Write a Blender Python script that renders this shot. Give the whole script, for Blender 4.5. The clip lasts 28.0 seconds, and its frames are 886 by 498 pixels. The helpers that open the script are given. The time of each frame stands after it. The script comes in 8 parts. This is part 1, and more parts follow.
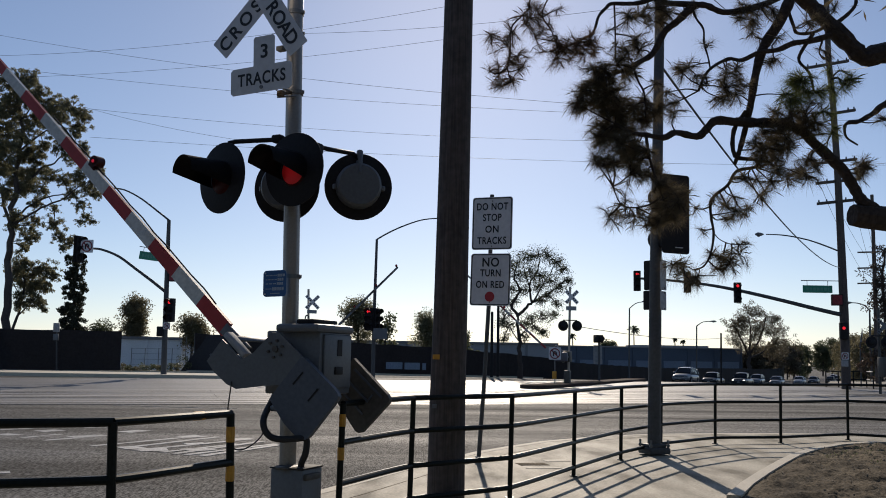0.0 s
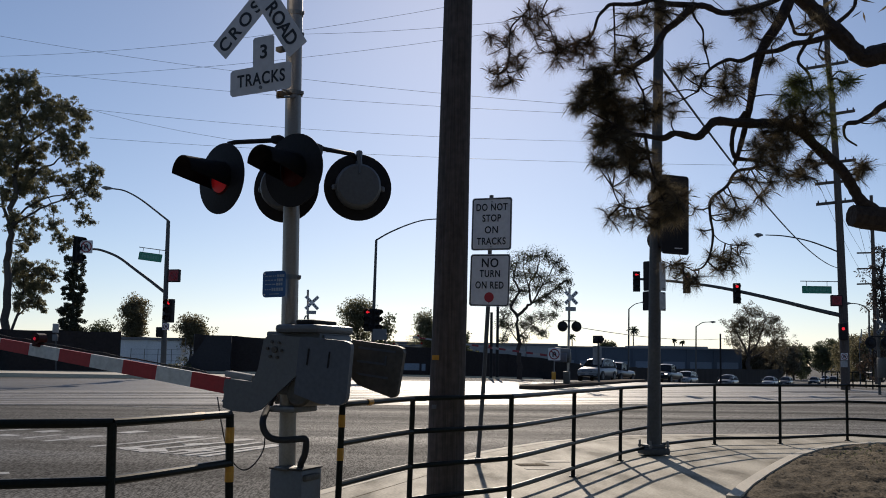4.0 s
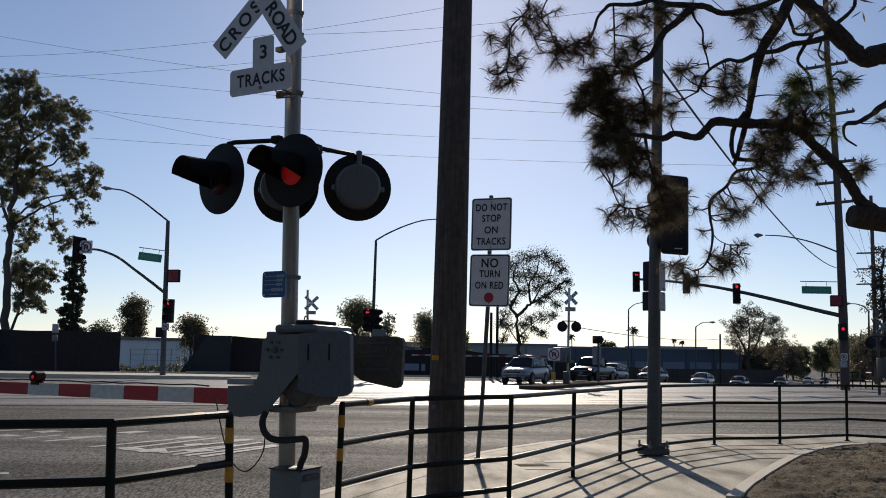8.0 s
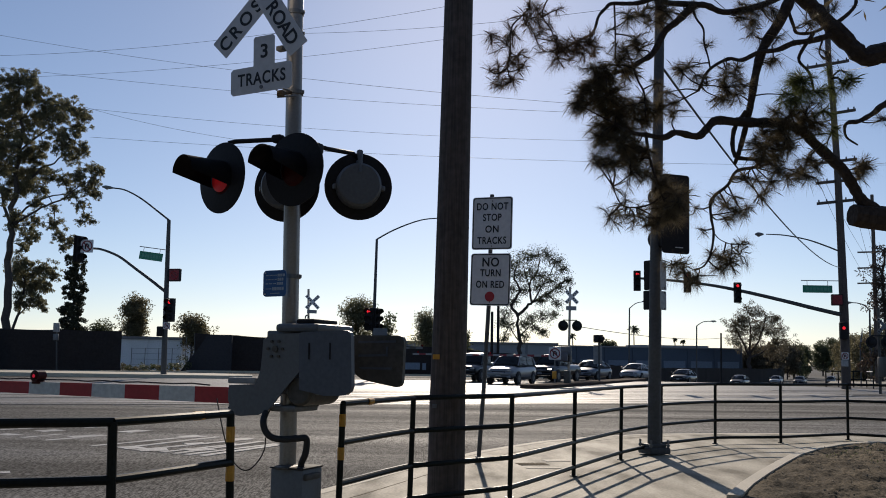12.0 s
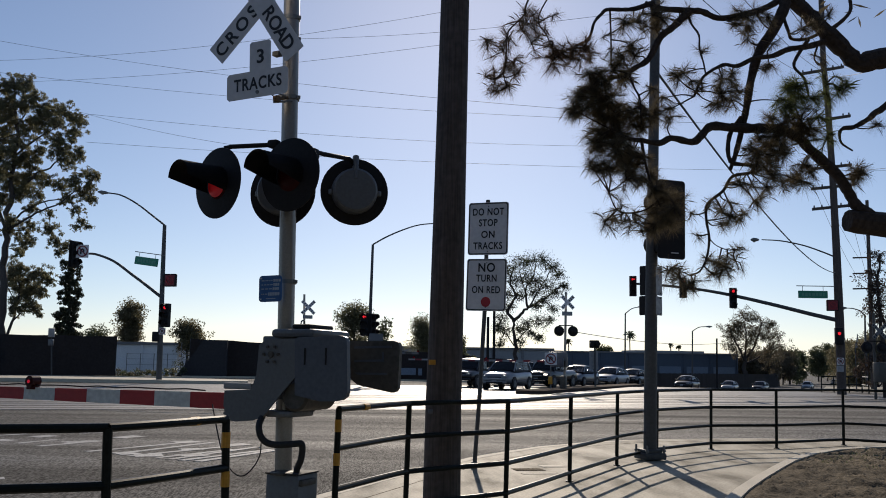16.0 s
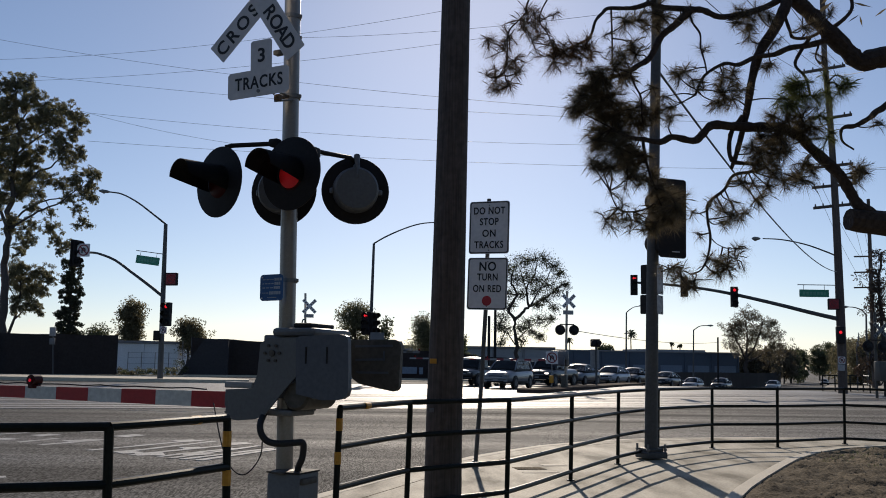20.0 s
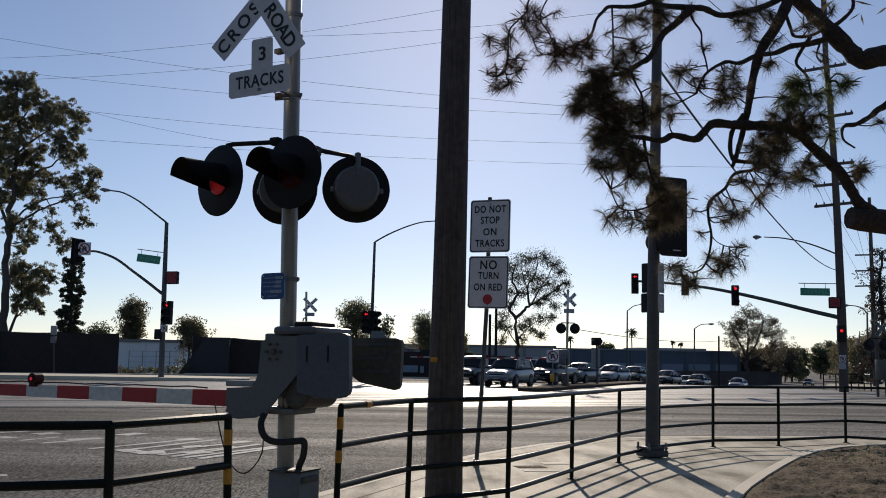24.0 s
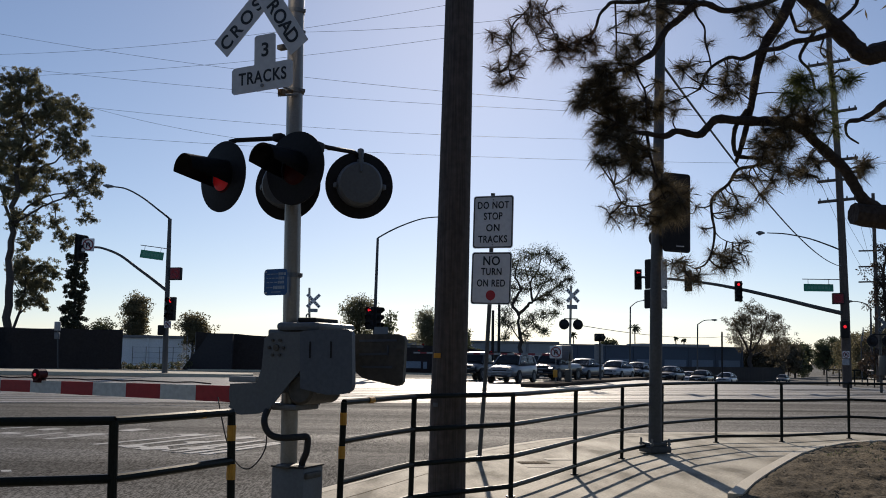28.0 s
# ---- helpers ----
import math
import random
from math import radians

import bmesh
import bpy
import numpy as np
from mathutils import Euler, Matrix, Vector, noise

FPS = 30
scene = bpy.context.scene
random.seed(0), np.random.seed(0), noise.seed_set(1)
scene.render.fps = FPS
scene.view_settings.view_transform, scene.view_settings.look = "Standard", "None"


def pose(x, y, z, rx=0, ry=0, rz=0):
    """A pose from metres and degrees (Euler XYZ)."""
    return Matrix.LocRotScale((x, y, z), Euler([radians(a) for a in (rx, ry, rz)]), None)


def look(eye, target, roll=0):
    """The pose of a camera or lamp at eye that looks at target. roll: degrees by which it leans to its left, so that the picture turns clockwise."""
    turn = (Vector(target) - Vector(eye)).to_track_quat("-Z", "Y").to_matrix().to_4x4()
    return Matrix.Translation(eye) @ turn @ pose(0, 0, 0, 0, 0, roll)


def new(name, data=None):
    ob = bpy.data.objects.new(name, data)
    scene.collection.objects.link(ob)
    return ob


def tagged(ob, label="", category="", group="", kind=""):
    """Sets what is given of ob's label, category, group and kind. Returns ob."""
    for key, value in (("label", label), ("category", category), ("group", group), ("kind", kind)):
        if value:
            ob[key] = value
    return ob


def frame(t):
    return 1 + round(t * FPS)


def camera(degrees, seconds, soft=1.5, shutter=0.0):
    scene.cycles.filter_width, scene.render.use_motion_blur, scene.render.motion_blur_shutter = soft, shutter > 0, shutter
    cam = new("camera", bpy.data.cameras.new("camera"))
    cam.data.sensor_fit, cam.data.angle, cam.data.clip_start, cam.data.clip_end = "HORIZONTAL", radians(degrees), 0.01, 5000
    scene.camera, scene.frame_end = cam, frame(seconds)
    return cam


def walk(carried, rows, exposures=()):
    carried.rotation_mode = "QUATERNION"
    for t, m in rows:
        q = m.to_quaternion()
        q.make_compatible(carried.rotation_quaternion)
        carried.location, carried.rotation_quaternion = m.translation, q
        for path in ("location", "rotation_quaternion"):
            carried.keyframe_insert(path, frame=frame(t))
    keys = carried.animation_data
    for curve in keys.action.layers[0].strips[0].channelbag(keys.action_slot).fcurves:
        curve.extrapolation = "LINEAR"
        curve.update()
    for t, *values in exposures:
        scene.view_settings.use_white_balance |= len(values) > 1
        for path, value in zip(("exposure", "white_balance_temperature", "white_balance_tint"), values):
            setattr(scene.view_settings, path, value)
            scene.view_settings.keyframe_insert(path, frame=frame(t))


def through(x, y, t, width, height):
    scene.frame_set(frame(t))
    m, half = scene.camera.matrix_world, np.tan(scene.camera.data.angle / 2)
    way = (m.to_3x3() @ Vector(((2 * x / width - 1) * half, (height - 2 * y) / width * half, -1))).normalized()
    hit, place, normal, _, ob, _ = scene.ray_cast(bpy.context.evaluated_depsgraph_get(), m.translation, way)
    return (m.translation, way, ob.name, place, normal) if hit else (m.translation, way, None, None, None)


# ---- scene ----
EYE = Vector((0.0, 0.0, 1.44))
TILT, LEAN = 6.77, 0.86
# seconds, turn to the left and tilt upwards in degrees: the slow sway of a camera held by hand
SWAY = [
    (0, 0.000, 0.000), (0.5, 0.000, 0.000), (1, -0.010, 0.032), (1.5, -0.047, 0.053), (2, 0.000, 0.005),
    (2.5, 0.000, 0.026), (3, 0.000, 0.005), (3.5, -0.042, 0.048), (5.5, 0.000, -0.005), (6, 0.000, 0.000),
    (6.5, -0.005, 0.010), (7, -0.031, 0.053), (7.5, -0.021, 0.053), (8, -0.052, 0.053), (8.5, -0.016, 0.048),
    (9, 0.000, 0.000), (9.5, -0.052, 0.053), (10, -0.052, 0.053), (10.5, -0.042, 0.053), (11, 0.000, 0.000),
    (11.5, 0.000, -0.011), (12, 0.000, -0.005), (12.5, 0.000, 0.000), (14.5, -0.107, 0.160), (15, -0.229, 0.321),
    (15.5, -0.272, 0.373), (16, -0.245, 0.326), (16.5, -0.234, 0.326), (17, -0.272, 0.373), (17.5, -0.256, 0.352),
    (18, -0.229, 0.321), (18.5, -0.181, 0.267), (19, -0.160, 0.213), (19.5, -0.165, 0.219), (20, -0.181, 0.256),
    (20.5, -0.052, 0.107), (21, -0.047, 0.053), (21.5, -0.052, 0.107), (23.5, -0.139, 0.203), (24, -0.128, 0.166),
    (24.5, -0.112, 0.160), (25, -0.122, 0.187), (25.5, -0.128, 0.203), (26, -0.107, 0.155), (26.5, -0.085, 0.107),
    (27, -0.058, 0.107), (27.5, -0.010, 0.053), (28, 0.054, -0.085),
]


def stand(turn, tilt):
    a, b = radians(turn), radians(TILT + tilt)
    way = Vector((-math.sin(a) * math.cos(b), math.cos(a) * math.cos(b), math.sin(b)))
    return look(EYE, EYE + way, LEAN)


cam = camera(51.0, 28.0, soft=0.95)
walk(cam, [(t, stand(turn, tilt)) for t, turn, tilt in SWAY], exposures=[(0.0, 0.0, 6350.0, 15.0), (28.0, 0.0, 6350.0, 15.0)])

# ---- light ----
SUN_HEIGHT, SUN_SIDE = 24.0, 2.0      # degrees above the horizon, degrees to the right of straight ahead
world = bpy.data.worlds.new("sky")
scene.world = world
world.use_nodes = True
wn = world.node_tree.nodes
sky = wn.new("ShaderNodeTexSky")
sky.sky_type, sky.sun_disc = "NISHITA", False
sky.sun_elevation, sky.sun_rotation = radians(SUN_HEIGHT), radians(SUN_SIDE)
sky.air_density, sky.dust_density, sky.ozone_density, sky.altitude = 0.80, 0.20, 2.6, 20.0
haze = wn.new("ShaderNodeGamma")
haze.inputs["Gamma"].default_value = 0.89
world.node_tree.links.new(sky.outputs["Color"], haze.inputs["Color"])
world.node_tree.links.new(haze.outputs["Color"], wn["Background"].inputs["Color"])
wn["Background"].inputs["Strength"].default_value = 0.1075
sun = new("sun", bpy.data.lights.new("sun", "SUN"))
sun.data.energy, sun.data.angle, sun.data.color = 3.6, radians(0.53), (1.0, 0.88, 0.69)
h, s = radians(SUN_HEIGHT), radians(SUN_SIDE)
sun.matrix_world = look((0, 0, 30), (-math.sin(s) * math.cos(h) * 10, -math.cos(s) * math.cos(h) * 10, 30 - math.sin(h) * 10))


# ---- materials ----
def material(name, colour, rough=0.7, metal=0.0, vary=0.25, grain=60.0, stain=3.0, bump=0.2, tint=None, spec=0.5, island=0.0):
    """A painted, worn or natural surface: fine grain, large stains, relief at the grain's size."""
    m = bpy.data.materials.new(name)
    m.use_nodes = True
    nt, n = m.node_tree, m.node_tree.nodes
    out = n["Principled BSDF"]
    out.inputs["Roughness"].default_value, out.inputs["Metallic"].default_value = rough, metal
    out.inputs["Specular IOR Level"].default_value = spec
    where = n.new("ShaderNodeNewGeometry")
    fine, wide = n.new("ShaderNodeTexNoise"), n.new("ShaderNodeTexNoise")
    for tex, size, detail in ((fine, grain, 4.0), (wide, stain, 5.0)):
        nt.links.new(where.outputs["Position"], tex.inputs["Vector"])
        tex.inputs["Scale"].default_value, tex.inputs["Detail"].default_value = size, detail
    ramp = n.new("ShaderNodeValToRGB")
    other = tint or [c * 0.55 for c in colour]
    ramp.color_ramp.elements[0].position, ramp.color_ramp.elements[1].position = 0.3, 0.68
    ramp.color_ramp.elements[0].color = (*[a + (b - a) * (1 - vary) for a, b in zip(other, colour)], 1)
    ramp.color_ramp.elements[1].color = (*colour, 1)
    nt.links.new(wide.outputs["Fac"], ramp.inputs["Fac"])
    light = n.new("ShaderNodeMix")
    light.data_type, light.blend_type = "RGBA", "MULTIPLY"
    light.inputs["Factor"].default_value = 1.0
    level = n.new("ShaderNodeMapRange")
    level.inputs["From Min"].default_value, level.inputs["From Max"].default_value = 0.25, 0.75
    level.inputs["To Min"].default_value, level.inputs["To Max"].default_value = 1 - vary, 1 + vary * 0.6
    nt.links.new(fine.outputs["Fac"], level.inputs["Value"])
    nt.links.new(ramp.outputs["Color"], light.inputs["A"])
    nt.links.new(level.outputs["Result"], light.inputs["B"])
    last = light.outputs["Result"]
    if island:
        bright = n.new("ShaderNodeMapRange")
        bright.inputs["To Min"].default_value, bright.inputs["To Max"].default_value = 1 - island, 1 + island
        nt.links.new(where.outputs["Random Per Island"], bright.inputs["Value"])
        more = n.new("ShaderNodeMix")
        more.data_type, more.blend_type = "RGBA", "MULTIPLY"
        more.inputs["Factor"].default_value = 1.0
        nt.links.new(last, more.inputs["A"])
        nt.links.new(bright.outputs["Result"], more.inputs["B"])
        last = more.outputs["Result"]
    nt.links.new(last, out.inputs["Base Color"])
    if bump:
        relief = n.new("ShaderNodeBump")
        relief.inputs["Strength"].default_value, relief.inputs["Distance"].default_value = bump, 0.5 / grain
        nt.links.new(fine.outputs["Fac"], relief.inputs["Height"])
        nt.links.new(relief.outputs["Normal"], out.inputs["Normal"])
    return m


def foliage(name, colour, tint, through=0.35, rough=0.5):
    """Leaves: each tuft its own green, some of the light goes through."""
    m = material(name, colour, rough, 0.0, 0.3, 30.0, 2.0, 0.0, tint, 0.3, 0.35)
    nt, n = m.node_tree, m.node_tree.nodes
    glow, mix = n.new("ShaderNodeBsdfTranslucent"), n.new("ShaderNodeMixShader")
    mix.inputs["Fac"].default_value = through
    base = n["Principled BSDF"].inputs["Base Color"].links[0].from_socket
    nt.links.new(base, glow.inputs["Color"])
    nt.links.new(n["Principled BSDF"].outputs["BSDF"], mix.inputs[1])
    nt.links.new(glow.outputs["BSDF"], mix.inputs[2])
    nt.links.new(mix.outputs["Shader"], n["Material Output"].inputs["Surface"])
    return m


def glowing(name, colour, strength):
    m = bpy.data.materials.new(name)
    m.use_nodes = True
    p = m.node_tree.nodes["Principled BSDF"]
    p.inputs["Base Color"].default_value = (*colour, 1)
    p.inputs["Emission Color"].default_value = (*colour, 1)
    p.inputs["Emission Strength"].default_value = strength
    return m


def pane(name, colour, rough=0.05, coat=0.6):
    m = bpy.data.materials.new(name)
    m.use_nodes = True
    p = m.node_tree.nodes["Principled BSDF"]
    p.inputs["Base Color"].default_value = (*colour, 1)
    p.inputs["Roughness"].default_value = rough
    p.inputs["Coat Weight"].default_value = coat
    return m




def asphalt():
    """Coarse grey aggregate, with bands of wear and old sealing along the crossing street."""
    m = material("asphalt", (0.064, 0.063, 0.061), 0.85, 0, 0.9, 72.0, 0.35, 0.8, (0.042, 0.041, 0.040), 0.2)
    nt, n = m.node_tree, m.node_tree.nodes
    where, turn, wear = n.new("ShaderNodeNewGeometry"), n.new("ShaderNodeMapping"), n.new("ShaderNodeTexNoise")
    turn.inputs["Rotation"].default_value = (0, 0, radians(8))
    turn.inputs["Scale"].default_value = (0.035, 0.55, 1.0)
    nt.links.new(where.outputs["Position"], turn.inputs["Vector"])
    nt.links.new(turn.outputs["Vector"], wear.inputs["Vector"])
    wear.inputs["Scale"].default_value, wear.inputs["Detail"].default_value = 1.0, 6.0
    band = n.new("ShaderNodeMapRange")
    band.inputs["From Min"].default_value, band.inputs["From Max"].default_value = 0.35, 0.65
    band.inputs["To Min"].default_value, band.inputs["To Max"].default_value = 0.5, 1.7
    nt.links.new(wear.outputs["Fac"], band.inputs["Value"])
    mix = n.new("ShaderNodeMix")
    mix.data_type, mix.blend_type = "RGBA", "MULTIPLY"
    mix.inputs["Factor"].default_value = 1.0
    old = n["Principled BSDF"].inputs["Base Color"].links[0].from_socket
    nt.links.new(old, mix.inputs["A"])
    nt.links.new(band.outputs["Result"], mix.inputs["B"])
    nt.links.new(mix.outputs["Result"], n["Principled BSDF"].inputs["Base Color"])
    gloss = n.new("ShaderNodeMapRange")
    gloss.inputs["From Min"].default_value, gloss.inputs["From Max"].default_value = 0.35, 0.65
    gloss.inputs["To Min"].default_value, gloss.inputs["To Max"].default_value = 0.95, 0.75
    nt.links.new(wear.outputs["Fac"], gloss.inputs["Value"])
    nt.links.new(gloss.outputs["Result"], n["Principled BSDF"].inputs["Roughness"])
    # coarse grains: longer along the wheel tracks than across
    grains = n.new("ShaderNodeMapping")
    grains.inputs["Scale"].default_value = (1.0, 0.12, 1.0)
    nt.links.new(where.outputs["Position"], grains.inputs["Vector"])
    for node in n:
        if node.bl_idname == "ShaderNodeTexNoise" and abs(node.inputs["Scale"].default_value - 72.0) < 0.1:
            nt.links.new(grains.outputs["Vector"], node.inputs["Vector"])
    for node in list(n):
        if node.bl_idname == "ShaderNodeMapRange" and node not in (band, gloss):
            node.inputs["From Min"].default_value, node.inputs["From Max"].default_value = 0.42, 0.62
            node.inputs["To Min"].default_value, node.inputs["To Max"].default_value = 0.45, 2.0
            shine = n.new("ShaderNodeMapRange")
            shine.inputs["From Min"].default_value, shine.inputs["From Max"].default_value = 0.40, 0.66
            shine.inputs["To Min"].default_value, shine.inputs["To Max"].default_value = 0.03, 0.30
            nt.links.new(node.inputs["Value"].links[0].from_socket, shine.inputs["Value"])
            nt.links.new(shine.outputs["Result"], n["Principled BSDF"].inputs["Specular IOR Level"])
    return m


ASPHALT = asphalt()
PANEL = material("crossing_panel", (0.28, 0.266, 0.247), 0.62, 0, 0.6, 12.0, 0.5, 0.2, (0.13, 0.124, 0.114), 0.28)

# paler and glossier than the road so that it carries the sun's glare
GLARE_ASPHALT = material("sun_glare_asphalt", (0.15, 0.145, 0.14), 0.55, 0, 0.9, 30.0, 0.25, 0.5, (0.07, 0.068, 0.066), 0.28)


def concrete():
    """Pale trowelled concrete with long streaks of dirt and worn bright patches."""
    m = material("concrete", (0.315, 0.278, 0.196), 0.78, 0, 0.4, 30.0, 1.1, 0.35, (0.24, 0.20, 0.132))
    nt, n = m.node_tree, m.node_tree.nodes
    where, turn, wear = n.new("ShaderNodeNewGeometry"), n.new("ShaderNodeMapping"), n.new("ShaderNodeTexNoise")
    turn.inputs["Rotation"].default_value = (0, 0, radians(-25))
    turn.inputs["Scale"].default_value = (1.5, 0.5, 1.0)
    nt.links.new(where.outputs["Position"], turn.inputs["Vector"])
    nt.links.new(turn.outputs["Vector"], wear.inputs["Vector"])
    wear.inputs["Scale"].default_value, wear.inputs["Detail"].default_value = 1.3, 8.0
    band = n.new("ShaderNodeMapRange")
    band.inputs["From Min"].default_value, band.inputs["From Max"].default_value = 0.33, 0.62
    band.inputs["To Min"].default_value, band.inputs["To Max"].default_value = 0.5, 1.2
    nt.links.new(wear.outputs["Fac"], band.inputs["Value"])
    mix = n.new("ShaderNodeMix")
    mix.data_type, mix.blend_type = "RGBA", "MULTIPLY"
    mix.inputs["Factor"].default_value = 1.0
    nt.links.new(n["Principled BSDF"].inputs["Base Color"].links[0].from_socket, mix.inputs["A"])
    nt.links.new(band.outputs["Result"], mix.inputs["B"])
    nt.links.new(mix.outputs["Result"], n["Principled BSDF"].inputs["Base Color"])
    shine = n.new("ShaderNodeMapRange")
    shine.inputs["From Min"].default_value, shine.inputs["From Max"].default_value = 0.35, 0.65
    shine.inputs["To Min"].default_value, shine.inputs["To Max"].default_value = 0.1, 0.9
    nt.links.new(wear.outputs["Fac"], shine.inputs["Value"])
    nt.links.new(shine.outputs["Result"], n["Principled BSDF"].inputs["Specular IOR Level"])
    return m


CONCRETE = concrete()
MEDIAN = material("dark_brown_median_concrete", (0.085, 0.062, 0.05), 0.95, 0, 0.4, 20.0, 1.0, 0.3, None, 0.05)
KERB = material("kerb_concrete", (0.56, 0.50, 0.385), 0.8, 0, 0.2, 40.0, 2.0, 0.3)


def earth():
    """Dry bare earth: clods and hollows, drawn out along the bed."""
    m = material("dirt", (0.225, 0.178, 0.116), 0.95, 0, 0.85, 34.0, 1.1, 1.0, (0.035, 0.029, 0.022), 0.05)
    nt, n = m.node_tree, m.node_tree.nodes
    where, turn = n.new("ShaderNodeNewGeometry"), n.new("ShaderNodeMapping")
    turn.inputs["Scale"].default_value = (1.0, 0.6, 1.0)
    nt.links.new(where.outputs["Position"], turn.inputs["Vector"])
    for node in list(n):
        if node.bl_idname == "ShaderNodeTexNoise":
            nt.links.new(turn.outputs["Vector"], node.inputs["Vector"])
    return m


DIRT = earth()
LITTER = material("dry_litter", (0.30, 0.24, 0.16), 0.9, 0, 0.4, 30.0, 2.0, 0.3, (0.12, 0.09, 0.06))
PAINT_WHITE = material("road_paint", (0.50, 0.50, 0.485), 0.7, 0, 0.8, 55.0, 4.5, 0.3, (0.10, 0.10, 0.098))
STEEL = material("galvanised_steel", (0.20, 0.205, 0.21), 0.55, 0.5, 0.2, 30.0, 4.0, 0.08)
ALU = material("brushed_aluminium", (0.30, 0.28, 0.26), 0.42, 0.8, 0.12, 60.0, 6.0, 0.05)
CABINET = material("grey_cabinet_paint", (0.122, 0.133, 0.146), 0.5, 0.1, 0.14, 40.0, 1.6, 0.06, (0.075, 0.085, 0.098))
RUST = material("rusty_steel", (0.20, 0.125, 0.065), 0.7, 0.3, 0.5, 40.0, 12.0, 0.3, (0.06, 0.04, 0.03))
COUNTERWEIGHT = material("blue_grey_machine_paint", (0.085, 0.100, 0.128), 0.5, 0.1, 0.18, 30.0, 1.6, 0.06, (0.055, 0.065, 0.085))
POLE_PAINT = material("dark_grey_pole_paint", (0.075, 0.078, 0.08), 0.65, 0.0, 0.25, 25.0, 2.0, 0.1)
PALE_METAL = material("stained_plate_metal", (0.34, 0.35, 0.37), 0.5, 0.2, 0.35, 18.0, 3.0, 0.1, (0.2, 0.2, 0.2))
DARK_IRON = material("dark_weathered_iron", (0.085, 0.08, 0.07), 0.6, 0.1, 0.35, 25.0, 4.0, 0.2, (0.045, 0.04, 0.034))
BLACK = material("black_paint", (0.015, 0.014, 0.016), 0.66, 0, 0.3, 40.0, 5.0, 0.1, None, 0.28)
RAILGREEN = material("dark_green_rail_paint", (0.014, 0.018, 0.016), 0.34, 0.0, 0.3, 40.0, 6.0, 0.03, (0.024, 0.019, 0.015), 0.09)
TAPE_YELLOW = material("yellow_tape", (0.62, 0.29, 0.025), 0.5, 0, 0.2, 30.0, 9.0, 0.05)
SIGN_WHITE = material("sign_white", (0.66, 0.66, 0.67), 0.5, 0, 0.1, 20.0, 3.0, 0.02)
SIGN_BLACK = material("sign_black", (0.012, 0.012, 0.014), 0.5, 0, 0.1, 20.0, 3.0, 0.0)
SIGN_RED = material("sign_red", (0.40, 0.02, 0.03), 0.5, 0, 0.1, 20.0, 3.0, 0.0)
SIGN_DARKRED = material("dark_red_tone", (0.22, 0.025, 0.035), 0.6, 0, 0.2, 20.0, 3.0, 0.0)
SIGN_BLUE = material("sign_blue", (0.03, 0.115, 0.30), 0.5, 0, 0.15, 20.0, 3.0, 0.0)
NOTICE_INK = material("notice_ink", (0.36, 0.44, 0.54), 0.5, 0, 0.3, 60.0, 20.0, 0.0)
SIGN_GREEN = material("sign_green", (0.02, 0.24, 0.15), 0.5, 0, 0.1, 20.0, 3.0, 0.0)
GATE_WHITE = material("gate_white", (0.66, 0.68, 0.66), 0.55, 0, 0.2, 25.0, 4.0, 0.05)
GATE_RED = material("gate_red", (0.42, 0.03, 0.035), 0.5, 0, 0.15, 25.0, 4.0, 0.05)


def pole_wood():
    """Old pole timber: long upright grain with cracks, darker creosote stains."""
    m = material("weathered_pole_wood", (0.098, 0.080, 0.072), 0.9, 0, 0.3, 14.0, 1.2, 0.4, (0.064, 0.052, 0.048))
    nt, n = m.node_tree, m.node_tree.nodes
    where, turn, grain = n.new("ShaderNodeNewGeometry"), n.new("ShaderNodeMapping"), n.new("ShaderNodeTexNoise")
    turn.inputs["Scale"].default_value = (1.0, 1.0, 0.035)
    grain.inputs["Scale"].default_value, grain.inputs["Detail"].default_value = 55.0, 5.0
    nt.links.new(where.outputs["Position"], turn.inputs["Vector"])
    nt.links.new(turn.outputs["Vector"], grain.inputs["Vector"])
    level = n.new("ShaderNodeMapRange")
    level.inputs["From Min"].default_value, level.inputs["From Max"].default_value = 0.36, 0.64
    level.inputs["To Min"].default_value, level.inputs["To Max"].default_value = 0.7, 1.15
    nt.links.new(grain.outputs["Fac"], level.inputs["Value"])
    mix = n.new("ShaderNodeMix")
    mix.data_type, mix.blend_type = "RGBA", "MULTIPLY"
    mix.inputs["Factor"].default_value = 1.0
    nt.links.new(n["Principled BSDF"].inputs["Base Color"].links[0].from_socket, mix.inputs["A"])
    nt.links.new(level.outputs["Result"], mix.inputs["B"])
    nt.links.new(mix.outputs["Result"], n["Principled BSDF"].inputs["Base Color"])
    relief = n.new("ShaderNodeBump")
    relief.inputs["Strength"].default_value, relief.inputs["Distance"].default_value = 0.9, 0.012
    nt.links.new(grain.outputs["Fac"], relief.inputs["Height"])
    nt.links.new(relief.outputs["Normal"], n["Principled BSDF"].inputs["Normal"])
    return m


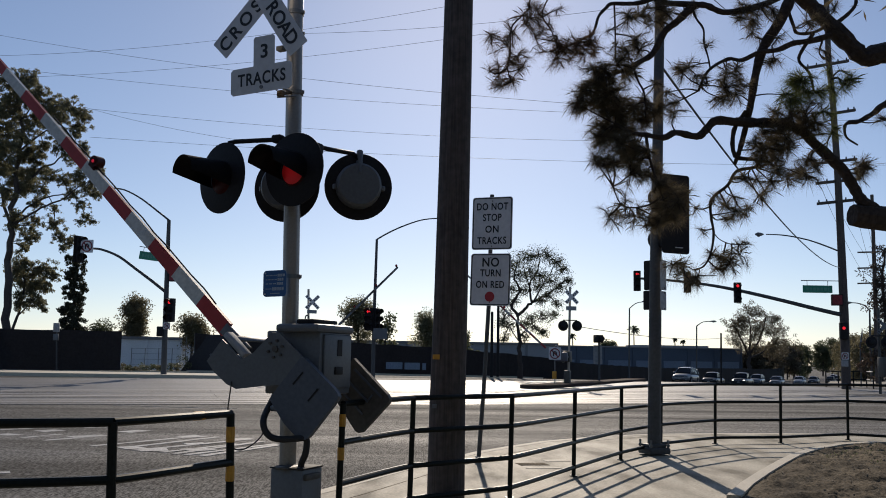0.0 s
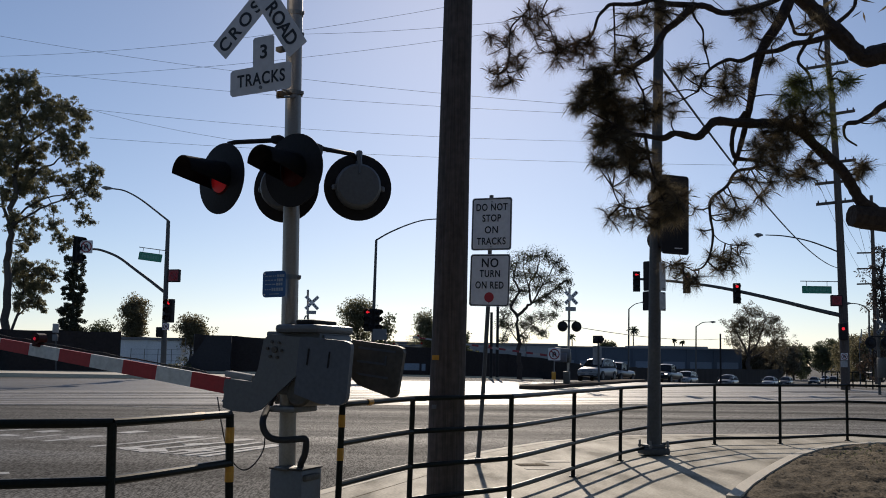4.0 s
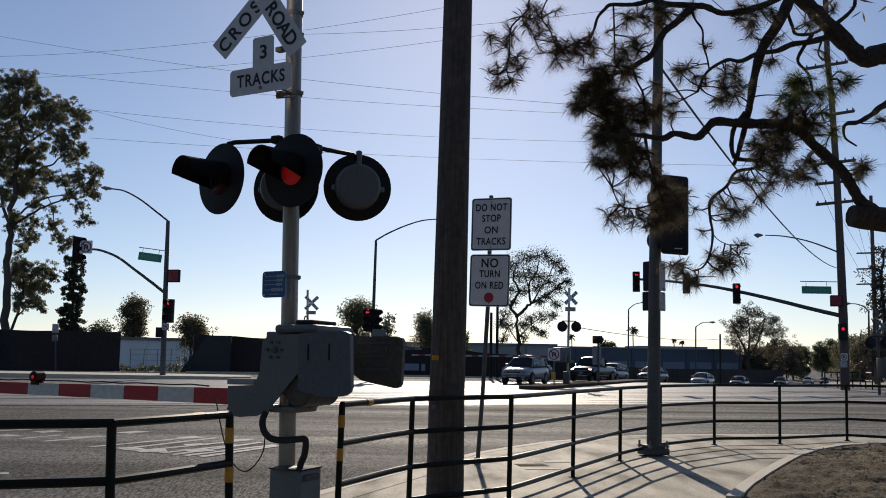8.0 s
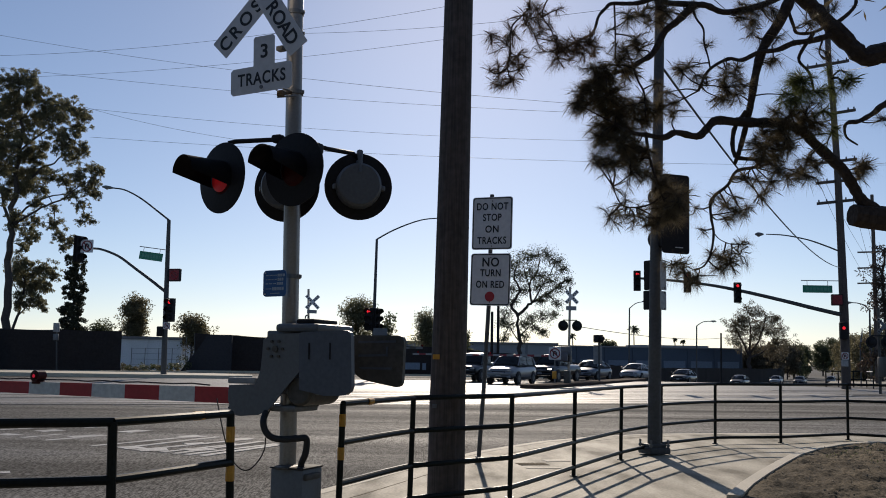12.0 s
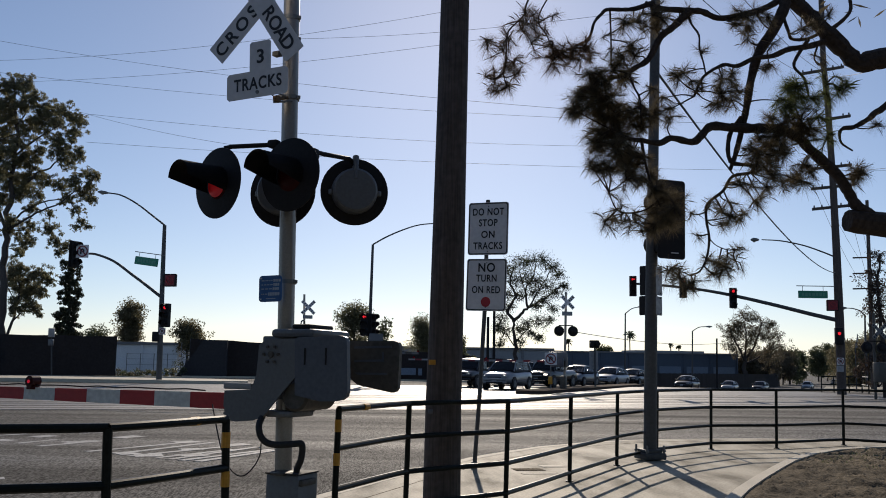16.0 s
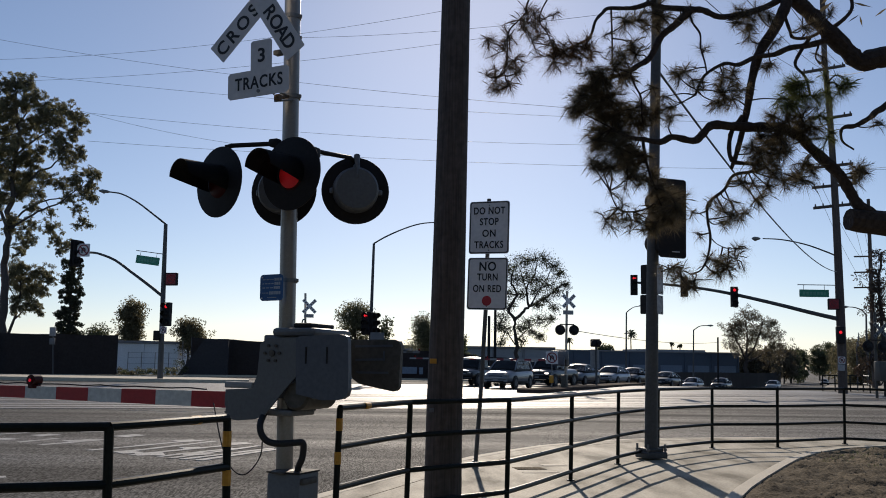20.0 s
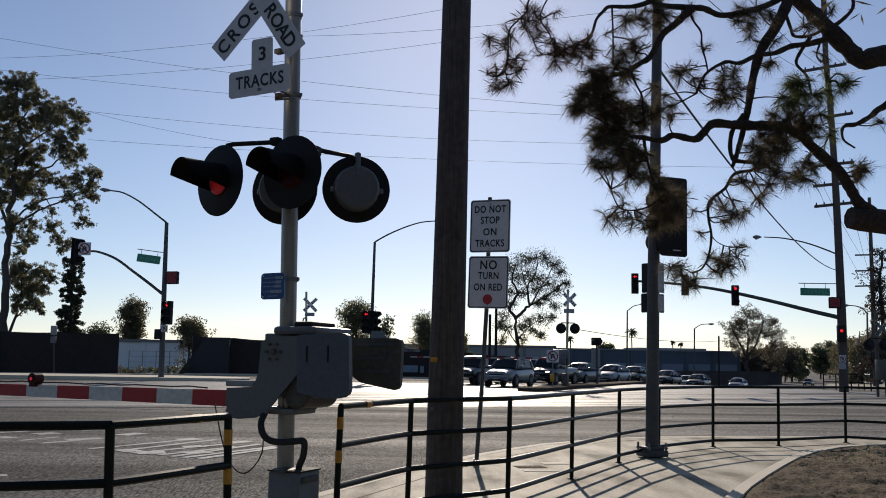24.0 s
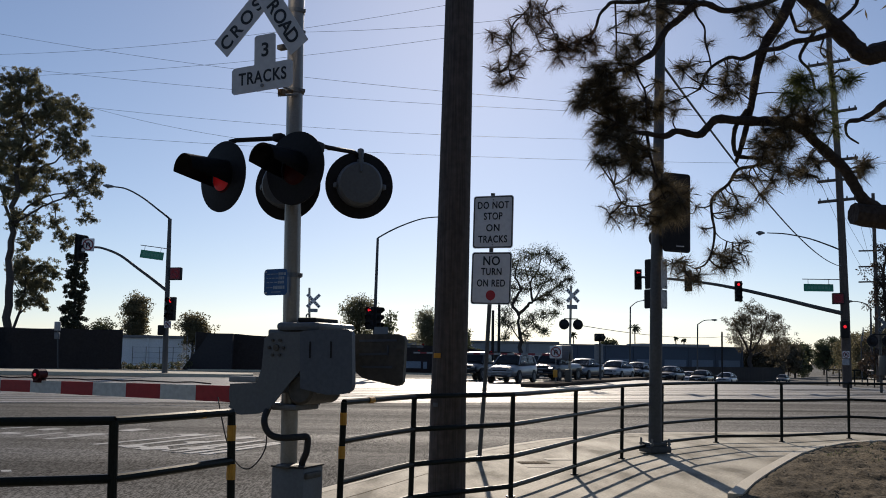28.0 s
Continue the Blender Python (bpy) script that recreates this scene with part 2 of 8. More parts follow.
POLEWOOD = pole_wood()
BARK = material("pine_bark", (0.062, 0.048, 0.042), 0.95, 0, 0.5, 30.0, 5.0, 1.0)
EUCA_BARK = material("eucalyptus_bark", (0.075, 0.066, 0.060), 0.9, 0, 0.4, 10.0, 1.0, 0.5)
NEEDLES = foliage("pine_needles", (0.17, 0.14, 0.088), (0.10, 0.082, 0.055), 0.5)
NEEDLES_DRY = foliage("dry_pine_needles", (0.18, 0.12, 0.075), (0.09, 0.06, 0.042), 0.5)
LEAF_NEEDLES = foliage("sunlit_pine_needles", (0.16, 0.185, 0.065), (0.065, 0.075, 0.03), 0.5)
LEAF = foliage("eucalyptus_leaves", (0.225, 0.215, 0.125), (0.125, 0.125, 0.078), 0.62)
LEAF_DARK = foliage("dark_leaves", (0.12, 0.13, 0.07), (0.07, 0.08, 0.045), 0.55)
LEAF_OLIVE = foliage("olive_leaves", (0.21, 0.185, 0.105), (0.11, 0.10, 0.06), 0.55)
CYPRESS_GREEN = foliage("cypress_scales", (0.07, 0.075, 0.045), (0.04, 0.043, 0.03), 0.3)
LEAF_DUSTY = foliage("dusty_brown_green_leaves", (0.15, 0.125, 0.08), (0.08, 0.066, 0.045), 0.45)
LEAF_BROWN = foliage("dry_brown_leaves", (0.085, 0.06, 0.042), (0.045, 0.033, 0.025), 0.4)
SCREEN = material("dark_fence_screen", (0.034, 0.033, 0.038), 0.85, 0, 0.3, 6.0, 0.6, 0.15)
BLUE_WALL = material("blue_metal_wall", (0.055, 0.078, 0.115), 0.6, 0.1, 0.2, 5.0, 0.4, 0.05)
GREY_WALL = material("grey_wall", (0.30, 0.31, 0.32), 0.8, 0, 0.2, 8.0, 0.5, 0.1)
BANNER = material("pale_blue_banner", (0.20, 0.25, 0.32), 0.7, 0, 0.2, 8.0, 1.0, 0.05)
WHITE_WALL = material("white_wall", (0.78, 0.79, 0.80), 0.8, 0, 0.15, 8.0, 0.5, 0.1)
TAR_ROOF = material("roof_sheet", (0.20, 0.20, 0.21), 0.8, 0, 0.2, 6.0, 0.5, 0.1)
RUBBER = material("rubber", (0.026, 0.026, 0.028), 0.8, 0, 0.2, 60.0, 6.0, 0.1)
RAIL_STEEL = material("rail_steel", (0.22, 0.20, 0.18), 0.5, 0.9, 0.2, 20.0, 2.0, 0.1)
GLASS_DARK = pane("car_glass", (0.012, 0.014, 0.017), 0.05, 0.15)
LAMP_CLEAR = pane("headlamp_glass", (0.22, 0.23, 0.24), 0.08)
RED_DULL = material("red_lens", (0.05, 0.004, 0.004), 0.45, 0, 0.2, 40.0, 9.0, 0.0, None, 0.2)
RED_BULB = glowing("lit_red_bulb", (1.0, 0.02, 0.05), 0.3)


def lit_lens():
    """A red lens lit from behind: brightest at its middle."""
    m = glowing("lit_red_lens", (1.0, 0.025, 0.035), 0.06)
    nt, n = m.node_tree, m.node_tree.nodes
    where, far, level = n.new("ShaderNodeTexCoord"), n.new("ShaderNodeVectorMath"), n.new("ShaderNodeMapRange")
    far.operation = "LENGTH"
    nt.links.new(where.outputs["Object"], far.inputs[0])
    nt.links.new(far.outputs["Value"], level.inputs["Value"])
    level.inputs["From Min"].default_value, level.inputs["From Max"].default_value = 0.02, 0.12
    level.inputs["To Min"].default_value, level.inputs["To Max"].default_value = 0.075, 0.004
    nt.links.new(level.outputs["Result"], n["Principled BSDF"].inputs["Emission Strength"])
    return m


RED_LIT = lit_lens()
RED_BRIGHT = glowing("lit_red_signal", (1.0, 0.02, 0.03), 0.8)
# glow that stands in for the sun's glint on the pickup's bonnet
GLINT_HEADLAMP = glowing("headlamp_sun_glint", (1.0, 0.9, 0.75), 2.2)
WIRE = material("wire", (0.03, 0.03, 0.035), 0.6, 0, 0.1, 10.0, 2.0, 0.0)


# ---- building blocks ----
def above(ob):
    m = ob.matrix_basis.copy()
    while ob.parent:
        ob = ob.parent
        m = ob.matrix_basis @ m
    return m


def thing(name, m, label, category, group="", kind=""):
    """An Empty at a thing's base."""
    if not isinstance(m, Matrix):
        m = pose(*m)
    ob = new(name)
    ob.empty_display_size = 0.2
    ob.matrix_basis = m
    return tagged(ob, label, category, group, kind)


def part(name, bm, mat, parent=None, label="", smooth=True):
    """Links a bmesh, given in the world's space, as one mesh object."""
    me = bpy.data.meshes.new(name)
    if parent:
        bm.transform(above(parent).inverted())
    bm.normal_update()
    bm.to_mesh(me)
    bm.free()
    for one in (mat if isinstance(mat, (list, tuple)) else (mat,)):
        me.materials.append(one)
    if smooth:
        me.shade_smooth()
        me.set_sharp_from_angle(angle=radians(35))
    ob = new(name, me)
    if parent:
        ob.parent = parent
    return tagged(ob, label)


def solid(name, bm, mat, label, category, group="", kind="", base=None):
    """A thing of one mesh; its origin at base."""
    if base is None:
        ob = part(name, bm, mat)
    else:
        bm.transform(Matrix.Translation(-Vector(base)))
        ob = part(name, bm, mat)
        ob.location = base
    return tagged(ob, label, category, group, kind)


def axes(way, up=(0, 0, 1)):
    z = Vector(way).normalized()
    up = Vector(up)
    if abs(z.dot(up.normalized())) > 0.98:
        up = Vector((1, 0, 0))
    x = up.cross(z).normalized()
    y = z.cross(x)
    return Matrix((x, y, z)).transposed()


def box(bm, centre, size, rot=None, bevel=0.0):
    """A box of that size; rot a Matrix or degrees about z."""
    if rot is None:
        r = Matrix.Identity(4)
    elif isinstance(rot, Matrix):
        r = rot.to_4x4()
    else:
        r = Matrix.Rotation(radians(rot), 4, "Z")
    made = bmesh.ops.create_cube(bm, size=1.0, matrix=Matrix.Translation(centre) @ r @ Matrix.Diagonal((*size, 1)))
    if bevel:
        edges = {e for v in made["verts"] for e in v.link_edges}
        bmesh.ops.bevel(bm, geom=list(edges), offset=bevel, segments=2, affect="EDGES", profile=0.5)


def tube(bm, pts, radii, seg=8, caps=True):
    """A tapered pipe along points."""
    pts = [Vector(p) for p in pts]
    if not isinstance(radii, (list, tuple)):
        radii = [radii] * len(pts)
    rings, last = [], None
    for i, p in enumerate(pts):
        way = (pts[min(i + 1, len(pts) - 1)] - pts[max(i - 1, 0)]).normalized()
        if last is None:
            m = axes(way)
        else:
            x = (last - way * last.dot(way)).normalized()
            m = Matrix((x, way.cross(x), way)).transposed()
        last = m.col[0]
        rings.append([bm.verts.new(p + m @ Vector((math.cos(a), math.sin(a), 0)) * radii[i]) for a in [2 * math.pi * k / seg for k in range(seg)]])
    for a, b in zip(rings, rings[1:]):
        for k in range(seg):
            bm.faces.new((a[k], a[(k + 1) % seg], b[(k + 1) % seg], b[k]))
    if caps:
        bm.faces.new(rings[0][::-1])
        bm.faces.new(rings[-1])


def smooth_line(pts, n=4):
    """A rounded line through points."""
    pts = [Vector(p) for p in pts]
    line = []
    for i in range(len(pts) - 1):
        a, b = pts[i], pts[i + 1]
        pa = pts[i - 1] if i else a - (b - a)
        pb = pts[i + 2] if i + 2 < len(pts) else b + (b - a)
        for k in range(n):
            t = k / n
            line.append(0.5 * (2 * a + (b - pa) * t + (2 * pa - 5 * a + 4 * b - pb) * t * t + (3 * a - pa - 3 * b + pb) * t ** 3))
    return [*line, pts[-1]]


def plate(bm, outline, m, depth, bevel=0.0):
    """An outline in the plane x, y of the pose m, depth thick along -z."""
    a = [bm.verts.new(m @ Vector((x, y, 0))) for x, y in outline]
    b = [bm.verts.new(m @ Vector((x, y, -depth))) for x, y in outline]
    faces = [bm.faces.new(a), bm.faces.new(b[::-1])]
    n = len(a)
    for k in range(n):
        faces.append(bm.faces.new((a[k], b[k], b[(k + 1) % n], a[(k + 1) % n])))
    for f in faces:
        f.normal_update()
    if bevel:
        edges = list({e for f in faces[:2] for e in f.edges})
        bmesh.ops.bevel(bm, geom=edges, offset=bevel, segments=2, affect="EDGES", profile=0.5)


def rounded(w, h, r, seg=4, cx=0.0, cy=0.0):
    pts = []
    for sx, sy, a0 in ((1, 1, 0), (-1, 1, 90), (-1, -1, 180), (1, -1, 270)):
        for k in range(seg + 1):
            a = radians(a0 + 90 * k / seg)
            pts.append((cx + sx * (w / 2 - r) + r * math.cos(a), cy + sy * (h / 2 - r) + r * math.sin(a)))
    return pts


def ring(n, r, cx=0.0, cy=0.0):
    return [(cx + r * math.cos(2 * math.pi * k / n), cy + r * math.sin(2 * math.pi * k / n)) for k in range(n)]


def text_mesh(text, height, m, stretch=1.0):
    """Letters of that height, centred on the pose m, as a bmesh."""
    cu = bpy.data.curves.new("letters", "FONT")
    cu.body, cu.align_x, cu.align_y, cu.size, cu.extrude, cu.offset = text, "CENTER", "CENTER", height / 0.7, 0.0008, height * 0.028
    cu.space_character = 1.12
    ob = bpy.data.objects.new("letters", cu)
    scene.collection.objects.link(ob)
    bpy.context.view_layer.update()
    me = bpy.data.meshes.new_from_object(ob)
    bm = bmesh.new()
    bm.from_mesh(me)
    bpy.data.objects.remove(ob)
    bpy.data.meshes.remove(me)
    xs = [v.co.x for v in bm.verts]
    ys = [v.co.y for v in bm.verts]
    bm.transform(m @ Matrix.Diagonal((stretch, 1, 1, 1)) @ Matrix.Translation((-(min(xs) + max(xs)) / 2, -(min(ys) + max(ys)) / 2, 0)))
    return bm


def facing(p, turn, roll=0.0):
    """A pose at p whose x, y is an upright plane; it faces -y turned by that many degrees to the right of the camera's side."""
    return Matrix.Translation(p) @ Matrix.Rotation(radians(turn), 4, "Z") @ Matrix.Rotation(radians(90), 4, "X") @ Matrix.Rotation(radians(roll), 4, "Z")


ROAD = Vector((0.40, 0.917, 0)).normalized()      # the street runs this way
SIDE = Vector((ROAD.y, -ROAD.x, 0))               # to its right


def ground_height(x, y):
    """The road rises a little to the tracks and falls away behind them."""
    s = x * ROAD.x + y * ROAD.y
    stops = ((-1e4, -0.13), (30, -0.13), (48, 0.02), (68, 0.05), (80, -0.15), (105, -1.0), (130, -1.65), (220, -2.5), (1e4, -2.5))
    for (a, za), (b, zb) in zip(stops, stops[1:]):
        if s <= b:
            f = (s - a) / (b - a)
            return za + (zb - za) * f
    return -2.5


# ---- ground, road, pavement ----
def at(s, c, z=None):
    """A place s metres along the street and c metres to its right; behind the tracks the street bends a little."""
    c += max(0.0, s - 60) * 0.09
    p = ROAD * s + SIDE * c
    return Vector((p.x, p.y, ground_height(p.x, p.y) if z is None else z))


def make_ground():
    bm = bmesh.new()
    rows = []
    for s in (-80, 0, 15, 30, 39, 48, 58, 68, 74, 80, 92, 105, 118, 130, 160, 190, 220, 400, 4000):
        line = []
        for c in (-3500, -300, -60, -20, 0, 20, 60, 300, 3500):
            p = ROAD * s + SIDE * c
            line.append(bm.verts.new((p.x, p.y, ground_height(p.x, p.y))))
        rows.append(line)
    for a, b in zip(rows, rows[1:]):
        for k in range(len(a) - 1):
            bm.faces.new((a[k], a[k + 1], b[k + 1], b[k]))
    tagged(part("ground", bm, ASPHALT), "worn grey asphalt road surface, patched and stained", "road", kind="structure")


make_ground()

KERB_LINE = [(-12.5, -18.0), (-5.4, 0.0), (-3.0, 6.2), (-1.311, 10.380, 0.000), (-0.575, 12.349, 0.000), (0.546, 14.897, 0.000), (1.212, 16.065, 0.000), (1.847, 17.051, 0.000), (2.824, 18.084, 0.000), (3.721, 18.786, 0.000), (4.617, 19.237, 0.000), (6.513, 19.742, 0.000), (7.984, 19.871, 0.000), (9.295, 19.674, 0.000), (14.0, 19.4, 0), (30.0, 18.4, 0)]
KERB_LINE = [(p[0], p[1]) for p in KERB_LINE]


def flat_slab(name, outline, z, depth, mat, label, category, kind="structure", parent=None, bevel=0.0):
    bm = bmesh.new()
    plate(bm, outline, Matrix.Translation((0, 0, z)), depth, bevel)
    bmesh.ops.recalc_face_normals(bm, faces=bm.faces[:])
    bmesh.ops.triangulate(bm, faces=[f for f in bm.faces if len(f.verts) > 4])
    ob = part(name, bm, mat, parent, smooth=False)
    return tagged(ob, label, category, "", kind)


def offset_line(line, d):
    """The line moved d metres to its right."""
    out = []
    for i, p in enumerate(line):
        a, b = Vector(line[max(i - 1, 0)]), Vector(line[min(i + 1, len(line) - 1)])
        w = (b - a).normalized()
        out.append((p[0] + w.y * d, p[1] - w.x * d))
    return out


inner = offset_line(KERB_LINE, 0.16)
PAVING = flat_slab("pavement", inner + [(30.0, -18.0)], 0.0, 0.2, CONCRETE, "pale concrete corner pavement with joints and stains", "pavement")
bm = bmesh.new()
for a, b, c, d in zip(KERB_LINE, KERB_LINE[1:], inner[1:], inner):
    plate(bm, [a, b, c, d][::-1], Matrix.Translation((0, 0, 0.003)), 0.25)
bmesh.ops.recalc_face_normals(bm, faces=bm.faces[:])
for way, far in ((0.25, 0),):
    joint = bmesh.new()
    near_line, far_line = offset_line(KERB_LINE, 0.30 + way), offset_line(KERB_LINE, 0.312 + way)
    for a, b, c, d in zip(near_line, near_line[1:], far_line[1:], far_line):
        plate(joint, [a, b, c, d][::-1], Matrix.Translation((0, 0, 0.002)), 0.01)
    bmesh.ops.recalc_face_normals(joint, faces=joint.faces[:])
    part("joint", joint, DIRT, PAVING, smooth=False)
tagged(part("kerb", bm, KERB, smooth=False), "pale worn concrete kerb of the corner", "kerb", kind="structure")

# bare earth bed with its concrete edging
BED = [(3.069, 10.160, -0.000), (3.542, 11.185, 0.000), (4.163, 12.389, 0.000), (4.889, 13.735, 0.000), (5.509, 14.844, 0.000), (6.258, 15.956, 0.000), (7.091, 16.911, 0.000), (7.969, 17.503, 0.000), (9.319, 18.085, 0.000), (13.0, 17.6, 0), (13.0, 2.0, 0), (2.2, 2.0, 0), (2.9, 7.0, 0)]
BED = [(p[0], p[1]) for p in BED]


def make_bed():
    rnd = random.Random(4)
    edge_in = offset_line(BED, 0.15)
    bm = bmesh.new()
    for a, b, c, d in zip(BED[:-4], BED[1:-3], edge_in[1:-3], edge_in[:-4]):
        plate(bm, [a, b, c, d][::-1], Matrix.Translation((0, 0, 0.05)), 0.1)
    bmesh.ops.recalc_face_normals(bm, faces=bm.faces[:])
    tagged(part("bed_edging", bm, KERB, smooth=False), "pale concrete edging round the bare earth bed", "kerb", kind="structure")
    # earth, in a fine uneven sheet
    bm = bmesh.new()
    xs = [2.2 + 0.05 * i for i in range(150)]
    ys = [7.0 + 0.06 * i for i in range(180)]
    poly = [Vector(p) for p in offset_line(BED, 0.06)]
    heart = [Vector(p) for p in offset_line(BED, 0.24)]

    def inside(x, y, poly=poly):
        hit = False
        for a, b in zip(poly, poly[1:] + poly[:1]):
            if (a.y > y) != (b.y > y) and x < (b.x - a.x) * (y - a.y) / (b.y - a.y) + a.x:
                hit = not hit
        return hit

    def lie(x, y):
        return max(0.01, 0.035 + 0.035 * noise.noise((x * 0.9, y * 0.9, 0)) + 0.06 * noise.noise((x * 2.3, y * 1.6, 4)) + 0.04 * noise.noise((x * 5.0, y * 3.0, 9)) + 0.04 * noise.noise((x * 11.0, y * 6.0, 2)))

    grid = {}
    for i, x in enumerate(xs):
        for j, y in enumerate(ys):
            if inside(x, y):
                z = lie(x, y) + 0.016 * rnd.random()
                if not inside(x, y, heart):
                    z = min(z, 0.03)
                grid[i, j] = bm.verts.new((x, y, max(z, 0.01)))
    for (i, j), v in grid.items():
        quad = [grid.get(k) for k in ((i, j), (i + 1, j), (i + 1, j + 1), (i, j + 1))]
        if all(quad):
            bm.faces.new(quad)
    tagged(part("earth", bm, DIRT), "dry brown bare earth with litter and stones", "earth", kind="structure")
    # loose stones and clods
    bm = bmesh.new()
    for _ in range(160):
        x, y = rnd.uniform(3.0, 9.5), rnd.uniform(8.5, 17.2)
        if not inside(x, y, heart):
            continue
        r = rnd.uniform(0.008, 0.020) * rnd.choice((0.7, 1, 1, 1, 1.3, 1.9))
        m = Matrix.Translation((x, y, lie(x, y) + 0.008)) @ Euler((rnd.random() * 3, rnd.random() * 3, rnd.random() * 3)).to_matrix().to_4x4() @ Matrix.Diagonal((r * rnd.uniform(1, 2.2), r * rnd.uniform(0.6, 1), r * 0.38, 1))
        bmesh.ops.create_icosphere(bm, subdivisions=1, radius=1, matrix=m)
    pale = bmesh.new()
    for _ in range(320):
        x, y = rnd.uniform(3.0, 9.5), rnd.uniform(8.5, 17.2)
        if inside(x, y, heart):
            r = rnd.uniform(0.004, 0.011)
            m = Matrix.Translation((x, y, lie(x, y) + 0.01)) @ Euler((rnd.random() * 3, rnd.random() * 3, 0)).to_matrix().to_4x4() @ Matrix.Diagonal((r * 1.6, r, r * 0.5, 1))
            bmesh.ops.create_icosphere(pale, subdivisions=1, radius=1, matrix=m)
    for _ in range(9):
        x, y = rnd.uniform(3.4, 9.5), rnd.uniform(9.0, 17.0)
        if inside(x, y, heart):
            r = rnd.uniform(0.014, 0.028)
            m = Matrix.Translation((x, y, lie(x, y) + 0.012)) @ Euler((rnd.random() * 3, rnd.random() * 3, 0)).to_matrix().to_4x4() @ Matrix.Diagonal((r * 1.5, r, r * 0.6, 1))
            made = bmesh.ops.create_icosphere(bm, subdivisions=2, radius=1)
            for v in made["verts"]:
                v.co = m @ (v.co * (1 + 0.35 * noise.noise(v.co * 1.7 + Vector((x, y, 0)))))
    tagged(part("litter", pale, LITTER), "small pale stones and litter on bare earth", "stones", kind="stuff")
    tagged(part("clods", bm, LITTER), "scattered clods and stones on bare earth", "stones", kind="stuff")


make_bed()


# ---- rails of the tracks, median, markings ----
TRACK = Vector((0.959, 0.284, 0)).normalized()    # the tracks cross the street askew
PAST = Vector((-TRACK.y, TRACK.x, 0))


def track_sheet(bm, n0, n1, c0, c1, z, depth, step=2.0):
    """A slab that follows the ground between two lines along the tracks."""
    rows = max(1, round((n1 - n0) / step))
    cols = max(1, round((c1 - c0) / step))
    grid = []
    for k in range(rows + 1):
        grid.append([])
        for q in range(cols + 1):
            p = PAST * (n0 + (n1 - n0) * k / rows) + TRACK * (c0 + (c1 - c0) * q / cols)
            grid[-1].append(bm.verts.new((p.x, p.y, ground_height(p.x, p.y) + z)))
    for k in range(rows):
        for q in range(cols):
            bm.faces.new((grid[k][q], grid[k][q + 1], grid[k + 1][q + 1], grid[k + 1][q]))
    rim = [*grid[0], *[g[-1] for g in grid[1:]], *grid[-1][-2::-1], *[g[0] for g in grid[-2:0:-1]]]
    low = [bm.verts.new(v.co - Vector((0, 0, depth))) for v in rim]
    for k in range(len(rim)):
        bm.faces.new((rim[k], low[k], low[(k + 1) % len(rim)], rim[(k + 1) % len(rim)]))


bm = bmesh.new()
track_sheet(bm, 31.2, 60.0, -24, 40, 0.012, 0.08)
tagged(part("road", bm, GLARE_ASPHALT), "asphalt round the tracks, paled and glossy for sun glare", "road", kind="structure")
for s in (32.2, 36.7, 41.2):
    for j in (0, 1.5):
        bm = bmesh.new()
        track_sheet(bm, s + j, s + j + 0.075, -60, 60, 0.032, 0.1)
        tagged(part("track_rail", bm, RAIL_STEEL), "worn steel rail sunk flush in the crossing", "rail", "rails of the tracks", "structure")
    for j, w in ((-0.8, 0.72), (0.14, 1.3), (1.64, 0.72)):
        foot = PAST * (s + j) + TRACK * 4
        bed = thing("crossing_bed", (foot.x, foot.y, ground_height(foot.x, foot.y)), "row of worn concrete panels between the rails", "panels", "", "structure")
        for n in range(22):
            bm = bmesh.new()
            c0 = -22 + n * 2.4
            track_sheet(bm, s + j, s + j + w, c0 + 0.006, c0 + 2.394, 0.024, 0.1)
            part("panel", bm, PANEL, bed, smooth=False)

# stop line and lane lines, and the worn white letters on the near lane
STROKES = []
MARKS = thing("road_markings", (-4.0, 16.0, -0.13), "worn white paint markings on the asphalt", "road marking", "", "structure")


def stroke(a, b, w):
    a, b = Vector(a), Vector(b)
    side = (b - a).normalized().cross(Vector((0, 0, 1))) * w / 2
    bm = bmesh.new()
    rise = 0.002 + 0.0004 * len(STROKES)
    STROKES.append(rise)
    top = [bm.verts.new(p + Vector((0, 0, rise))) for p in (a - side, b - side, b + side, a + side)]
    low = [bm.verts.new(p + Vector((0, 0, 0.0005))) for p in (a - side, b - side, b + side, a + side)]
    bm.faces.new(top)
    for k in range(4):
        bm.faces.new((top[k], low[k], low[(k + 1) % 4], top[(k + 1) % 4]))
    bmesh.ops.recalc_face_normals(bm, faces=bm.faces[:])
    part("paint_stroke", bm, PAINT_WHITE, MARKS, smooth=False)


stroke((-8.541, 18.334, -0.130), (-8.149, 18.163, -0.130), 0.35)
stroke((-7.795, 17.631, -0.130), (-7.450, 18.538, -0.130), 0.15)
stroke((-8.137, 19.124, -0.130), (-7.847, 19.514, -0.130), 0.40)
stroke((-7.186, 17.130, -0.130), (-6.461, 18.435, -0.130), 0.15)
stroke((-7.036, 17.946, -0.130), (-6.536, 18.421, -0.130), 0.35)
stroke((-7.707, 20.346, -0.130), (-7.258, 20.678, -0.130), 0.50)
stroke((-8.991, 19.287, -0.130), (-8.561, 19.811, -0.130), 0.15)
stroke((-6.427, 19.145, -0.130), (-6.185, 19.735, -0.130), 0.40)
stroke((-5.783, 12.490, -0.130), (-5.676, 12.546, -0.130), 0.20)
stroke((-5.971, 16.225, -0.130), (-4.686, 18.571, -0.130), 0.16)
stroke((-5.022, 18.218, -0.130), (-4.686, 18.571, -0.130), 0.45)
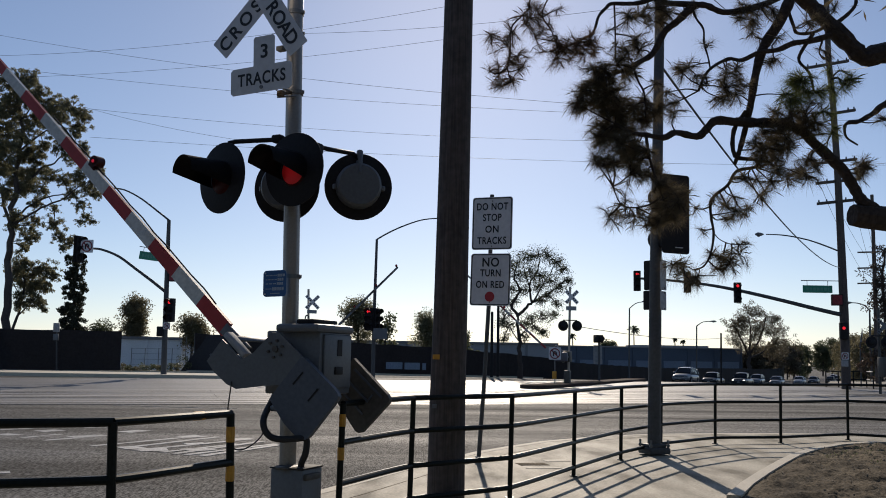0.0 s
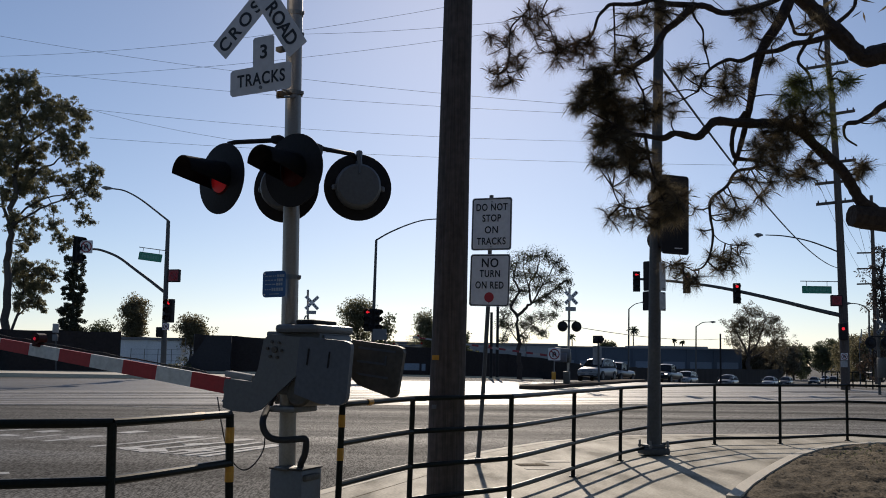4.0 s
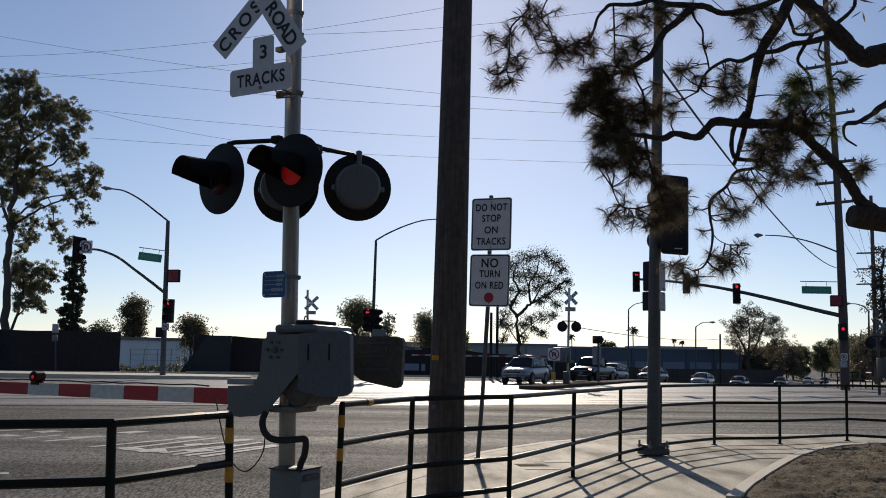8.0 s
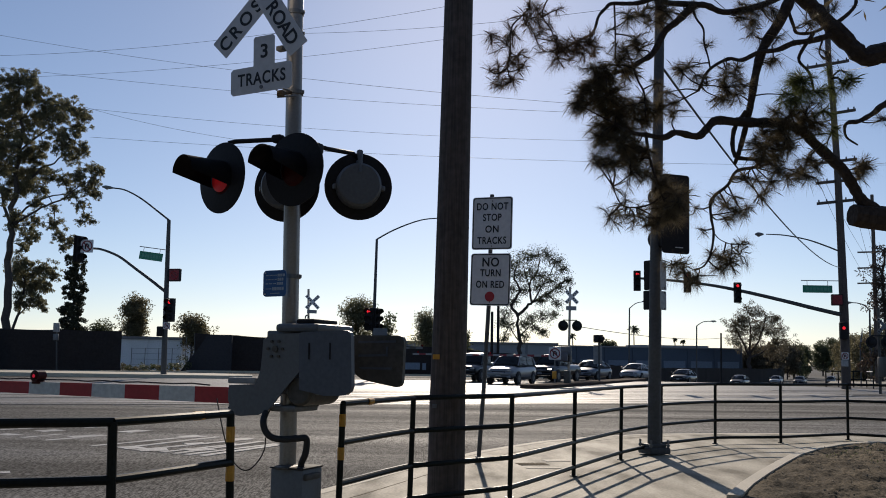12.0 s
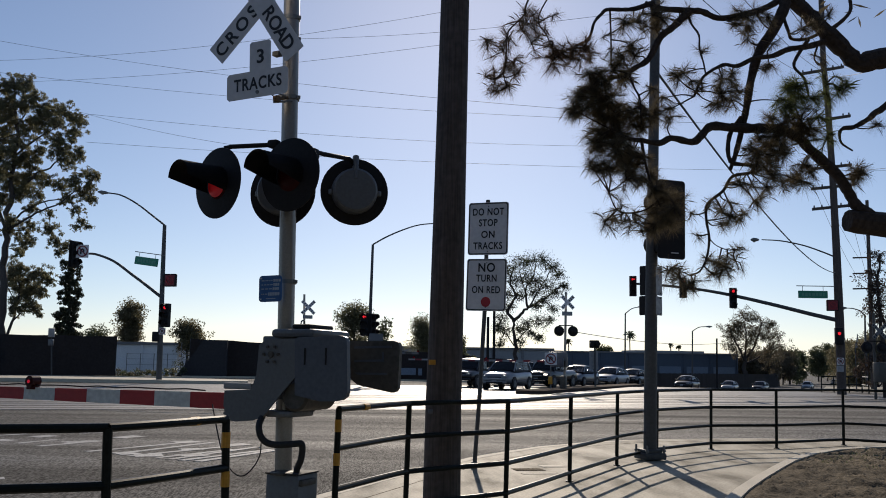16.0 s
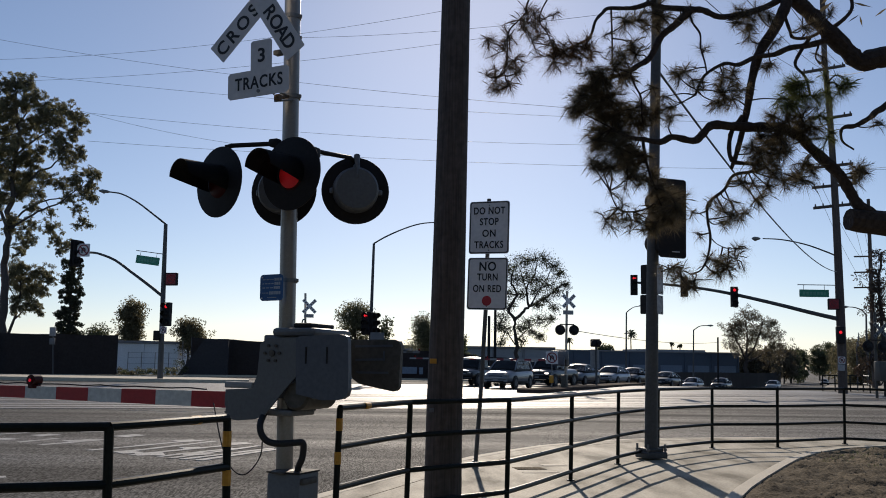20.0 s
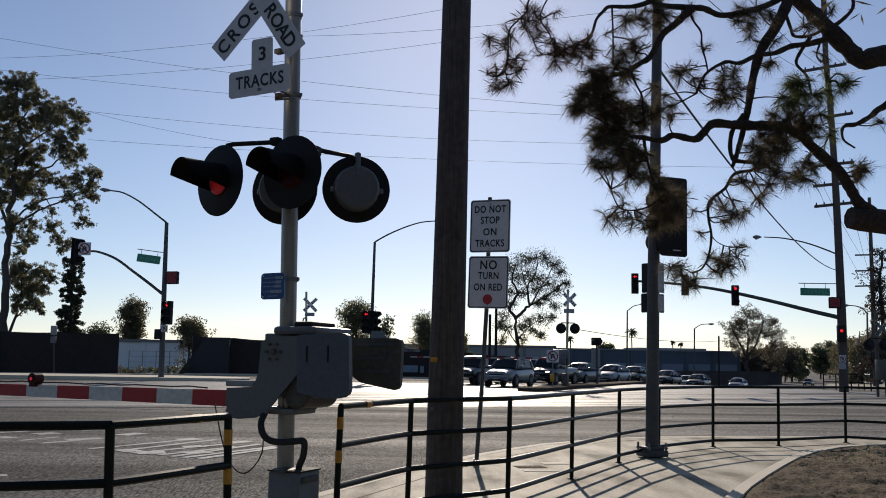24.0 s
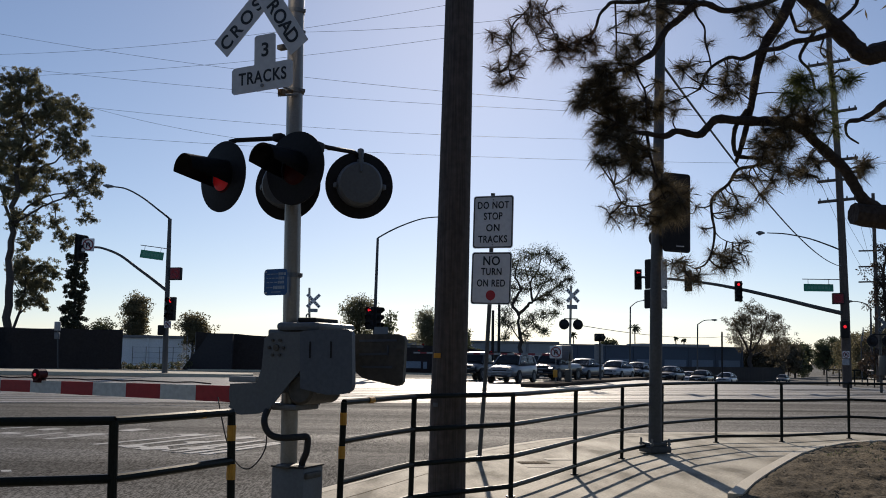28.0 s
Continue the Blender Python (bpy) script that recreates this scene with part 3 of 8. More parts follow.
stroke((-5.375, 15.953, -0.130), (-4.326, 18.396, -0.130), 0.16)
stroke((-5.366, 15.924, -0.130), (-5.098, 16.148, -0.130), 0.50)
stroke((-5.018, 15.588, -0.130), (-3.591, 18.061, -0.130), 0.16)
stroke((-4.979, 15.671, -0.130), (-4.558, 15.833, -0.130), 0.50)
stroke((-4.005, 17.851, -0.130), (-3.601, 18.110, -0.130), 0.40)
stroke((-4.511, 15.338, -0.130), (-3.629, 16.996, -0.130), 0.14)
stroke((-4.520, 16.805, -0.130), (-4.213, 17.012, -0.130), 0.35)
stroke((-4.252, 15.116, -0.130), (-3.299, 17.548, -0.130), 0.14)
stroke((-4.220, 15.711, -0.130), (-3.902, 16.044, -0.130), 0.50)
stroke((-4.024, 14.991, -0.130), (-2.959, 17.107, -0.130), 0.14)
stroke((-3.739, 14.877, -0.130), (-2.873, 16.921, -0.130), 0.16)
stroke((5.636, 33.847, -0.130), (6.560, 34.977, -0.130), 0.20)
for a, b, w in (((-16.028, 33.349, -0.130), (-10.330, 31.282, -0.130), 0.10), ((-14.839, 34.301, -0.130), (-8.401, 31.098, -0.130), 0.14), ((-14.894, 31.006, -0.130), (-10.666, 29.620, -0.130), 0.10), ((-10.116, 29.068, -0.130), (-6.095, 28.233, -0.130), 0.07)):
    stroke(a, b, w)
bm = bmesh.new()
plate(bm, rounded(26, 1.6, 0.7, 6), Matrix.Translation(at(58.6, -14.9, 0.0)) @ Matrix.Rotation(math.atan2(ROAD.y, ROAD.x), 4, "Z") @ Matrix.Translation((0, 0, 0.2)), 0.5, 0.03)
tagged(part("median", bm, MEDIAN), "raised dark concrete median of the street", "median", kind="structure")
bm = bmesh.new()
plate(bm, rounded(16, 1.6, 0.7, 5), Matrix.Translation((-32.146, 62.000, 0.000)) @ Matrix.Rotation(radians(4), 4, "Z") @ Matrix.Translation((0, 0, 0.15)), 0.5, 0.03)
tagged(part("median", bm, KERB), "raised pale concrete traffic island", "median", kind="structure")

# raised corner under the signal pole across the street
flat_slab("pavement", [(-40.0, 59.6), (-13.5, 58.4), (-12.0, 59.6), (-12.6, 62.5), (-16.0, 66.0), (-40.0, 67.0)], 0.22, 0.5, KERB, "raised pale concrete corner across the street", "pavement")

# far corner with its kerb
flat_slab("pavement", [(25.073, 61.430, -0.130)[:2], (23.748, 55.572, -0.130)[:2], (25.377, 53.508, -0.130)[:2], (60.0, 46.0), (60.0, 90.0), (34.549, 83.129, -0.130)[:2]], 0.02, 0.3, CONCRETE, "pale concrete pavement of the far corner", "pavement")


def long_kerb(a, b, w=0.3, h=0.16):
    """A kerb that follows the ground from a to b."""
    a, b = Vector(a), Vector(b)
    n = 8
    side = (b - a).normalized().cross(Vector((0, 0, 1))) * w / 2
    bm = bmesh.new()
    rows = []
    for k in range(n + 1):
        p = a + (b - a) * k / n
        z = ground_height(p.x, p.y)
        rows.append([bm.verts.new((q.x, q.y, z + d)) for q, d in ((p - side, -0.1), (p - side, h), (p + side, h), (p + side, -0.1))])
    for r, q in zip(rows, rows[1:]):
        for k in range(3):
            bm.faces.new((r[k], r[k + 1], q[k + 1], q[k]))
    bm.faces.new(rows[0])
    bm.faces.new(rows[-1][::-1])
    bmesh.ops.recalc_face_normals(bm, faces=bm.faces[:])
    tagged(part("kerb", bm, KERB, smooth=False), "pale kerb before the fence", "kerb", kind="structure")


long_kerb((-38.115, 68.000, -0.263), (-20.095, 74.000, -0.095))
long_kerb((-21.182, 78.000, -0.178), (-1.021, 82.000, 0.055))
long_kerb((-1.021, 82.000, 0.055), (9.301, 86.000, 0.142))

# meter covers in the pavement
cover = thing("meter_cover", (1.511, 13.354, 0.000), "cracked brown meter covers set in the pavement", "cover", "", "structure")
for c, size, mat in (((1.294, 13.254, 0.000), (0.42, 0.3), DIRT), ((1.694, 13.746, 0.000), (0.36, 0.26), KERB), ((1.402, 12.793, 0.000), (0.5, 0.12), KERB)):
    bm = bmesh.new()
    box(bm, (c[0], c[1], -0.005), (size[0], size[1], 0.02), 12, 0.003)
    part("lid", bm, mat, cover)


# ---- railing round the corner ----
def railing_run(posts, rails, radius, ends=(False, False), bands=(), label="dark green tubular steel railing with four rails", lean=0.0):
    """posts: ground places; rails: heights; bands: (post number, height) of yellow tape."""
    fence = thing("railing", (*posts[0][:2], 0), label, "railing", "railings of the corner")
    pts = [Vector((p[0], p[1], 0)) for p in posts]
    top = rails[-1]
    for p in pts:
        bm = bmesh.new()
        tube(bm, [p + Vector((0, 0, -0.02)), p + Vector((lean * 0.5, 0, 0.5)), p + Vector((lean * top, 0, top))], radius * 1.02, 10)
        part("post", bm, RAILGREEN, fence)
        bm = bmesh.new()
        tube(bm, [p + Vector((0, 0, 0.0)), p + Vector((0, 0, 0.012))], radius * 2.0, 10)
        part("post_foot", bm, RAILGREEN, fence)
    for z in rails:
        for i, (a, b) in enumerate(zip(pts, pts[1:])):
            # a gently bent pipe from post to post
            before = pts[i - 1] if i else a - (b - a)
            after = pts[i + 2] if i + 2 < len(pts) else b + (b - a)
            line = []
            for k in range(5):
                t = k / 4
                p = 0.5 * (2 * a + (b - before) * t + (2 * before - 5 * a + 4 * b - after) * t * t + (3 * a - before - 3 * b + after) * t ** 3)
                line.append(a.lerp(b, t).lerp(p, 0.3) + Vector((lean * z, 0, z)))
            bm = bmesh.new()
            tube(bm, line, radius, 10)
            part("rail", bm, RAILGREEN, fence)
    for i, z, along in bands:
        p = pts[i] + Vector((lean * z, 0, z))
        bm = bmesh.new()
        if along:
            w = (pts[i + 1] - pts[i]).normalized()
            p = p + w * along
            tube(bm, [p - w * 0.045, p + w * 0.045], radius * 1.1, 10)
        else:
            tube(bm, [p - Vector((0, 0, 0.05)), p + Vector((0, 0, 0.05))], radius * 1.12, 10)
        part("tape_band", bm, TAPE_YELLOW, fence, "yellow reflective tape")
    return fence


POSTS = [(-0.824, 7.750, 1.077), (-0.285, 9.100, 1.072), (0.739, 10.000, 1.081), (1.690, 11.974, 0.000), (2.674, 13.997, 0.000), (3.643, 15.600, 1.085), (4.950, 17.002, 0.000), (6.266, 17.370, 0.000), (7.927, 18.344, 0.000), (8.905, 17.600, 1.079), (10.151, 17.200, 1.037)]
railing_run(POSTS, (0.11, 0.42, 0.75, 1.065), 0.026, bands=((0, 0.93, 0), (0, 0.66, 0), (0, 1.065, 0.5)), lean=0.02)
LEFT_POSTS = [(-1.349, 6.200, 1.077), (-1.791, 5.250, 1.079), (-2.424, 5.000, 1.080), (-3.101, 4.800, 1.074)]
railing_run(LEFT_POSTS, (0.40, 0.75, 1.065), 0.026, bands=((0, 0.93, 0), (0, 0.68, 0), (0, 1.065, 0.32)), label="dark green tubular railing with yellow tape bands", lean=-0.03)

# ---- wooden pole ----
pole = thing("utility_pole", (0.069, 9.750, -0.102), "dark weathered wooden utility pole with staples", "utility pole")
bm = bmesh.new()
tube(bm, [(0.065, 9.750, -0.187), (0.070, 9.750, 1.069), (0.088, 9.750, 1.889), (0.108, 9.750, 3.456), (0.132, 9.750, 5.340), (0.148, 9.750, 7.042)], [0.195, 0.185, 0.178, 0.167, 0.155, 0.14], 20)
part("shaft", bm, POLEWOOD, pole)
bm = bmesh.new()
box(bm, (-0.053, 9.580, 1.463), (0.075, 0.006, 0.05), -20, 0.002)
part("pole_tag", bm, TAPE_YELLOW, pole, "small yellow metal tag")
bm = bmesh.new()
box(bm, (-0.062, 9.580, 0.965), (0.05, 0.006, 0.04), -20, 0.002)
part("pole_tag", bm, CABINET, pole, "small grey metal tag")

# ---- sign post with two white signs ----
FACE = -23.5


def panel_sign(parent, p, w, hgt, turn, lines, rim=SIGN_BLACK, roll=0.0, back=0.0):
    m = facing(p, turn, roll)
    bm = bmesh.new()
    plate(bm, rounded(w, hgt, 0.04), m, 0.004)
    sheet = part("sign_panel", bm, SIGN_WHITE, parent)
    bm = bmesh.new()
    outer, inner_edge = rounded(w - 0.02, hgt - 0.02, 0.035), rounded(w - 0.048, hgt - 0.048, 0.028)
    lift = m @ Matrix.Translation((0, 0, 0.0025))
    a = [bm.verts.new(lift @ Vector((x, y, 0))) for x, y in outer]
    b = [bm.verts.new(lift @ Vector((x, y, 0))) for x, y in inner_edge]
    for k in range(len(a)):
        bm.faces.new((a[k], a[(k + 1) % len(a)], b[(k + 1) % len(a)], b[k]))
    part("border", bm, rim, sheet, "black border line")
    for text, size, y, stretch in lines:
        part("lettering", text_mesh(text, size, lift @ Matrix.Translation((0, y, 0.001)), stretch), SIGN_BLACK, sheet, "black letters", False)
    for y in (hgt / 2 - 0.06, -hgt / 2 + 0.05):
        bm = bmesh.new()
        tube(bm, [lift @ Vector((0, y, -0.01)), lift @ Vector((0, y, 0.006))], 0.009, 8)
        part("bolt", bm, STEEL, sheet)
    return sheet, lift


signs = thing("sign_post", (0.537, 13.300, -0.001), "grey steel post carrying two white road signs", "road sign")
bm = bmesh.new()
tube(bm, [(0.537, 13.300, -0.047), (0.606, 13.300, 1.021), (0.667, 13.300, 2.222), (0.702, 13.300, 3.823)], 0.030, 8)
part("post", bm, POLE_PAINT, signs)
bm = bmesh.new()
tube(bm, [(0.537, 13.300, -0.016), (0.544, 13.300, 0.093)], 0.045, 8)
part("sleeve", bm, STEEL, signs)
panel_sign(signs, (0.703, 13.250, 3.397), 0.615, 0.765, FACE, (("DO NOT", 0.1, 0.245, 0.78), ("STOP", 0.1, 0.085, 0.78), ("ON", 0.1, -0.085, 0.9), ("TRACKS", 0.1, -0.25, 0.78)), roll=-1.0)
sheet, lift = panel_sign(signs, (0.682, 13.250, 2.583), 0.61, 0.75, FACE, (("NO", 0.125, 0.25, 0.9), ("TURN", 0.098, 0.095, 0.79), ("ON RED", 0.098, -0.07, 0.77)), roll=-1.5)
bm = bmesh.new()
plate(bm, ring(28, 0.072, 0, -0.245), lift @ Matrix.Translation((0, 0, 0.0015)), 0.001)
part("red_disc", bm, SIGN_RED, sheet, "solid red disc")

# ---- crossing gate with mast, flashing lamps and arm ----
gate = thing("crossing_gate", (-1.235, 7.730, 0.020), "grey railway crossing mast with flashers and a striped gate arm", "crossing gate")
bm = bmesh.new()
tube(bm, [(-1.233, 7.730, -0.046), (-1.238, 7.730, 0.490), (-1.257, 7.730, 1.589), (-1.282, 7.730, 3.017), (-1.309, 7.730, 4.510), (-1.321, 7.730, 5.333)], 0.0685, 18)
part("mast", bm, ALU, gate, "brushed aluminium mast")
for y in (490, 165, 60, 24):
    bm = bmesh.new()
    c = Vector((-1.290, 7.730, 3.681)) if y == 165 else (Vector((-1.261, 7.730, 2.106)) if y == 490 else (Vector((-1.303, 7.730, 4.196)) if y == 60 else Vector((-1.307, 7.730, 4.388))))
    tube(bm, [c - Vector((0, 0, 0.018)), c + Vector((0, 0, 0.018))], 0.076, 18)
    box(bm, c + Vector((0.07, -0.03, 0)), (0.035, 0.03, 0.03), 20, 0.004)
    box(bm, c + Vector((-0.075, -0.04, 0)), (0.05, 0.035, 0.03), -25, 0.004)
    part("clamp", bm, STEEL, gate)
# base cabinet at the foot of the mast
bm = bmesh.new()
c = Vector((-1.149, 7.620, 0.129))
box(bm, c, (0.295, 0.30, 0.86), FACE, 0.012)
base_box = part("junction_box", bm, CABINET, gate, "grey steel junction box")
bm = bmesh.new()
box(bm, c + Vector((0, 0, 0.437)), (0.31, 0.315, 0.014), FACE, 0.004)
part("top_plate", bm, RUBBER, base_box, "dark rubber top plate")
bm = bmesh.new()
box(bm, Vector((-1.205, 7.560, 0.566)), (0.12, 0.22, 0.02), FACE, 0.005)
part("lid", bm, DARK_IRON, base_box, "dark cable lid")
bm = bmesh.new()
box(bm, Vector((-1.047, 7.550, 0.501)), (0.11, 0.22, 0.05), FACE, 0.012)
part("lid", bm, DARK_IRON, base_box, "dark cable lid")
# cable hose
bm = bmesh.new()
tube(bm, smooth_line([(-1.388, 7.850, 1.120), (-1.396, 7.750, 1.068), (-1.398, 7.550, 0.997), (-1.386, 7.380, 0.941), (-1.366, 7.360, 0.869), (-1.316, 7.360, 0.818), (-1.227, 7.360, 0.802), (-1.099, 7.380, 0.810), (-1.053, 7.400, 0.809), (-1.046, 7.420, 0.764), (-1.059, 7.440, 0.679), (-1.096, 7.500, 0.598), (-1.096, 7.520, 0.508)]), 0.026, 12)
part("hose", bm, RUBBER, gate, "black flexible cable hose")
bm = bmesh.new()
tube(bm, [(-1.096, 7.500, 0.581), (-1.097, 7.520, 0.517)], 0.032, 10)
part("hose_fitting", bm, STEEL, gate)
bm = bmesh.new()
tube(bm, smooth_line([(-1.844, 7.750, 1.089), (-1.769, 7.600, 0.921), (-1.711, 7.560, 0.746), (-1.647, 7.540, 0.617), (-1.573, 7.520, 0.550), (-1.502, 7.500, 0.553), (-1.429, 7.480, 0.626), (-1.384, 7.460, 0.716), (-1.375, 7.440, 0.806)]), 0.0055, 6)
CABLE_END = Vector((-1.375, 7.440, 0.806))
bm.transform(Matrix.Translation(-CABLE_END))
loose_cable = part("cable", bm, RUBBER, None, "thin loose black cable")
loose_cable.parent = gate
loose_cable.matrix_basis = above(gate).inverted() @ Matrix.Translation(CABLE_END)


# crossbuck and track plate
def blade(centre, roll, length, width, text, size, parent, spread=1.0):
    m = facing(centre, FACE, roll)
    bm = bmesh.new()
    plate(bm, rounded(length, width, 0.008, 2), m, 0.003)
    board = part("crossbuck_blade", bm, SIGN_WHITE, parent, "white crossbuck board")
    for word, x in text:
        for k, letter in enumerate(word):
            part("letter", text_mesh(letter, size, m @ Matrix.Translation((x + k * size * 1.12 * spread, 0, 0.002)), 1.0), SIGN_BLACK, board, smooth=False)
    return board


centre = Vector((-1.533, 7.550, 4.479))
blade(centre, 44.7, 1.26, 0.2, (("CROSSING", -0.545),), 0.115, gate, 1.09)
blade(centre + Vector((-0.006, -0.014, 0)), -55.5, 1.26, 0.2, (("RAIL", -0.53), ("ROAD", 0.165)), 0.116, gate, 0.86)
m = facing((-1.528, 7.520, 3.873), FACE, 2.0) @ Matrix.Diagonal((1.16, 1.1, 1.0, 1.0))
bm = bmesh.new()
plate(bm, [(-0.255, -0.225), (0.225, -0.225), (0.245, -0.205), (0.245, -0.035), (0.225, -0.015), (0.1, -0.015), (0.1, 0.20), (0.085, 0.215), (-0.065, 0.215), (-0.08, 0.20), (-0.08, -0.015), (-0.255, -0.015), (-0.275, -0.035), (-0.275, -0.205)], m, 0.004)
bmesh.ops.triangulate(bm, faces=[f for f in bm.faces if len(f.verts) > 4])
plaque = part("track_plate", bm, SIGN_WHITE, gate, "white plate with the number of tracks", False)
part("lettering", text_mesh("3", 0.105, m @ Matrix.Translation((0.012, 0.095, 0.002)), 1.0), SIGN_BLACK, plaque, smooth=False)
part("lettering", text_mesh("TRACKS", 0.094, m @ Matrix.Translation((-0.01, -0.112, 0.002)), 0.76), SIGN_BLACK, plaque, smooth=False)
bm = bmesh.new()
tube(bm, [m @ Vector((-0.01, -0.185, -0.003)), m @ Vector((-0.01, -0.185, 0.008))], 0.016, 10)
part("bolt", bm, STEEL, plaque)
bm = bmesh.new()
tube(bm, [(-1.387, 7.500, 3.598), (-1.290, 7.700, 3.682)], 0.014, 8)
box(bm, Vector((-1.368, 7.520, 3.613)), (0.05, 0.05, 0.05), -30, 0.006)
part("bracket", bm, RUST, gate, "rusty bracket behind the track plate")
bm = bmesh.new()
tube(bm, [(-1.399, 7.480, 3.630), (-1.385, 7.500, 3.665), (-1.316, 7.620, 3.668)], 0.008, 6)
tube(bm, [(-1.391, 7.500, 3.578), (-1.262, 7.650, 3.633)], 0.009, 6)
part("bracket_rod", bm, STEEL, gate)
bm = bmesh.new()
box(bm, Vector((-1.384, 7.560, 4.011)), (0.07, 0.06, 0.04), -30, 0.006)
tube(bm, [(-1.406, 7.550, 4.022), (-1.292, 7.660, 4.051)], 0.012, 8)
part("bracket", bm, DARK_IRON, gate)
# blue plate
m = facing((-1.368, 7.550, 2.033), FACE, 1.0)
bm = bmesh.new()
plate(bm, rounded(0.22, 0.215, 0.03), m, 0.004)
blue = part("notice_plate", bm, SIGN_BLUE, gate, "small blue notice plate")
bm = bmesh.new()
rnd = random.Random(2)
for y, start, tall in ((0.066, 0.015, 0.011), (0.032, 0.0, 0.012), (-0.002, -0.005, 0.011), (-0.044, -0.03, 0.013)):
    x = -0.085
    while x < 0.085:
        block = x >= start
        w = rnd.uniform(0.012, 0.024) if block else rnd.uniform(0.01, 0.03)
        up = tall if block else 0.004
        plate(bm, [(x, y - up), (x + w, y - up), (x + w, y + up), (x, y + up)], m @ Matrix.Translation((0, 0, 0.002)), 0.001)
        x += w + (0.004 if block else 0.008)
plate(bm, [(-0.04, -0.084), (0.05, -0.084), (0.05, -0.078), (-0.04, -0.078)], m @ Matrix.Translation((0, 0, 0.002)), 0.001)
tagged(part("writing_bars", bm, NOTICE_INK, blue, "pale unreadable lines"), kind="stuff")
for y in (0.085, -0.085):
    bm = bmesh.new()
    tube(bm, [m @ Vector((-0.088, y, 0.0)), m @ Vector((-0.088, y, 0.006))], 0.007, 8)
    part("bolt", bm, SIGN_WHITE, blue)


def flasher(p, turn, hood, size=0.305, tip=0.0):
    """A crossing lamp: black round background, recessed lens, long straight hood; turn as in facing()."""
    m = facing(p, turn) @ Matrix.Rotation(radians(tip), 4, "X")
    bm = bmesh.new()
    plate(bm, ring(40, size), m, 0.012, 0.003)
    body = part("lamp_background", bm, BLACK, gate, "round black lamp background")
    bm = bmesh.new()
    wide = 0.15 if hood else 0.208
    tube(bm, [m @ Vector((0, 0, -0.012)), m @ Vector((0, 0, -0.05)), m @ Vector((0, 0, -0.11)), m @ Vector((0, 0, -0.13))], [wide, wide * 0.99, wide * 0.95, wide * 0.86], 32)
    part("lamp_housing", bm, CABINET, body, "grey round lamp housing")
    if not hood:
        for a in (radians(90), radians(185), radians(-5)):
            bm = bmesh.new()
            box(bm, m @ Vector((0.208 * math.cos(a), 0.208 * math.sin(a), -0.06)), (0.05, 0.05, 0.05), turn + 30, 0.012)
            part("latch", bm, CABINET, body)
        bm = bmesh.new()
        tube(bm, [m @ Vector((0, 0.1, -0.135)), m @ Vector((0, 0.2, -0.12)), m @ Vector((0, 0.31, -0.06))], [0.012, 0.018, 0.03], 8)
        part("lamp_neck", bm, CABINET, body)
        return body, None, m
    bm = bmesh.new()
    steps, grid = 28, []
    for j in range(5):
        z = 0.002 + j * 0.098 * hood
        reach = 34 - 8 * j
        r = 0.142 - 0.0025 * j
        grid.append([bm.verts.new(m @ Vector((r * math.cos(a), r * math.sin(a), z))) for a in [radians(-reach + (180 + 2 * reach) * k / steps) for k in range(steps + 1)]])
    for a, b in zip(grid, grid[1:]):
        for k in range(steps):
            bm.faces.new((a[k], a[k + 1], b[k + 1], b[k]))
    bmesh.ops.solidify(bm, geom=bm.faces[:], thickness=0.004)
    part("hood", bm, BLACK, body, "long black sheet-metal hood")
    bm = bmesh.new()
    tube(bm, [m @ Vector((0, -0.012, 0.001)), m @ Vector((0, -0.012, 0.010)), m @ Vector((0, -0.012, 0.022)), m @ Vector((0, -0.012, 0.028))], [0.128, 0.120, 0.08, 0.03], 28)
    part("lens", bm, RED_DULL, body, "dark red lens")
    bm = bmesh.new()
    tube(bm, [Vector((0, -0.012, 0.0)), Vector((0, -0.012, 0.008)), Vector((0, -0.012, 0.018)), Vector((0, -0.012, 0.024))], [0.118, 0.112, 0.075, 0.03], 28)
    lit = part("glowing_disc", bm, RED_LIT, None, "lit red lamp disc")
    lit.parent = body
    return body, lit, m


_, lit_a, pose_a = flasher((-1.886, 7.750, 2.939), -40.0, 1.0)
_, lit_b, pose_b = flasher((-1.227, 7.450, 2.960), -32.0, 1.0)
flasher((-1.362, 7.950, 2.902), 165.0, 0.0)
flasher((-0.772, 8.250, 2.972), 191.0, 0.0)
bm = bmesh.new()
tube(bm, [(-1.853, 7.800, 3.250), (-1.786, 7.800, 3.266), (-1.377, 7.730, 3.275), (-1.305, 7.730, 3.271)], 0.02, 10)
part("lamp_arm", bm, BLACK, gate)
bm = bmesh.new()
tube(bm, [(-1.209, 7.730, 3.253), (-1.013, 7.900, 3.236), (-0.816, 8.150, 3.255), (-0.785, 8.200, 3.226)], 0.02, 10)
part("lamp_arm", bm, BLACK, gate)
bm = bmesh.new()
c = Vector((-1.284, 7.730, 3.203))
tube(bm, [c - Vector((0, 0, 0.06)), c + Vector((0, 0, 0.06))], 0.085, 16)
box(bm, c + Vector((0.19, -0.02, -0.01)), (0.12, 0.1, 0.09), FACE, 0.02)
box(bm, c + Vector((-0.12, -0.06, 0.06)), (0.1, 0.08, 0.07), FACE, 0.02)
box(bm, c + Vector((0.05, -0.08, 0.02)), (0.16, 0.12, 0.1), FACE, 0.015)
part("lamp_hub", bm, BLACK, gate)

# gate machine: fixed housing between the two turning side plates
PIVOT = Vector((-1.330, 7.500, 1.502))
ACROSS = Vector((-ROAD.y, ROAD.x, 0))


def in_gate(a, b, k=0.0):
    return PIVOT + ACROSS * a + Vector((0, 0, b)) + ROAD * k


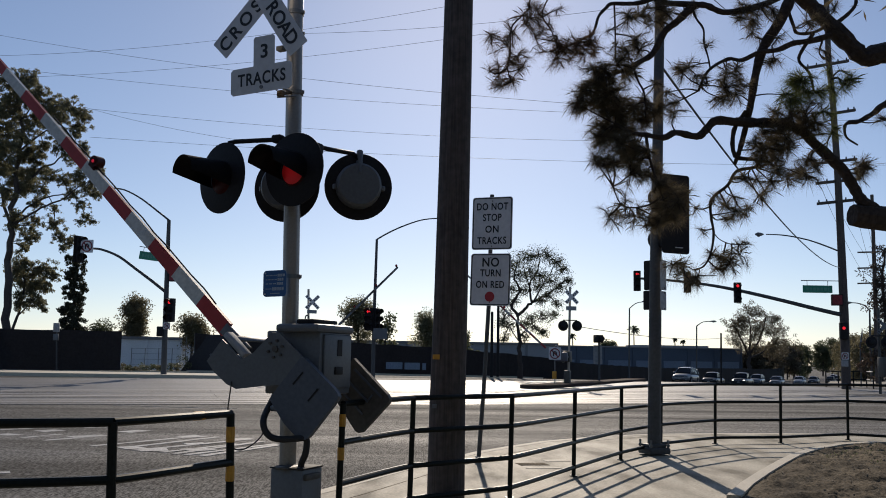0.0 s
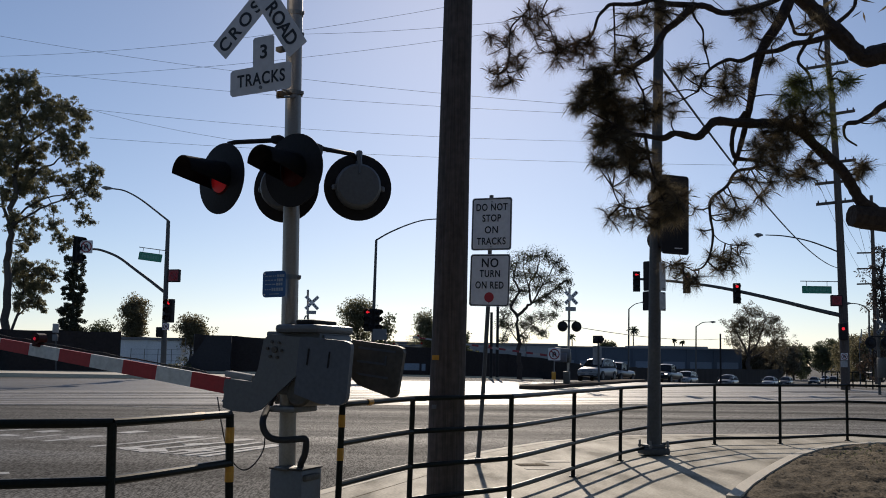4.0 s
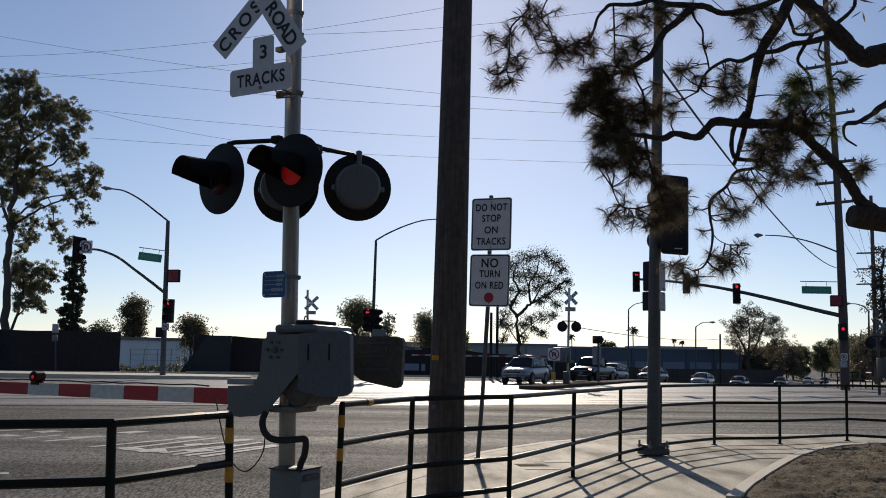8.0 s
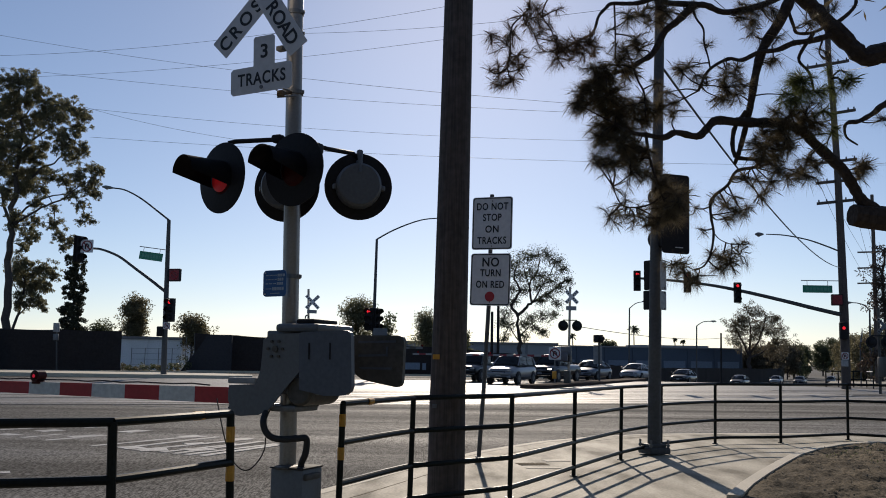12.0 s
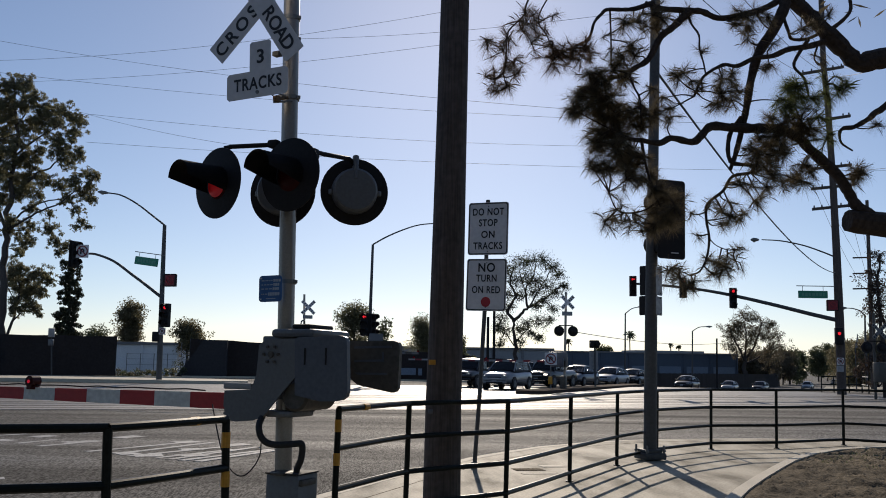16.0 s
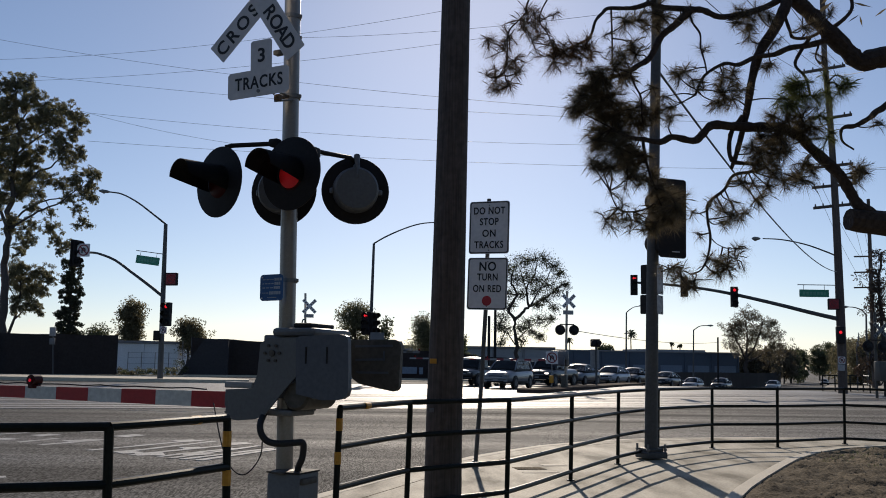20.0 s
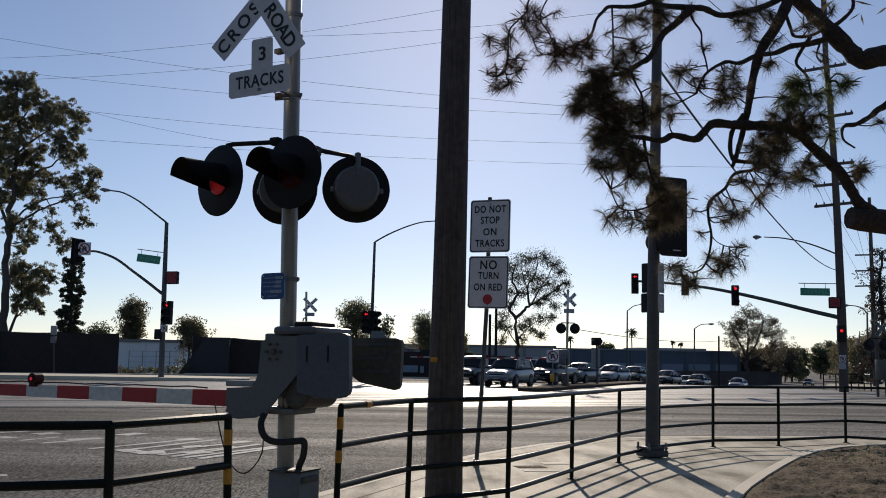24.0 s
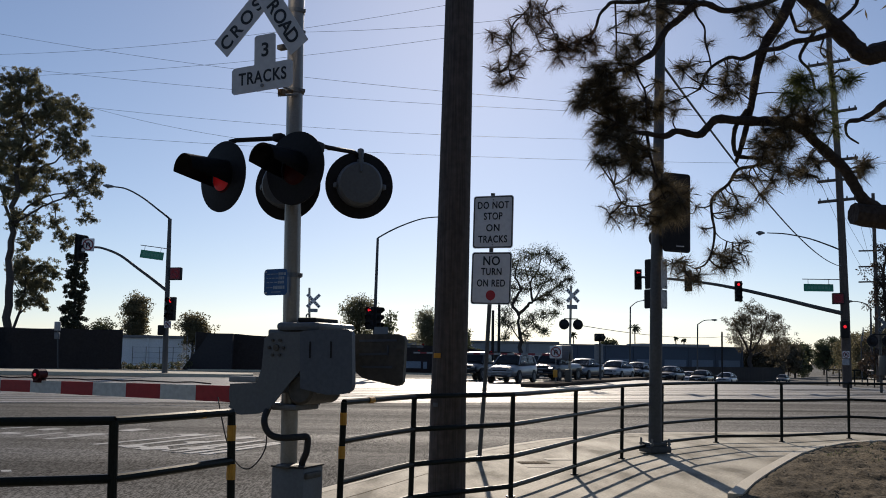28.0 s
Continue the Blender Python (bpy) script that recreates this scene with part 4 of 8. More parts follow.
machine_turn = Matrix((ROAD, ACROSS, Vector((0, 0, 1)))).transposed()


def gate_box(name, a0, a1, b0, b1, k0, k1, mat=CABINET, bevel=0.015, parent=gate, label=""):
    bm = bmesh.new()
    box(bm, in_gate((a0 + a1) / 2, (b0 + b1) / 2, (k0 + k1) / 2), (k1 - k0, abs(a1 - a0), b1 - b0), machine_turn, bevel)
    return part(name, bm, mat, parent, label)


gate_box("gate_housing", 0.16, -0.35, -0.36, 0.15, 0.10, 0.60, label="grey gate machine housing")
gate_box("housing_cover", 0.03, -0.375, 0.135, 0.205, 0.02, 0.62, CABINET, 0.028)
gate_box("housing_lid", -0.13, -0.30, 0.205, 0.245, 0.08, 0.46, BLACK, 0.015)
bm = bmesh.new()
c = in_gate(-0.16, 0.25, 0.2)
tube(bm, [c + ROAD * (0.03 * math.cos(k * 0.52)) + Vector((0, 0, 0.03 * math.sin(k * 0.52))) for k in range(7)], 0.006, 6)
part("lifting_eye", bm, STEEL, gate)
gate_box("housing_door", -0.351, -0.372, -0.31, 0.125, 0.14, 0.58)
gate_box("door_slot", -0.371, -0.378, -0.05, 0.085, 0.34, 0.41, BLACK, 0.0)
gate_box("door_lock", -0.371, -0.384, -0.2, -0.135, 0.30, 0.42, BLACK, 0.004)
gate_box("mast_bracket", 0.08, -0.16, -0.50, -0.45, 0.06, 0.42, STEEL)
bm = bmesh.new()
c = in_gate(-0.2, -0.33, 0.2)
tube(bm, [c - ROAD * 0.16, c - ROAD * 0.14, c + ROAD * 0.3, c + ROAD * 0.32], [0.10, 0.12, 0.12, 0.10], 20)
part("gear_case", bm, DARK_IRON, gate, "dark rounded gear case")


def turning_plate(outline, k, depth, name, mat, parent, label="", bevel=0.006):
    m = Matrix((ACROSS, Vector((0, 0, 1)), -ROAD)).transposed().to_4x4()
    m.translation = PIVOT + ROAD * k
    bm = bmesh.new()
    plate(bm, [(p[0], p[1]) for p in outline], m, depth, 0.0)
    bmesh.ops.triangulate(bm, faces=[f for f in bm.faces if len(f.verts) > 4])
    bmesh.ops.recalc_face_normals(bm, faces=bm.faces[:])
    return part(name, bm, mat, parent, label, False)


# the arm is built level and turned about its pivot
arm = thing("gate_arm", Matrix.Identity(4), "", "")
for key in list(arm.keys()):
    del arm[key]
arm.parent = gate
arm_rest = above(gate).inverted() @ Matrix.Translation(PIVOT) @ machine_turn.to_4x4()
arm.matrix_basis = arm_rest
turning_plate([(0.122, 0.072), (0.059, 0.117), (-0.233, 0.127), (-0.244, -0.162), (-0.119, -0.293), (0.054, -0.490), (0.154, -0.529), (0.317, -0.544), (0.429, -0.530), (0.441, -0.298), (0.182, -0.283), (0.138, -0.169), (0.128, -0.033)], 0.0, 0.014, "side_bracket", CABINET, arm, "grey steel side bracket")
turning_plate([(-0.223, 0.118), (-0.254, 0.136), (-0.618, 0.150), (-0.658, 0.146), (-0.683, 0.133), (-0.694, 0.102), (-0.710, -0.278), (-0.697, -0.318), (-0.658, -0.344), (-0.593, -0.355), (-0.468, -0.359), (-0.240, -0.317)], -0.016, 0.05, "counterweight", COUNTERWEIGHT, arm, "grey counterweight plate")
turning_plate([(-0.244, 0.133), (-0.694, 0.134), (-0.737, 0.120), (-0.754, 0.087), (-0.740, -0.266), (-0.720, -0.294), (-0.683, -0.305), (-0.465, -0.267), (-0.355, -0.246), (-0.299, -0.208), (-0.264, -0.165)], 0.80, 0.05, "counterweight", DARK_IRON, arm, "dark counterweight plate")
for ribline in ([(-0.318, 0.084), (-0.678, 0.091), (-0.679, 0.072), (-0.318, 0.064)], [(-0.321, -0.033), (-0.606, -0.025), (-0.606, -0.044), (-0.322, -0.053)], [(-0.588, 0.037), (-0.604, 0.037), (-0.606, -0.049), (-0.590, -0.049)], [(-0.324, -0.140), (-0.641, -0.139), (-0.641, -0.158), (-0.358, -0.159)]):
    turning_plate(ribline, 0.79, 0.008, "rib", COUNTERWEIGHT, arm)
turning_plate([(0.122, 0.072), (0.059, 0.117), (-0.233, 0.127), (-0.244, -0.162), (-0.119, -0.293), (0.054, -0.490), (0.429, -0.530), (0.441, -0.298), (0.182, -0.283), (0.138, -0.169)], 0.76, 0.014, "side_bracket", DARK_IRON, arm, "grey steel side bracket")
gate_box("cross_beam", 0.47, 0.20, -0.285, -0.235, 0.02, 0.12, GREY_WALL, 0.01, arm, "pale beam on the arm mount")
gate_box("cross_beam", 0.46, 0.40, -0.285, -0.265, 0.12, 0.76, CABINET, 0.01, arm, "grey beam between the side brackets")
gate_box("cross_beam", 0.46, 0.40, -0.49, -0.47, 0.015, 0.76, CABINET, 0.01, arm, "grey beam between the side brackets")
gate_box("arm_clamp", 0.72, 0.40, -0.455, -0.345, 0.37, 0.43, CABINET, 0.008, arm, "grey clamp that holds the arm")
for x in (0, 1):
    bm = bmesh.new()
    a, b = (((-0.322, -0.015)), ((-0.512, -0.013)))[x]
    box(bm, in_gate(a, b, -0.018), (0.008, 0.012, 0.13), machine_turn, 0.0)
    part("slot", bm, BLACK, arm)
for k in range(7):
    bm = bmesh.new()
    ang = radians(60 * k)
    r = 0.0 if k == 6 else 0.068
    c = in_gate(r * math.cos(ang), r * math.sin(ang))
    tube(bm, [c, c - ROAD * 0.018], 0.012 if k < 6 else 0.026, 8)
    part("bolt", bm, DARK_IRON, arm)
ARM_Z, ARM_ROOT, STEP = -0.40, 0.686, 0.3946
for k in range(18):
    a0 = ARM_ROOT + k * STEP
    h0, h1 = [0.070 - 0.0022 * (k + d) for d in (0, 1)]
    bm = bmesh.new()
    for d in (0, 1):
        a = a0 + d * STEP
        hh = (h0, h1)[d]
        z = ARM_Z + 0.001 * (k + d)
        for sz, sk in ((-1, 0.38), (1, 0.38), (1, 0.42), (-1, 0.42)):
            bm.verts.new(in_gate(a, z + sz * hh, sk))
    bm.verts.ensure_lookup_table()
    v = bm.verts[:]
    for i in range(4):
        bm.faces.new((v[i], v[(i + 1) % 4], v[4 + (i + 1) % 4], v[4 + i]))
    bm.faces.new(v[:4][::-1])
    bm.faces.new(v[4:])
    bmesh.ops.recalc_face_normals(bm, faces=bm.faces[:])
    part("arm_section", bm, GATE_RED if k % 2 == 0 else GATE_WHITE, arm, "red reflective section" if k % 2 == 0 else "white reflective section")
bm = bmesh.new()
line = []
for k in range(15):
    a = ARM_ROOT + 0.25 + k * 0.2
    line.append(in_gate(a, ARM_Z + 0.082 + 0.012 * math.sin(k * 1.3) ** 2, 0.4))
tube(bm, line, 0.007, 6)
part("arm_cable", bm, RUBBER, arm, "black cable along the arm")
for a in (2.96, 5.2, 7.4):
    bm = bmesh.new()
    c = in_gate(a, ARM_Z + 0.12, 0.4)
    tube(bm, [c - ROAD * 0.05, c + ROAD * 0.05], 0.055, 16)
    box(bm, c - Vector((0, 0, 0.06)), (0.07, 0.1, 0.03), machine_turn, 0.004)
    part("arm_lamp", bm, RED_DULL, arm, "dark red round gate lamp")
    bm = bmesh.new()
    tube(bm, [c - ROAD * 0.05, c - ROAD * 0.06], [0.034, 0.028], 16)
    part("arm_lens", bm, RED_DULL, arm, "red gate lamp lens")
    bm = bmesh.new()
    tube(bm, [c - ROAD * 0.058, c - ROAD * 0.064], [0.018, 0.014], 12)
    part("arm_bulb", bm, RED_BULB, arm, "lit red bulb")


# ---- signal pole on the corner ----
def signal_head(parent, p, turn, lit=0, size=0.1, plate_w=0.0, plate_h=0.0, arrow=False, name="signal_head"):
    """A three-lamp traffic signal; lit: the lamp that glows (0 top), or None."""
    m = facing(p, turn)
    bm = bmesh.new()
    for k in range(3):
        box(bm, m @ Vector((0, (1 - k) * size * 3.45, -size * 1.2)), (size * 3.5, size * 2.2, size * 3.5), turn, size * 0.12)
    head = part(name, bm, BLACK, parent, "black three-lamp traffic signal")
    if plate_w:
        bm = bmesh.new()
        plate(bm, rounded(plate_w, plate_h, 0.05), m @ Matrix.Translation((0, 0, -size * 1.0)), 0.006)
        part("backplate", bm, BLACK, head, "black backplate")
    for k in range(3):
        c = Vector((0, (1 - k) * size * 3.45, 0))
        bm = bmesh.new()
        tube(bm, [m @ c, m @ (c + Vector((0, 0, 0.015)))], [size * 0.74, size * 0.68], 16)
        if arrow and k == lit:
            part("lens", bm, RED_DULL, head, "dark lens behind a lit arrow")
            bm = bmesh.new()
            plate(bm, [(x * size, y * size) for x, y in ((-0.95, 0), (-0.2, 0.75), (-0.2, 0.26), (0.95, 0.26), (0.95, -0.26), (-0.2, -0.26), (-0.2, -0.75))][::-1], m @ Matrix.Translation(c + Vector((0, 0, 0.03))), 0.01)
            bmesh.ops.triangulate(bm, faces=[f for f in bm.faces if len(f.verts) > 4])
            bmesh.ops.recalc_face_normals(bm, faces=bm.faces[:])
        part("lens" if not (arrow and k == lit) else "lit_arrow", bm, RED_BRIGHT if k == lit else RED_DULL if k == 0 else BLACK, head, "lit red lens" if k == lit else "dark unlit lens")
        bm = bmesh.new()
        grid = []
        for j in (0.0, 1.0):
            grid.append([bm.verts.new(m @ (c + Vector((size * 1.5 * math.cos(a), size * 1.5 * math.sin(a), 0.004 + j * size * (2.2 if math.sin(a) > -0.3 else 1.0))))) for a in [radians(-40 + 260 * q / 14) for q in range(15)]])
        for q in range(14):
            bm.faces.new((grid[0][q], grid[0][q + 1], grid[1][q + 1], grid[1][q]))
        bmesh.ops.solidify(bm, geom=bm.faces[:], thickness=0.006)
        part("visor", bm, BLACK, head)
    return head


corner = thing("signal_pole", (3.376, 14.900, 0.015), "grey steel traffic signal pole bolted to the pavement", "traffic signal")
bm = bmesh.new()
tube(bm, [(3.376, 14.900, 0.015), (3.392, 14.900, 0.922), (3.427, 14.900, 2.720), (3.492, 14.900, 5.043), (3.559, 14.900, 7.452), (3.613, 14.900, 9.445)], [0.108, 0.102, 0.096, 0.086, 0.078, 0.07], 18)
part("shaft", bm, POLE_PAINT, corner)
bm = bmesh.new()
c = Vector((3.376, 14.900, 0.015))
box(bm, c + Vector((0, 0, 0.05)), (0.37, 0.37, 0.10), 20, 0.02)
box(bm, c + Vector((0, 0, 0.125)), (0.28, 0.28, 0.06), 20, 0.02)
part("base_plate", bm, POLE_PAINT, corner)
for sx, sy in ((1, 1), (1, -1), (-1, 1), (-1, -1)):
    bm = bmesh.new()
    q = c + Matrix.Rotation(radians(20), 3, "Z") @ Vector((0.155 * sx, 0.155 * sy, 0.1))
    tube(bm, [q, q + Vector((0, 0, 0.12))], 0.018, 8)
    tube(bm, [q + Vector((0, 0, 0.02)), q + Vector((0, 0, 0.05))], 0.032, 6)
    part("anchor_bolt", bm, STEEL, corner)
# large head, seen from behind its backplate
m = facing((3.720, 14.700, 3.806), 18.0, -1.0)
bm = bmesh.new()
plate(bm, rounded(0.50, 1.28, 0.05), m, 0.008)
board = part("backplate", bm, BLACK, corner, "black backplate of a signal head")
bm = bmesh.new()
box(bm, m @ Vector((-0.04, 0, -0.14)), (0.34, 0.24, 1.06), 18, 0.03)
part("signal_head", bm, BLACK, board)
for k in (-1, 0, 1):
    bm = bmesh.new()
    tube(bm, [m @ Vector((-0.04, k * 0.35, -0.26)), m @ Vector((-0.04, k * 0.35 - 0.02, -0.52))], [0.16, 0.165], 18)
    part("visor", bm, BLACK, board)
bm = bmesh.new()
box(bm, m @ Vector((0.06, -0.54, 0.004)), (0.14, 0.006, 0.016), 18)
part("pale_label", bm, SIGN_WHITE, board, "small pale strip")
bm = bmesh.new()
tube(bm, [(3.454, 14.900, 3.454), (3.640, 14.800, 3.444)], 0.03, 10)
part("bracket", bm, STEEL, corner)
# plates on both sides, lower on the pole
for p, turn, w, hgt, mat, label in (((3.335, 14.950, 2.838), -52.0, 0.21, 0.48, BLACK, "dark back of a sign"), ((3.322, 14.950, 2.435), -52.0, 0.21, 0.31, BLACK, "dark back of a sign"), ((3.513, 14.720, 2.811), 50.0, 0.20, 0.46, PALE_METAL, "pale metal plate"), ((3.509, 14.720, 2.415), 50.0, 0.20, 0.30, PALE_METAL, "pale metal plate")):
    m = facing(p, turn)
    bm = bmesh.new()
    plate(bm, rounded(w, hgt, 0.025), m, 0.006)
    sheet = part("sign_plate", bm, mat, corner, label)
    for up in (-0.42, 0.42):
        bm = bmesh.new()
        tube(bm, [m @ Vector((0.03, hgt * up, 0.0)), m @ Vector((0.03, hgt * up, 0.012))], 0.011, 8)
        part("bolt", bm, DARK_IRON, sheet)


# ---- other poles, signals and signs across the streets ----
def grounded(p):
    return Vector((p[0], p[1], ground_height(p[0], p[1])))


def pole_thing(name, foot, pts, radii, label, category, mat=POLE_PAINT, group=""):
    foot = grounded(foot)
    pts = [foot, *pts[1:]]
    ob = thing(name, foot, label, category, group)
    bm = bmesh.new()
    tube(bm, pts, radii, 12)
    part("shaft", bm, mat, ob)
    bm = bmesh.new()
    tube(bm, [foot, Vector(foot) + Vector((0, 0, 0.12))], radii[0] * 1.7 if isinstance(radii, list) else radii * 1.7, 12)
    part("footing", bm, KERB, ob)
    return ob


def arm_of(ob, pts, radii, name="arm", mat=POLE_PAINT):
    bm = bmesh.new()
    line = smooth_line(pts, 4)
    tube(bm, line, [float(r) for r in np.interp(np.linspace(0, 1, len(line)), np.linspace(0, 1, len(radii)), radii)], 10)
    return part(name, bm, mat, ob)


def street_lamp_head(ob, p, way, size=0.55):
    bm = bmesh.new()
    w = Vector(way).normalized()
    tube(bm, [Vector(p) - w * size * 0.5, Vector(p) - w * size * 0.2, Vector(p) + w * size * 0.2, Vector(p) + w * size * 0.5], [0.04, 0.1, 0.12, 0.05], 10)
    head = part("lamp_head", bm, STEEL, ob, "grey street lamp head")
    bm = bmesh.new()
    tube(bm, [Vector(p) + Vector((0, 0, -0.09)) + w * 0.05, Vector(p) + Vector((0, 0, -0.15)) + w * 0.05], [0.1, 0.06], 10)
    part("lamp_glass", bm, LAMP_CLEAR, head)


def street_name(ob, p, w, hgt, turn, tilt=0.0):
    m = facing(p, turn, tilt)
    bm = bmesh.new()
    plate(bm, rounded(w, hgt, 0.03), m, 0.02)
    sheet = part("street_name_sign", bm, SIGN_GREEN, ob, "green street name sign")
    bm = bmesh.new()
    x = -w * 0.38
    rnd = random.Random(5)
    while x < w * 0.36:
        l = rnd.uniform(0.05, 0.1) * w
        plate(bm, [(x, -hgt * 0.2), (x + l, -hgt * 0.2), (x + l, hgt * 0.2), (x, hgt * 0.2)], m @ Matrix.Translation((0, 0, 0.003)), 0.001)
        x += l + w * 0.03
    tagged(part("writing_bars", bm, material("sign_text", (0.10, 0.33, 0.24), 0.6), sheet), kind="stuff")
    for k in (-0.35, 0.35):
        bm = bmesh.new()
        tube(bm, [m @ Vector((w * k, hgt / 2, -0.01)), m @ Vector((w * k, hgt / 2 + 0.28, -0.01))], 0.015, 6)
        part("hanger", bm, STEEL, sheet)
    bm = bmesh.new()
    tube(bm, [m @ Vector((-w * 0.55, hgt / 2 + 0.28, -0.01)), m @ Vector((w * 0.75, hgt / 2 + 0.28, -0.01))], 0.025, 8)
    part("hanger_bar", bm, STEEL, sheet)


def no_turn_sign(ob, p, w, turn, bend=1):
    m = facing(p, turn)
    bm = bmesh.new()
    plate(bm, rounded(w * 0.92, w * 0.92, 0.05), m, 0.005)
    sheet = part("turn_ban_sign", bm, SIGN_WHITE, ob, "white sign with a ringed arrow")
    bm = bmesh.new()
    tube(bm, [m @ Vector((w * 0.36 * math.cos(2 * math.pi * k / 20), w * 0.36 * math.sin(2 * math.pi * k / 20), 0.008)) for k in range(21)], w * 0.042, 6)
    tube(bm, [m @ Vector((-w * 0.25, w * 0.25, 0.01)), m @ Vector((w * 0.25, -w * 0.25, 0.01))], w * 0.045, 6)
    part("ban_ring", bm, SIGN_DARKRED, sheet)
    bm = bmesh.new()
    tube(bm, [m @ Vector((-w * 0.1, -w * 0.2, 0.006)), m @ Vector((-w * 0.1, w * 0.08, 0.006)), m @ Vector((0, w * 0.16, 0.006)), m @ Vector((w * 0.1, w * 0.08, 0.006)), m @ Vector((w * 0.1, -w * 0.1, 0.006))], w * 0.05, 6)
    part("arrow", bm, SIGN_BLACK, sheet)


def ban_box(ob, p, turn, w):
    """A black boxed sign whose dark red face shows a ring and a bar."""
    m = facing(p, turn)
    bm = bmesh.new()
    plate(bm, rounded(w, w, w * 0.06), m, 0.22, 0.01)
    case = part("ban_sign_case", bm, BLACK, ob, "black boxed sign")
    bm = bmesh.new()
    plate(bm, rounded(w * 0.84, w * 0.84, w * 0.04), m @ Matrix.Translation((0, 0, 0.006)), 0.005)
    part("face", bm, SIGN_DARKRED, case, "dark red face")
    bm = bmesh.new()
    tube(bm, [m @ Vector((w * 0.3 * math.cos(2 * math.pi * k / 20), w * 0.3 * math.sin(2 * math.pi * k / 20), 0.012)) for k in range(21)], w * 0.03, 6)
    tube(bm, [m @ Vector((-w * 0.2, w * 0.2, 0.012)), m @ Vector((w * 0.2, -w * 0.2, 0.012))], w * 0.03, 6)
    part("ring", bm, SIGN_RED, case)


# pole across the street with curved signal arm, lamp arm and name sign
lp = pole_thing("signal_pole", (-17.766, 60.019, 0.604), [(-17.759, 60.019, 0.461), (-17.824, 60.019, 3.929), (-17.879, 60.019, 7.224), (-17.916, 60.019, 10.189)], [0.19, 0.17, 0.15, 0.12], "tall grey signal pole with curved arms across the street", "traffic signal")
arm_of(lp, [(-17.916, 60.019, 10.189), (-18.645, 60.019, 10.738), (-19.799, 60.019, 11.581), (-20.865, 60.019, 12.127), (-21.687, 60.019, 12.265)], [0.065, 0.06, 0.055, 0.05, 0.045], "lamp_arm")
street_lamp_head(lp, (-22.022, 60.019, 12.298), (-1, 0, 0.1), 0.75)
arm_of(lp, [(-17.942, 60.019, 5.533), (-18.854, 60.019, 6.216), (-19.920, 60.019, 6.972), (-21.064, 60.019, 7.766), (-22.190, 60.019, 8.193), (-22.856, 60.019, 8.257)], [0.105, 0.098, 0.09, 0.083, 0.077, 0.07], "signal_arm")
signal_head(lp, (-23.55, 60.019, 8.20), 66, None, 0.16, 0.9, 1.75)
no_turn_sign(lp, (-23.060, 59.764, 8.370), 0.92, -5)
street_name(lp, (-18.892, 59.764, 7.770), 1.6, 0.52, -8, -7.5)
signal_head(lp, (-17.476, 59.508, 4.307), -20, 0, 0.145)
ban_box(lp, (-17.298, 59.636, 6.572), -14, 0.82)
no_turn_sign(lp, (-17.607, 59.636, 3.301), 0.48, -5)
bm = bmesh.new()
box(bm, Vector((-18.062, 59.764, 2.937)), (0.38, 0.38, 0.64), 10, 0.05)
part("pedestrian_head", bm, BLACK, lp)

# far street lamp behind the wooden pole
fl = pole_thing("street_lamp", (-4.364, 60.000, 0.373), [(-4.364, 60.000, 0.373), (-4.380, 60.000, 4.129), (-4.315, 60.000, 9.128)], [0.13, 0.11, 0.08], "grey street lamp post with a long curved arm", "street lamp")
arm_of(fl, [(-4.315, 60.000, 9.128), (-3.479, 60.000, 9.623), (-2.383, 60.000, 10.123), (-1.283, 60.000, 10.476), (0.006, 60.000, 10.607)], [0.05, 0.05, 0.045, 0.04, 0.035], "lamp_arm")
street_lamp_head(fl, (0.375, 60.000, 10.613), (1, 0, 0), 0.7)
signal_head(fl, (-4.701, 59.500, 3.921), -15, 0, 0.14, 0.62, 1.25, arrow=True)
signal_head(fl, (-4.100, 59.700, 3.902), 50, None, 0.14, 0.5, 1.25)
bm = bmesh.new()
plate(bm, rounded(0.9, 0.7, 0.05), facing((-3.921, 59.500, 2.997), 10), 0.02)
part("sign_plate", bm, CABINET, fl, "grey back of a sign")


def crossbuck_mast(foot, top, label, mat=ALU):
    foot = Vector((foot[0], foot[1], min(foot[2], 0.2)))
    ob = thing("crossing_mast", foot, label, "crossing signal", "far crossing signals")
    bm = bmesh.new()
    tube(bm, [foot, top], 0.07, 10)
    part("mast", bm, mat, ob)
    return ob


def far_crossbuck(ob, p, turn, half=0.62, w=0.22, mat=SIGN_WHITE):
    for r in (45, -45):
        m = facing(p, turn, r)
        bm = bmesh.new()
        plate(bm, rounded(half * 2, w, 0.01, 2), m @ Matrix.Translation((0, 0, 0.01 if r > 0 else 0)), 0.004)
        board = part("crossbuck_blade", bm, mat, ob, "far crossbuck board")
        bm = bmesh.new()
        for k in range(7):
            x = half * (-0.84 + 0.28 * k)
            if abs(x) > 0.14:
                plate(bm, [(x - 0.03, -w * 0.27), (x + 0.03, -w * 0.27), (x + 0.03, w * 0.27), (x - 0.03, w * 0.27)], m @ Matrix.Translation((0, 0, 0.014 if r > 0 else 0.004)), 0.001)
        tagged(part("writing_bars", bm, SIGN_BLACK, board, "dark letters too small to read"), kind="stuff")


